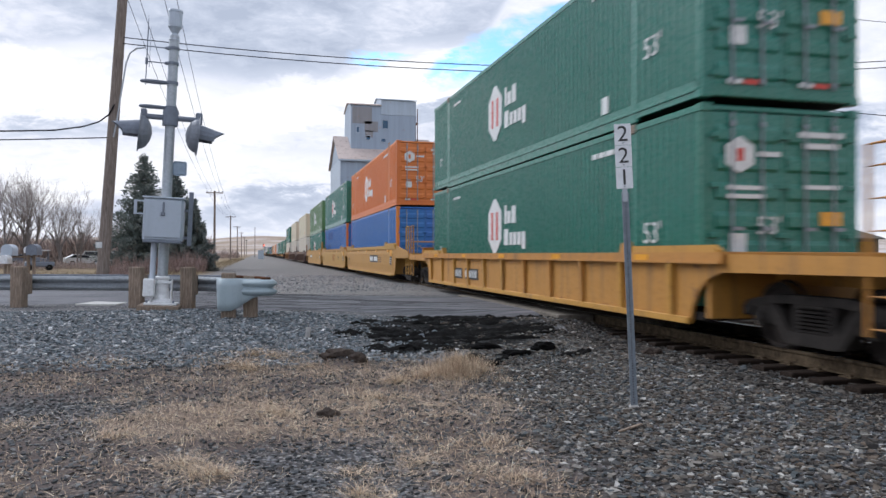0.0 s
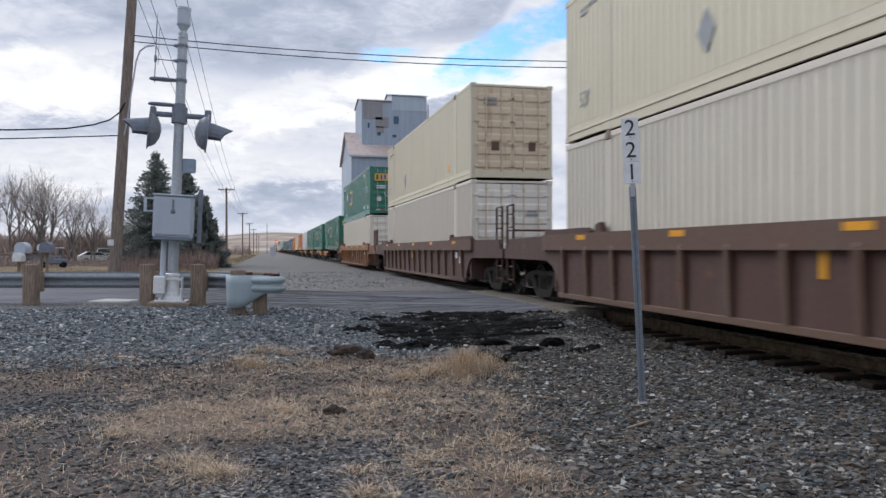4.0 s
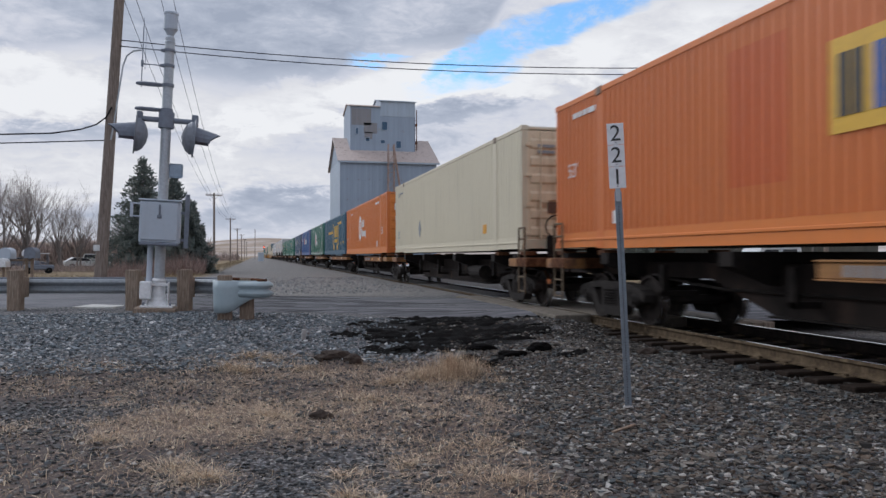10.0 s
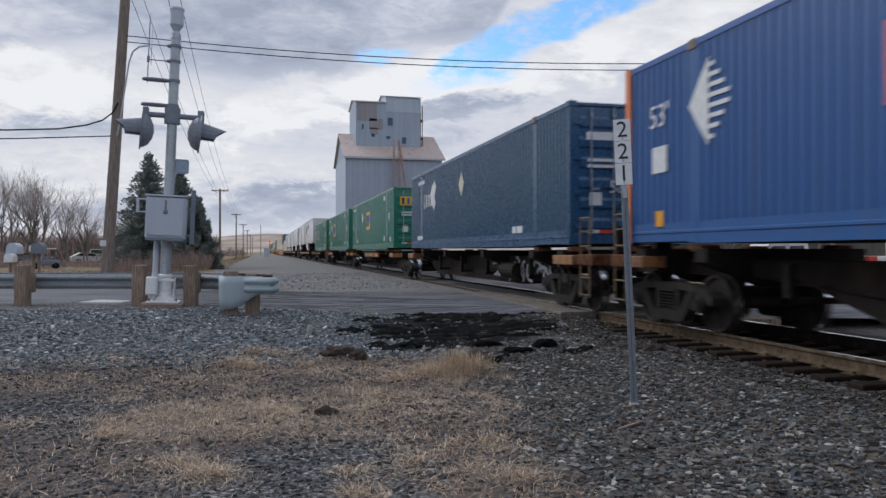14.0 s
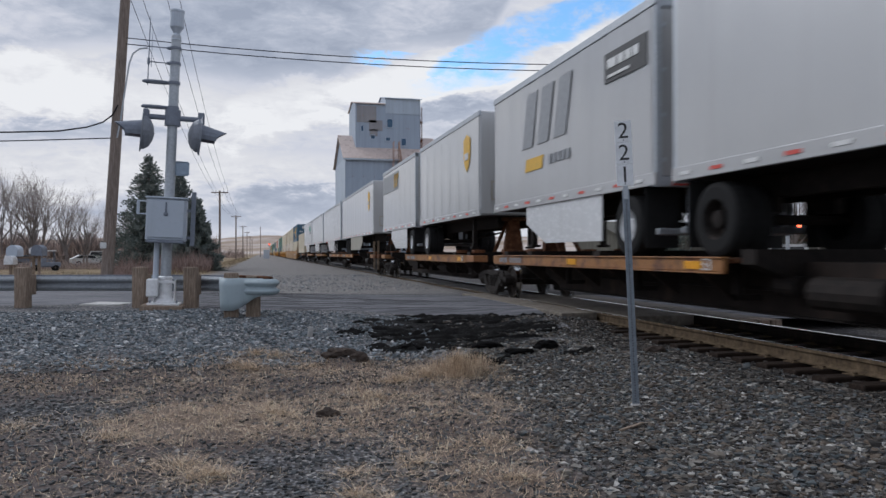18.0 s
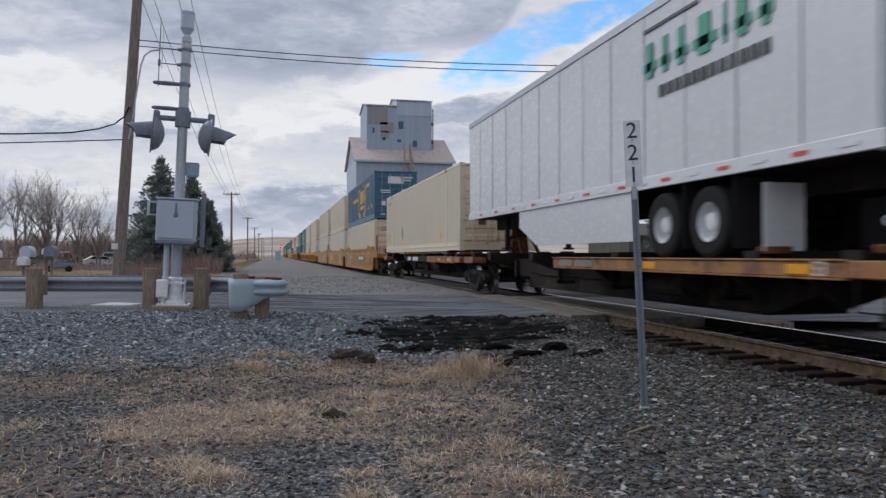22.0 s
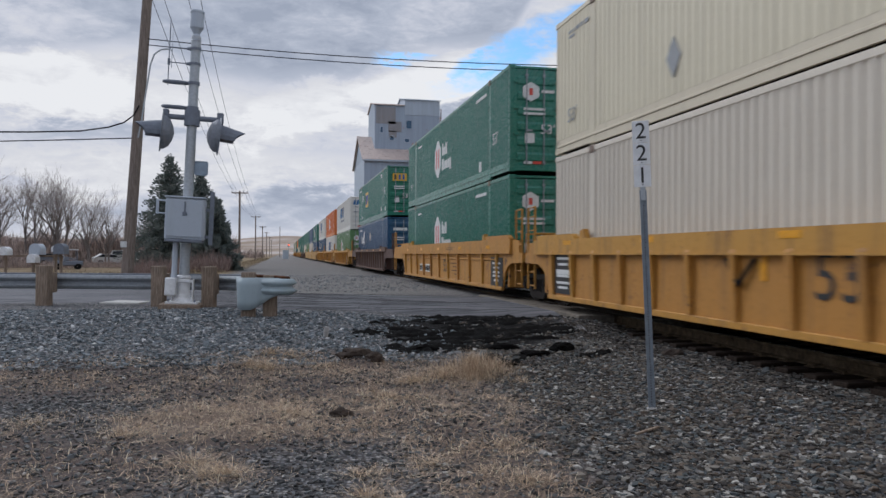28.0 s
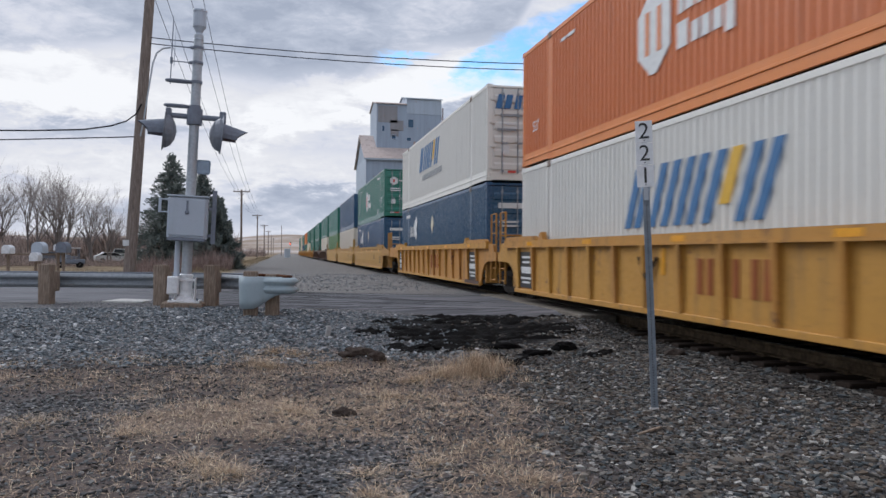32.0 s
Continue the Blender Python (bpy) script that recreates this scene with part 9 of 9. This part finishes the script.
mailbox(-9.42, 32.6, CASE, "large grey rounded mailbox on a post", 1.3)
mailbox(-9.36, 31.9, WHITE_CASE, "small white mailbox below a larger grey one", 1.0, 0.12)
mailbox(-8.45, 32.2, DARK_METAL, "dark rounded mailbox on a post", 1.25)
mailbox(-8.75, 32.6, WHITE_CASE, "narrow white mailbox beside a dark one", 0.75, 0.55)
mailbox(-10.5, 32.4, WHITE_CASE, "small white mailbox on a leaning post", 1.0, 0.4)
tagged(put("mailbox_plank", Geo().box(-0.95, 0.95, -0.06, 0.06, 0, 0.07, 0.01), TIMBER, loc=(-9.55, 32.75, ground_z(-9.55, 32.75) + 1.42)), "weathered plank fixed behind the mailboxes", "plank")


# ---------------------------------------------------------------- far signal, gate and cabinet
def far_signal(x, y):
    s = empty("track_signal", "far railway signal showing a red light", "railway signal", loc=(x, y, -0.3))
    put("mast", Geo().cyl((0, 0, 0), (0, 0, 5.9), 0.09, n=8), STEEL, s)
    h = put("head", Geo().box(-0.35, 0.35, -0.05, 0.15, 4.7, 6.2, 0.08), MARK_BLACK, s)
    put("lamp", Geo().lathe([(0, -0.09), (0.3, -0.07), (0.32, 0)], "Y", (0, 0, 5.5), 14), RED_GLOW, h, "lit red lamp")


far_signal(3.4, 360.0)
tagged(put("equipment_cabinet", Geo().box(-0.7, 0.7, -0.5, 0.5, -0.3, 2.0, 0.05).box(-0.78, 0.78, -0.58, 0.58, 2.0, 2.1, 0.03), CASE, loc=(1.1, 190.0, -0.1)), "pale metal equipment cabinet beside the track", "cabinet")


def gate(x, y):
    g = empty("crossing_gate", "lowered red and white striped crossing gate beyond the track", "barrier", loc=(x, y, -0.15))
    put("mast", Geo().cyl((0, 0, 0), (0, 0, 4.0), 0.07, n=10), STEEL, g)
    put("drive", Geo().box(-0.3, 0.3, -0.25, 0.25, 0.7, 1.5, 0.04), CASE, g)
    arm = put("arm", Geo().box(-0.03, 0.03, 0.0, 6.0, 1.02, 1.16, 0.01), MARK_WHITE, g)
    for k in range(8):
        put("stripe", Geo().box(-0.036, 0.036, 0.3 + k * 0.72, 0.66 + k * 0.72, 1.025, 1.155), MARK_RED, arm, "red band")
    for k in range(3):
        put("gate_lamp", Geo().cyl((-0.05, 1.6 + k * 2.0, 1.24), (0.05, 1.6 + k * 2.0, 1.24), 0.07, n=10), RED_GLOW if k == 1 else MARK_RED, arm)


gate(12.2, 8.2)


def second_signal(x, y):
    s = empty("crossing_signal", "far crossing signal with a lit red lamp", "railway signal", loc=(x, y, -0.4))
    put("mast", Geo().cyl((0, 0, 0), (0, 0, 3.1), 0.07, n=10), STEEL, s)
    put("cross_arm", Geo().cyl((-0.5, 0, 2.75), (0.5, 0, 2.75), 0.04, n=8), DARK_METAL, s)
    for u in (-0.42, 0.42):
        d = put("lamp_background", Geo().lathe([(0, 0), (0.34, 0), (0.36, 0.02), (0, 0.05)], "Y", (u, -0.1, 2.55), 20), MARK_BLACK, s)
        put("lens", Geo().lathe([(0, -0.05), (0.11, -0.03), (0.12, 0)], "Y", (u, -0.1, 2.55), 14), RED_GLOW if u > 0 else MARK_RED, d)


second_signal(19.3, 24.6)


def long_shed():
    """A long low metal shed beyond the track, seen between the cars."""
    h = empty("storage_shed", "long low olive-grey metal storage shed beyond the track", "shed", loc=(40.0, 60.0, -0.5))
    put("wall", Geo().prism([(-4, 0), (4, 0), (4, 3.2), (0, 4.2), (-4, 3.2)], "X", -12, 14), SHED_METAL, h)
    for s in (-1, 1):
        put("roof_slope", Geo().prism([(0, 4.2), (s * 4.4, 3.1), (s * 4.4, 3.2), (0, 4.32)], "X", -12.4, 14.4), SHED_METAL, h)
    for x in (-8.5, -2.0, 6.0):
        d = put("door", Geo().box(x - 1.5, x + 1.5, -4.06, -4.01, 0, 2.6, 0.01), SHED_METAL, h, "dull sliding door")
        put("track_rail", Geo().box(x - 1.8, x + 1.8, -4.1, -4.02, 2.62, 2.72), RUST, d)


SHED_METAL = grainy("olive_grey_siding", [(0.3, (0.085, 0.082, 0.07)), (0.7, (0.14, 0.135, 0.115))], 1.2, 0.9, 0.2, stretch=(3, 3, 0.2))
long_shed()


def motions():
    """The train rolls past, all of it together."""
    for ob, q, z in MOVERS:
        walk(ob, [(t, pose(TRACK_X, q - run_of(t), z)) for t in range(33)])


motions()
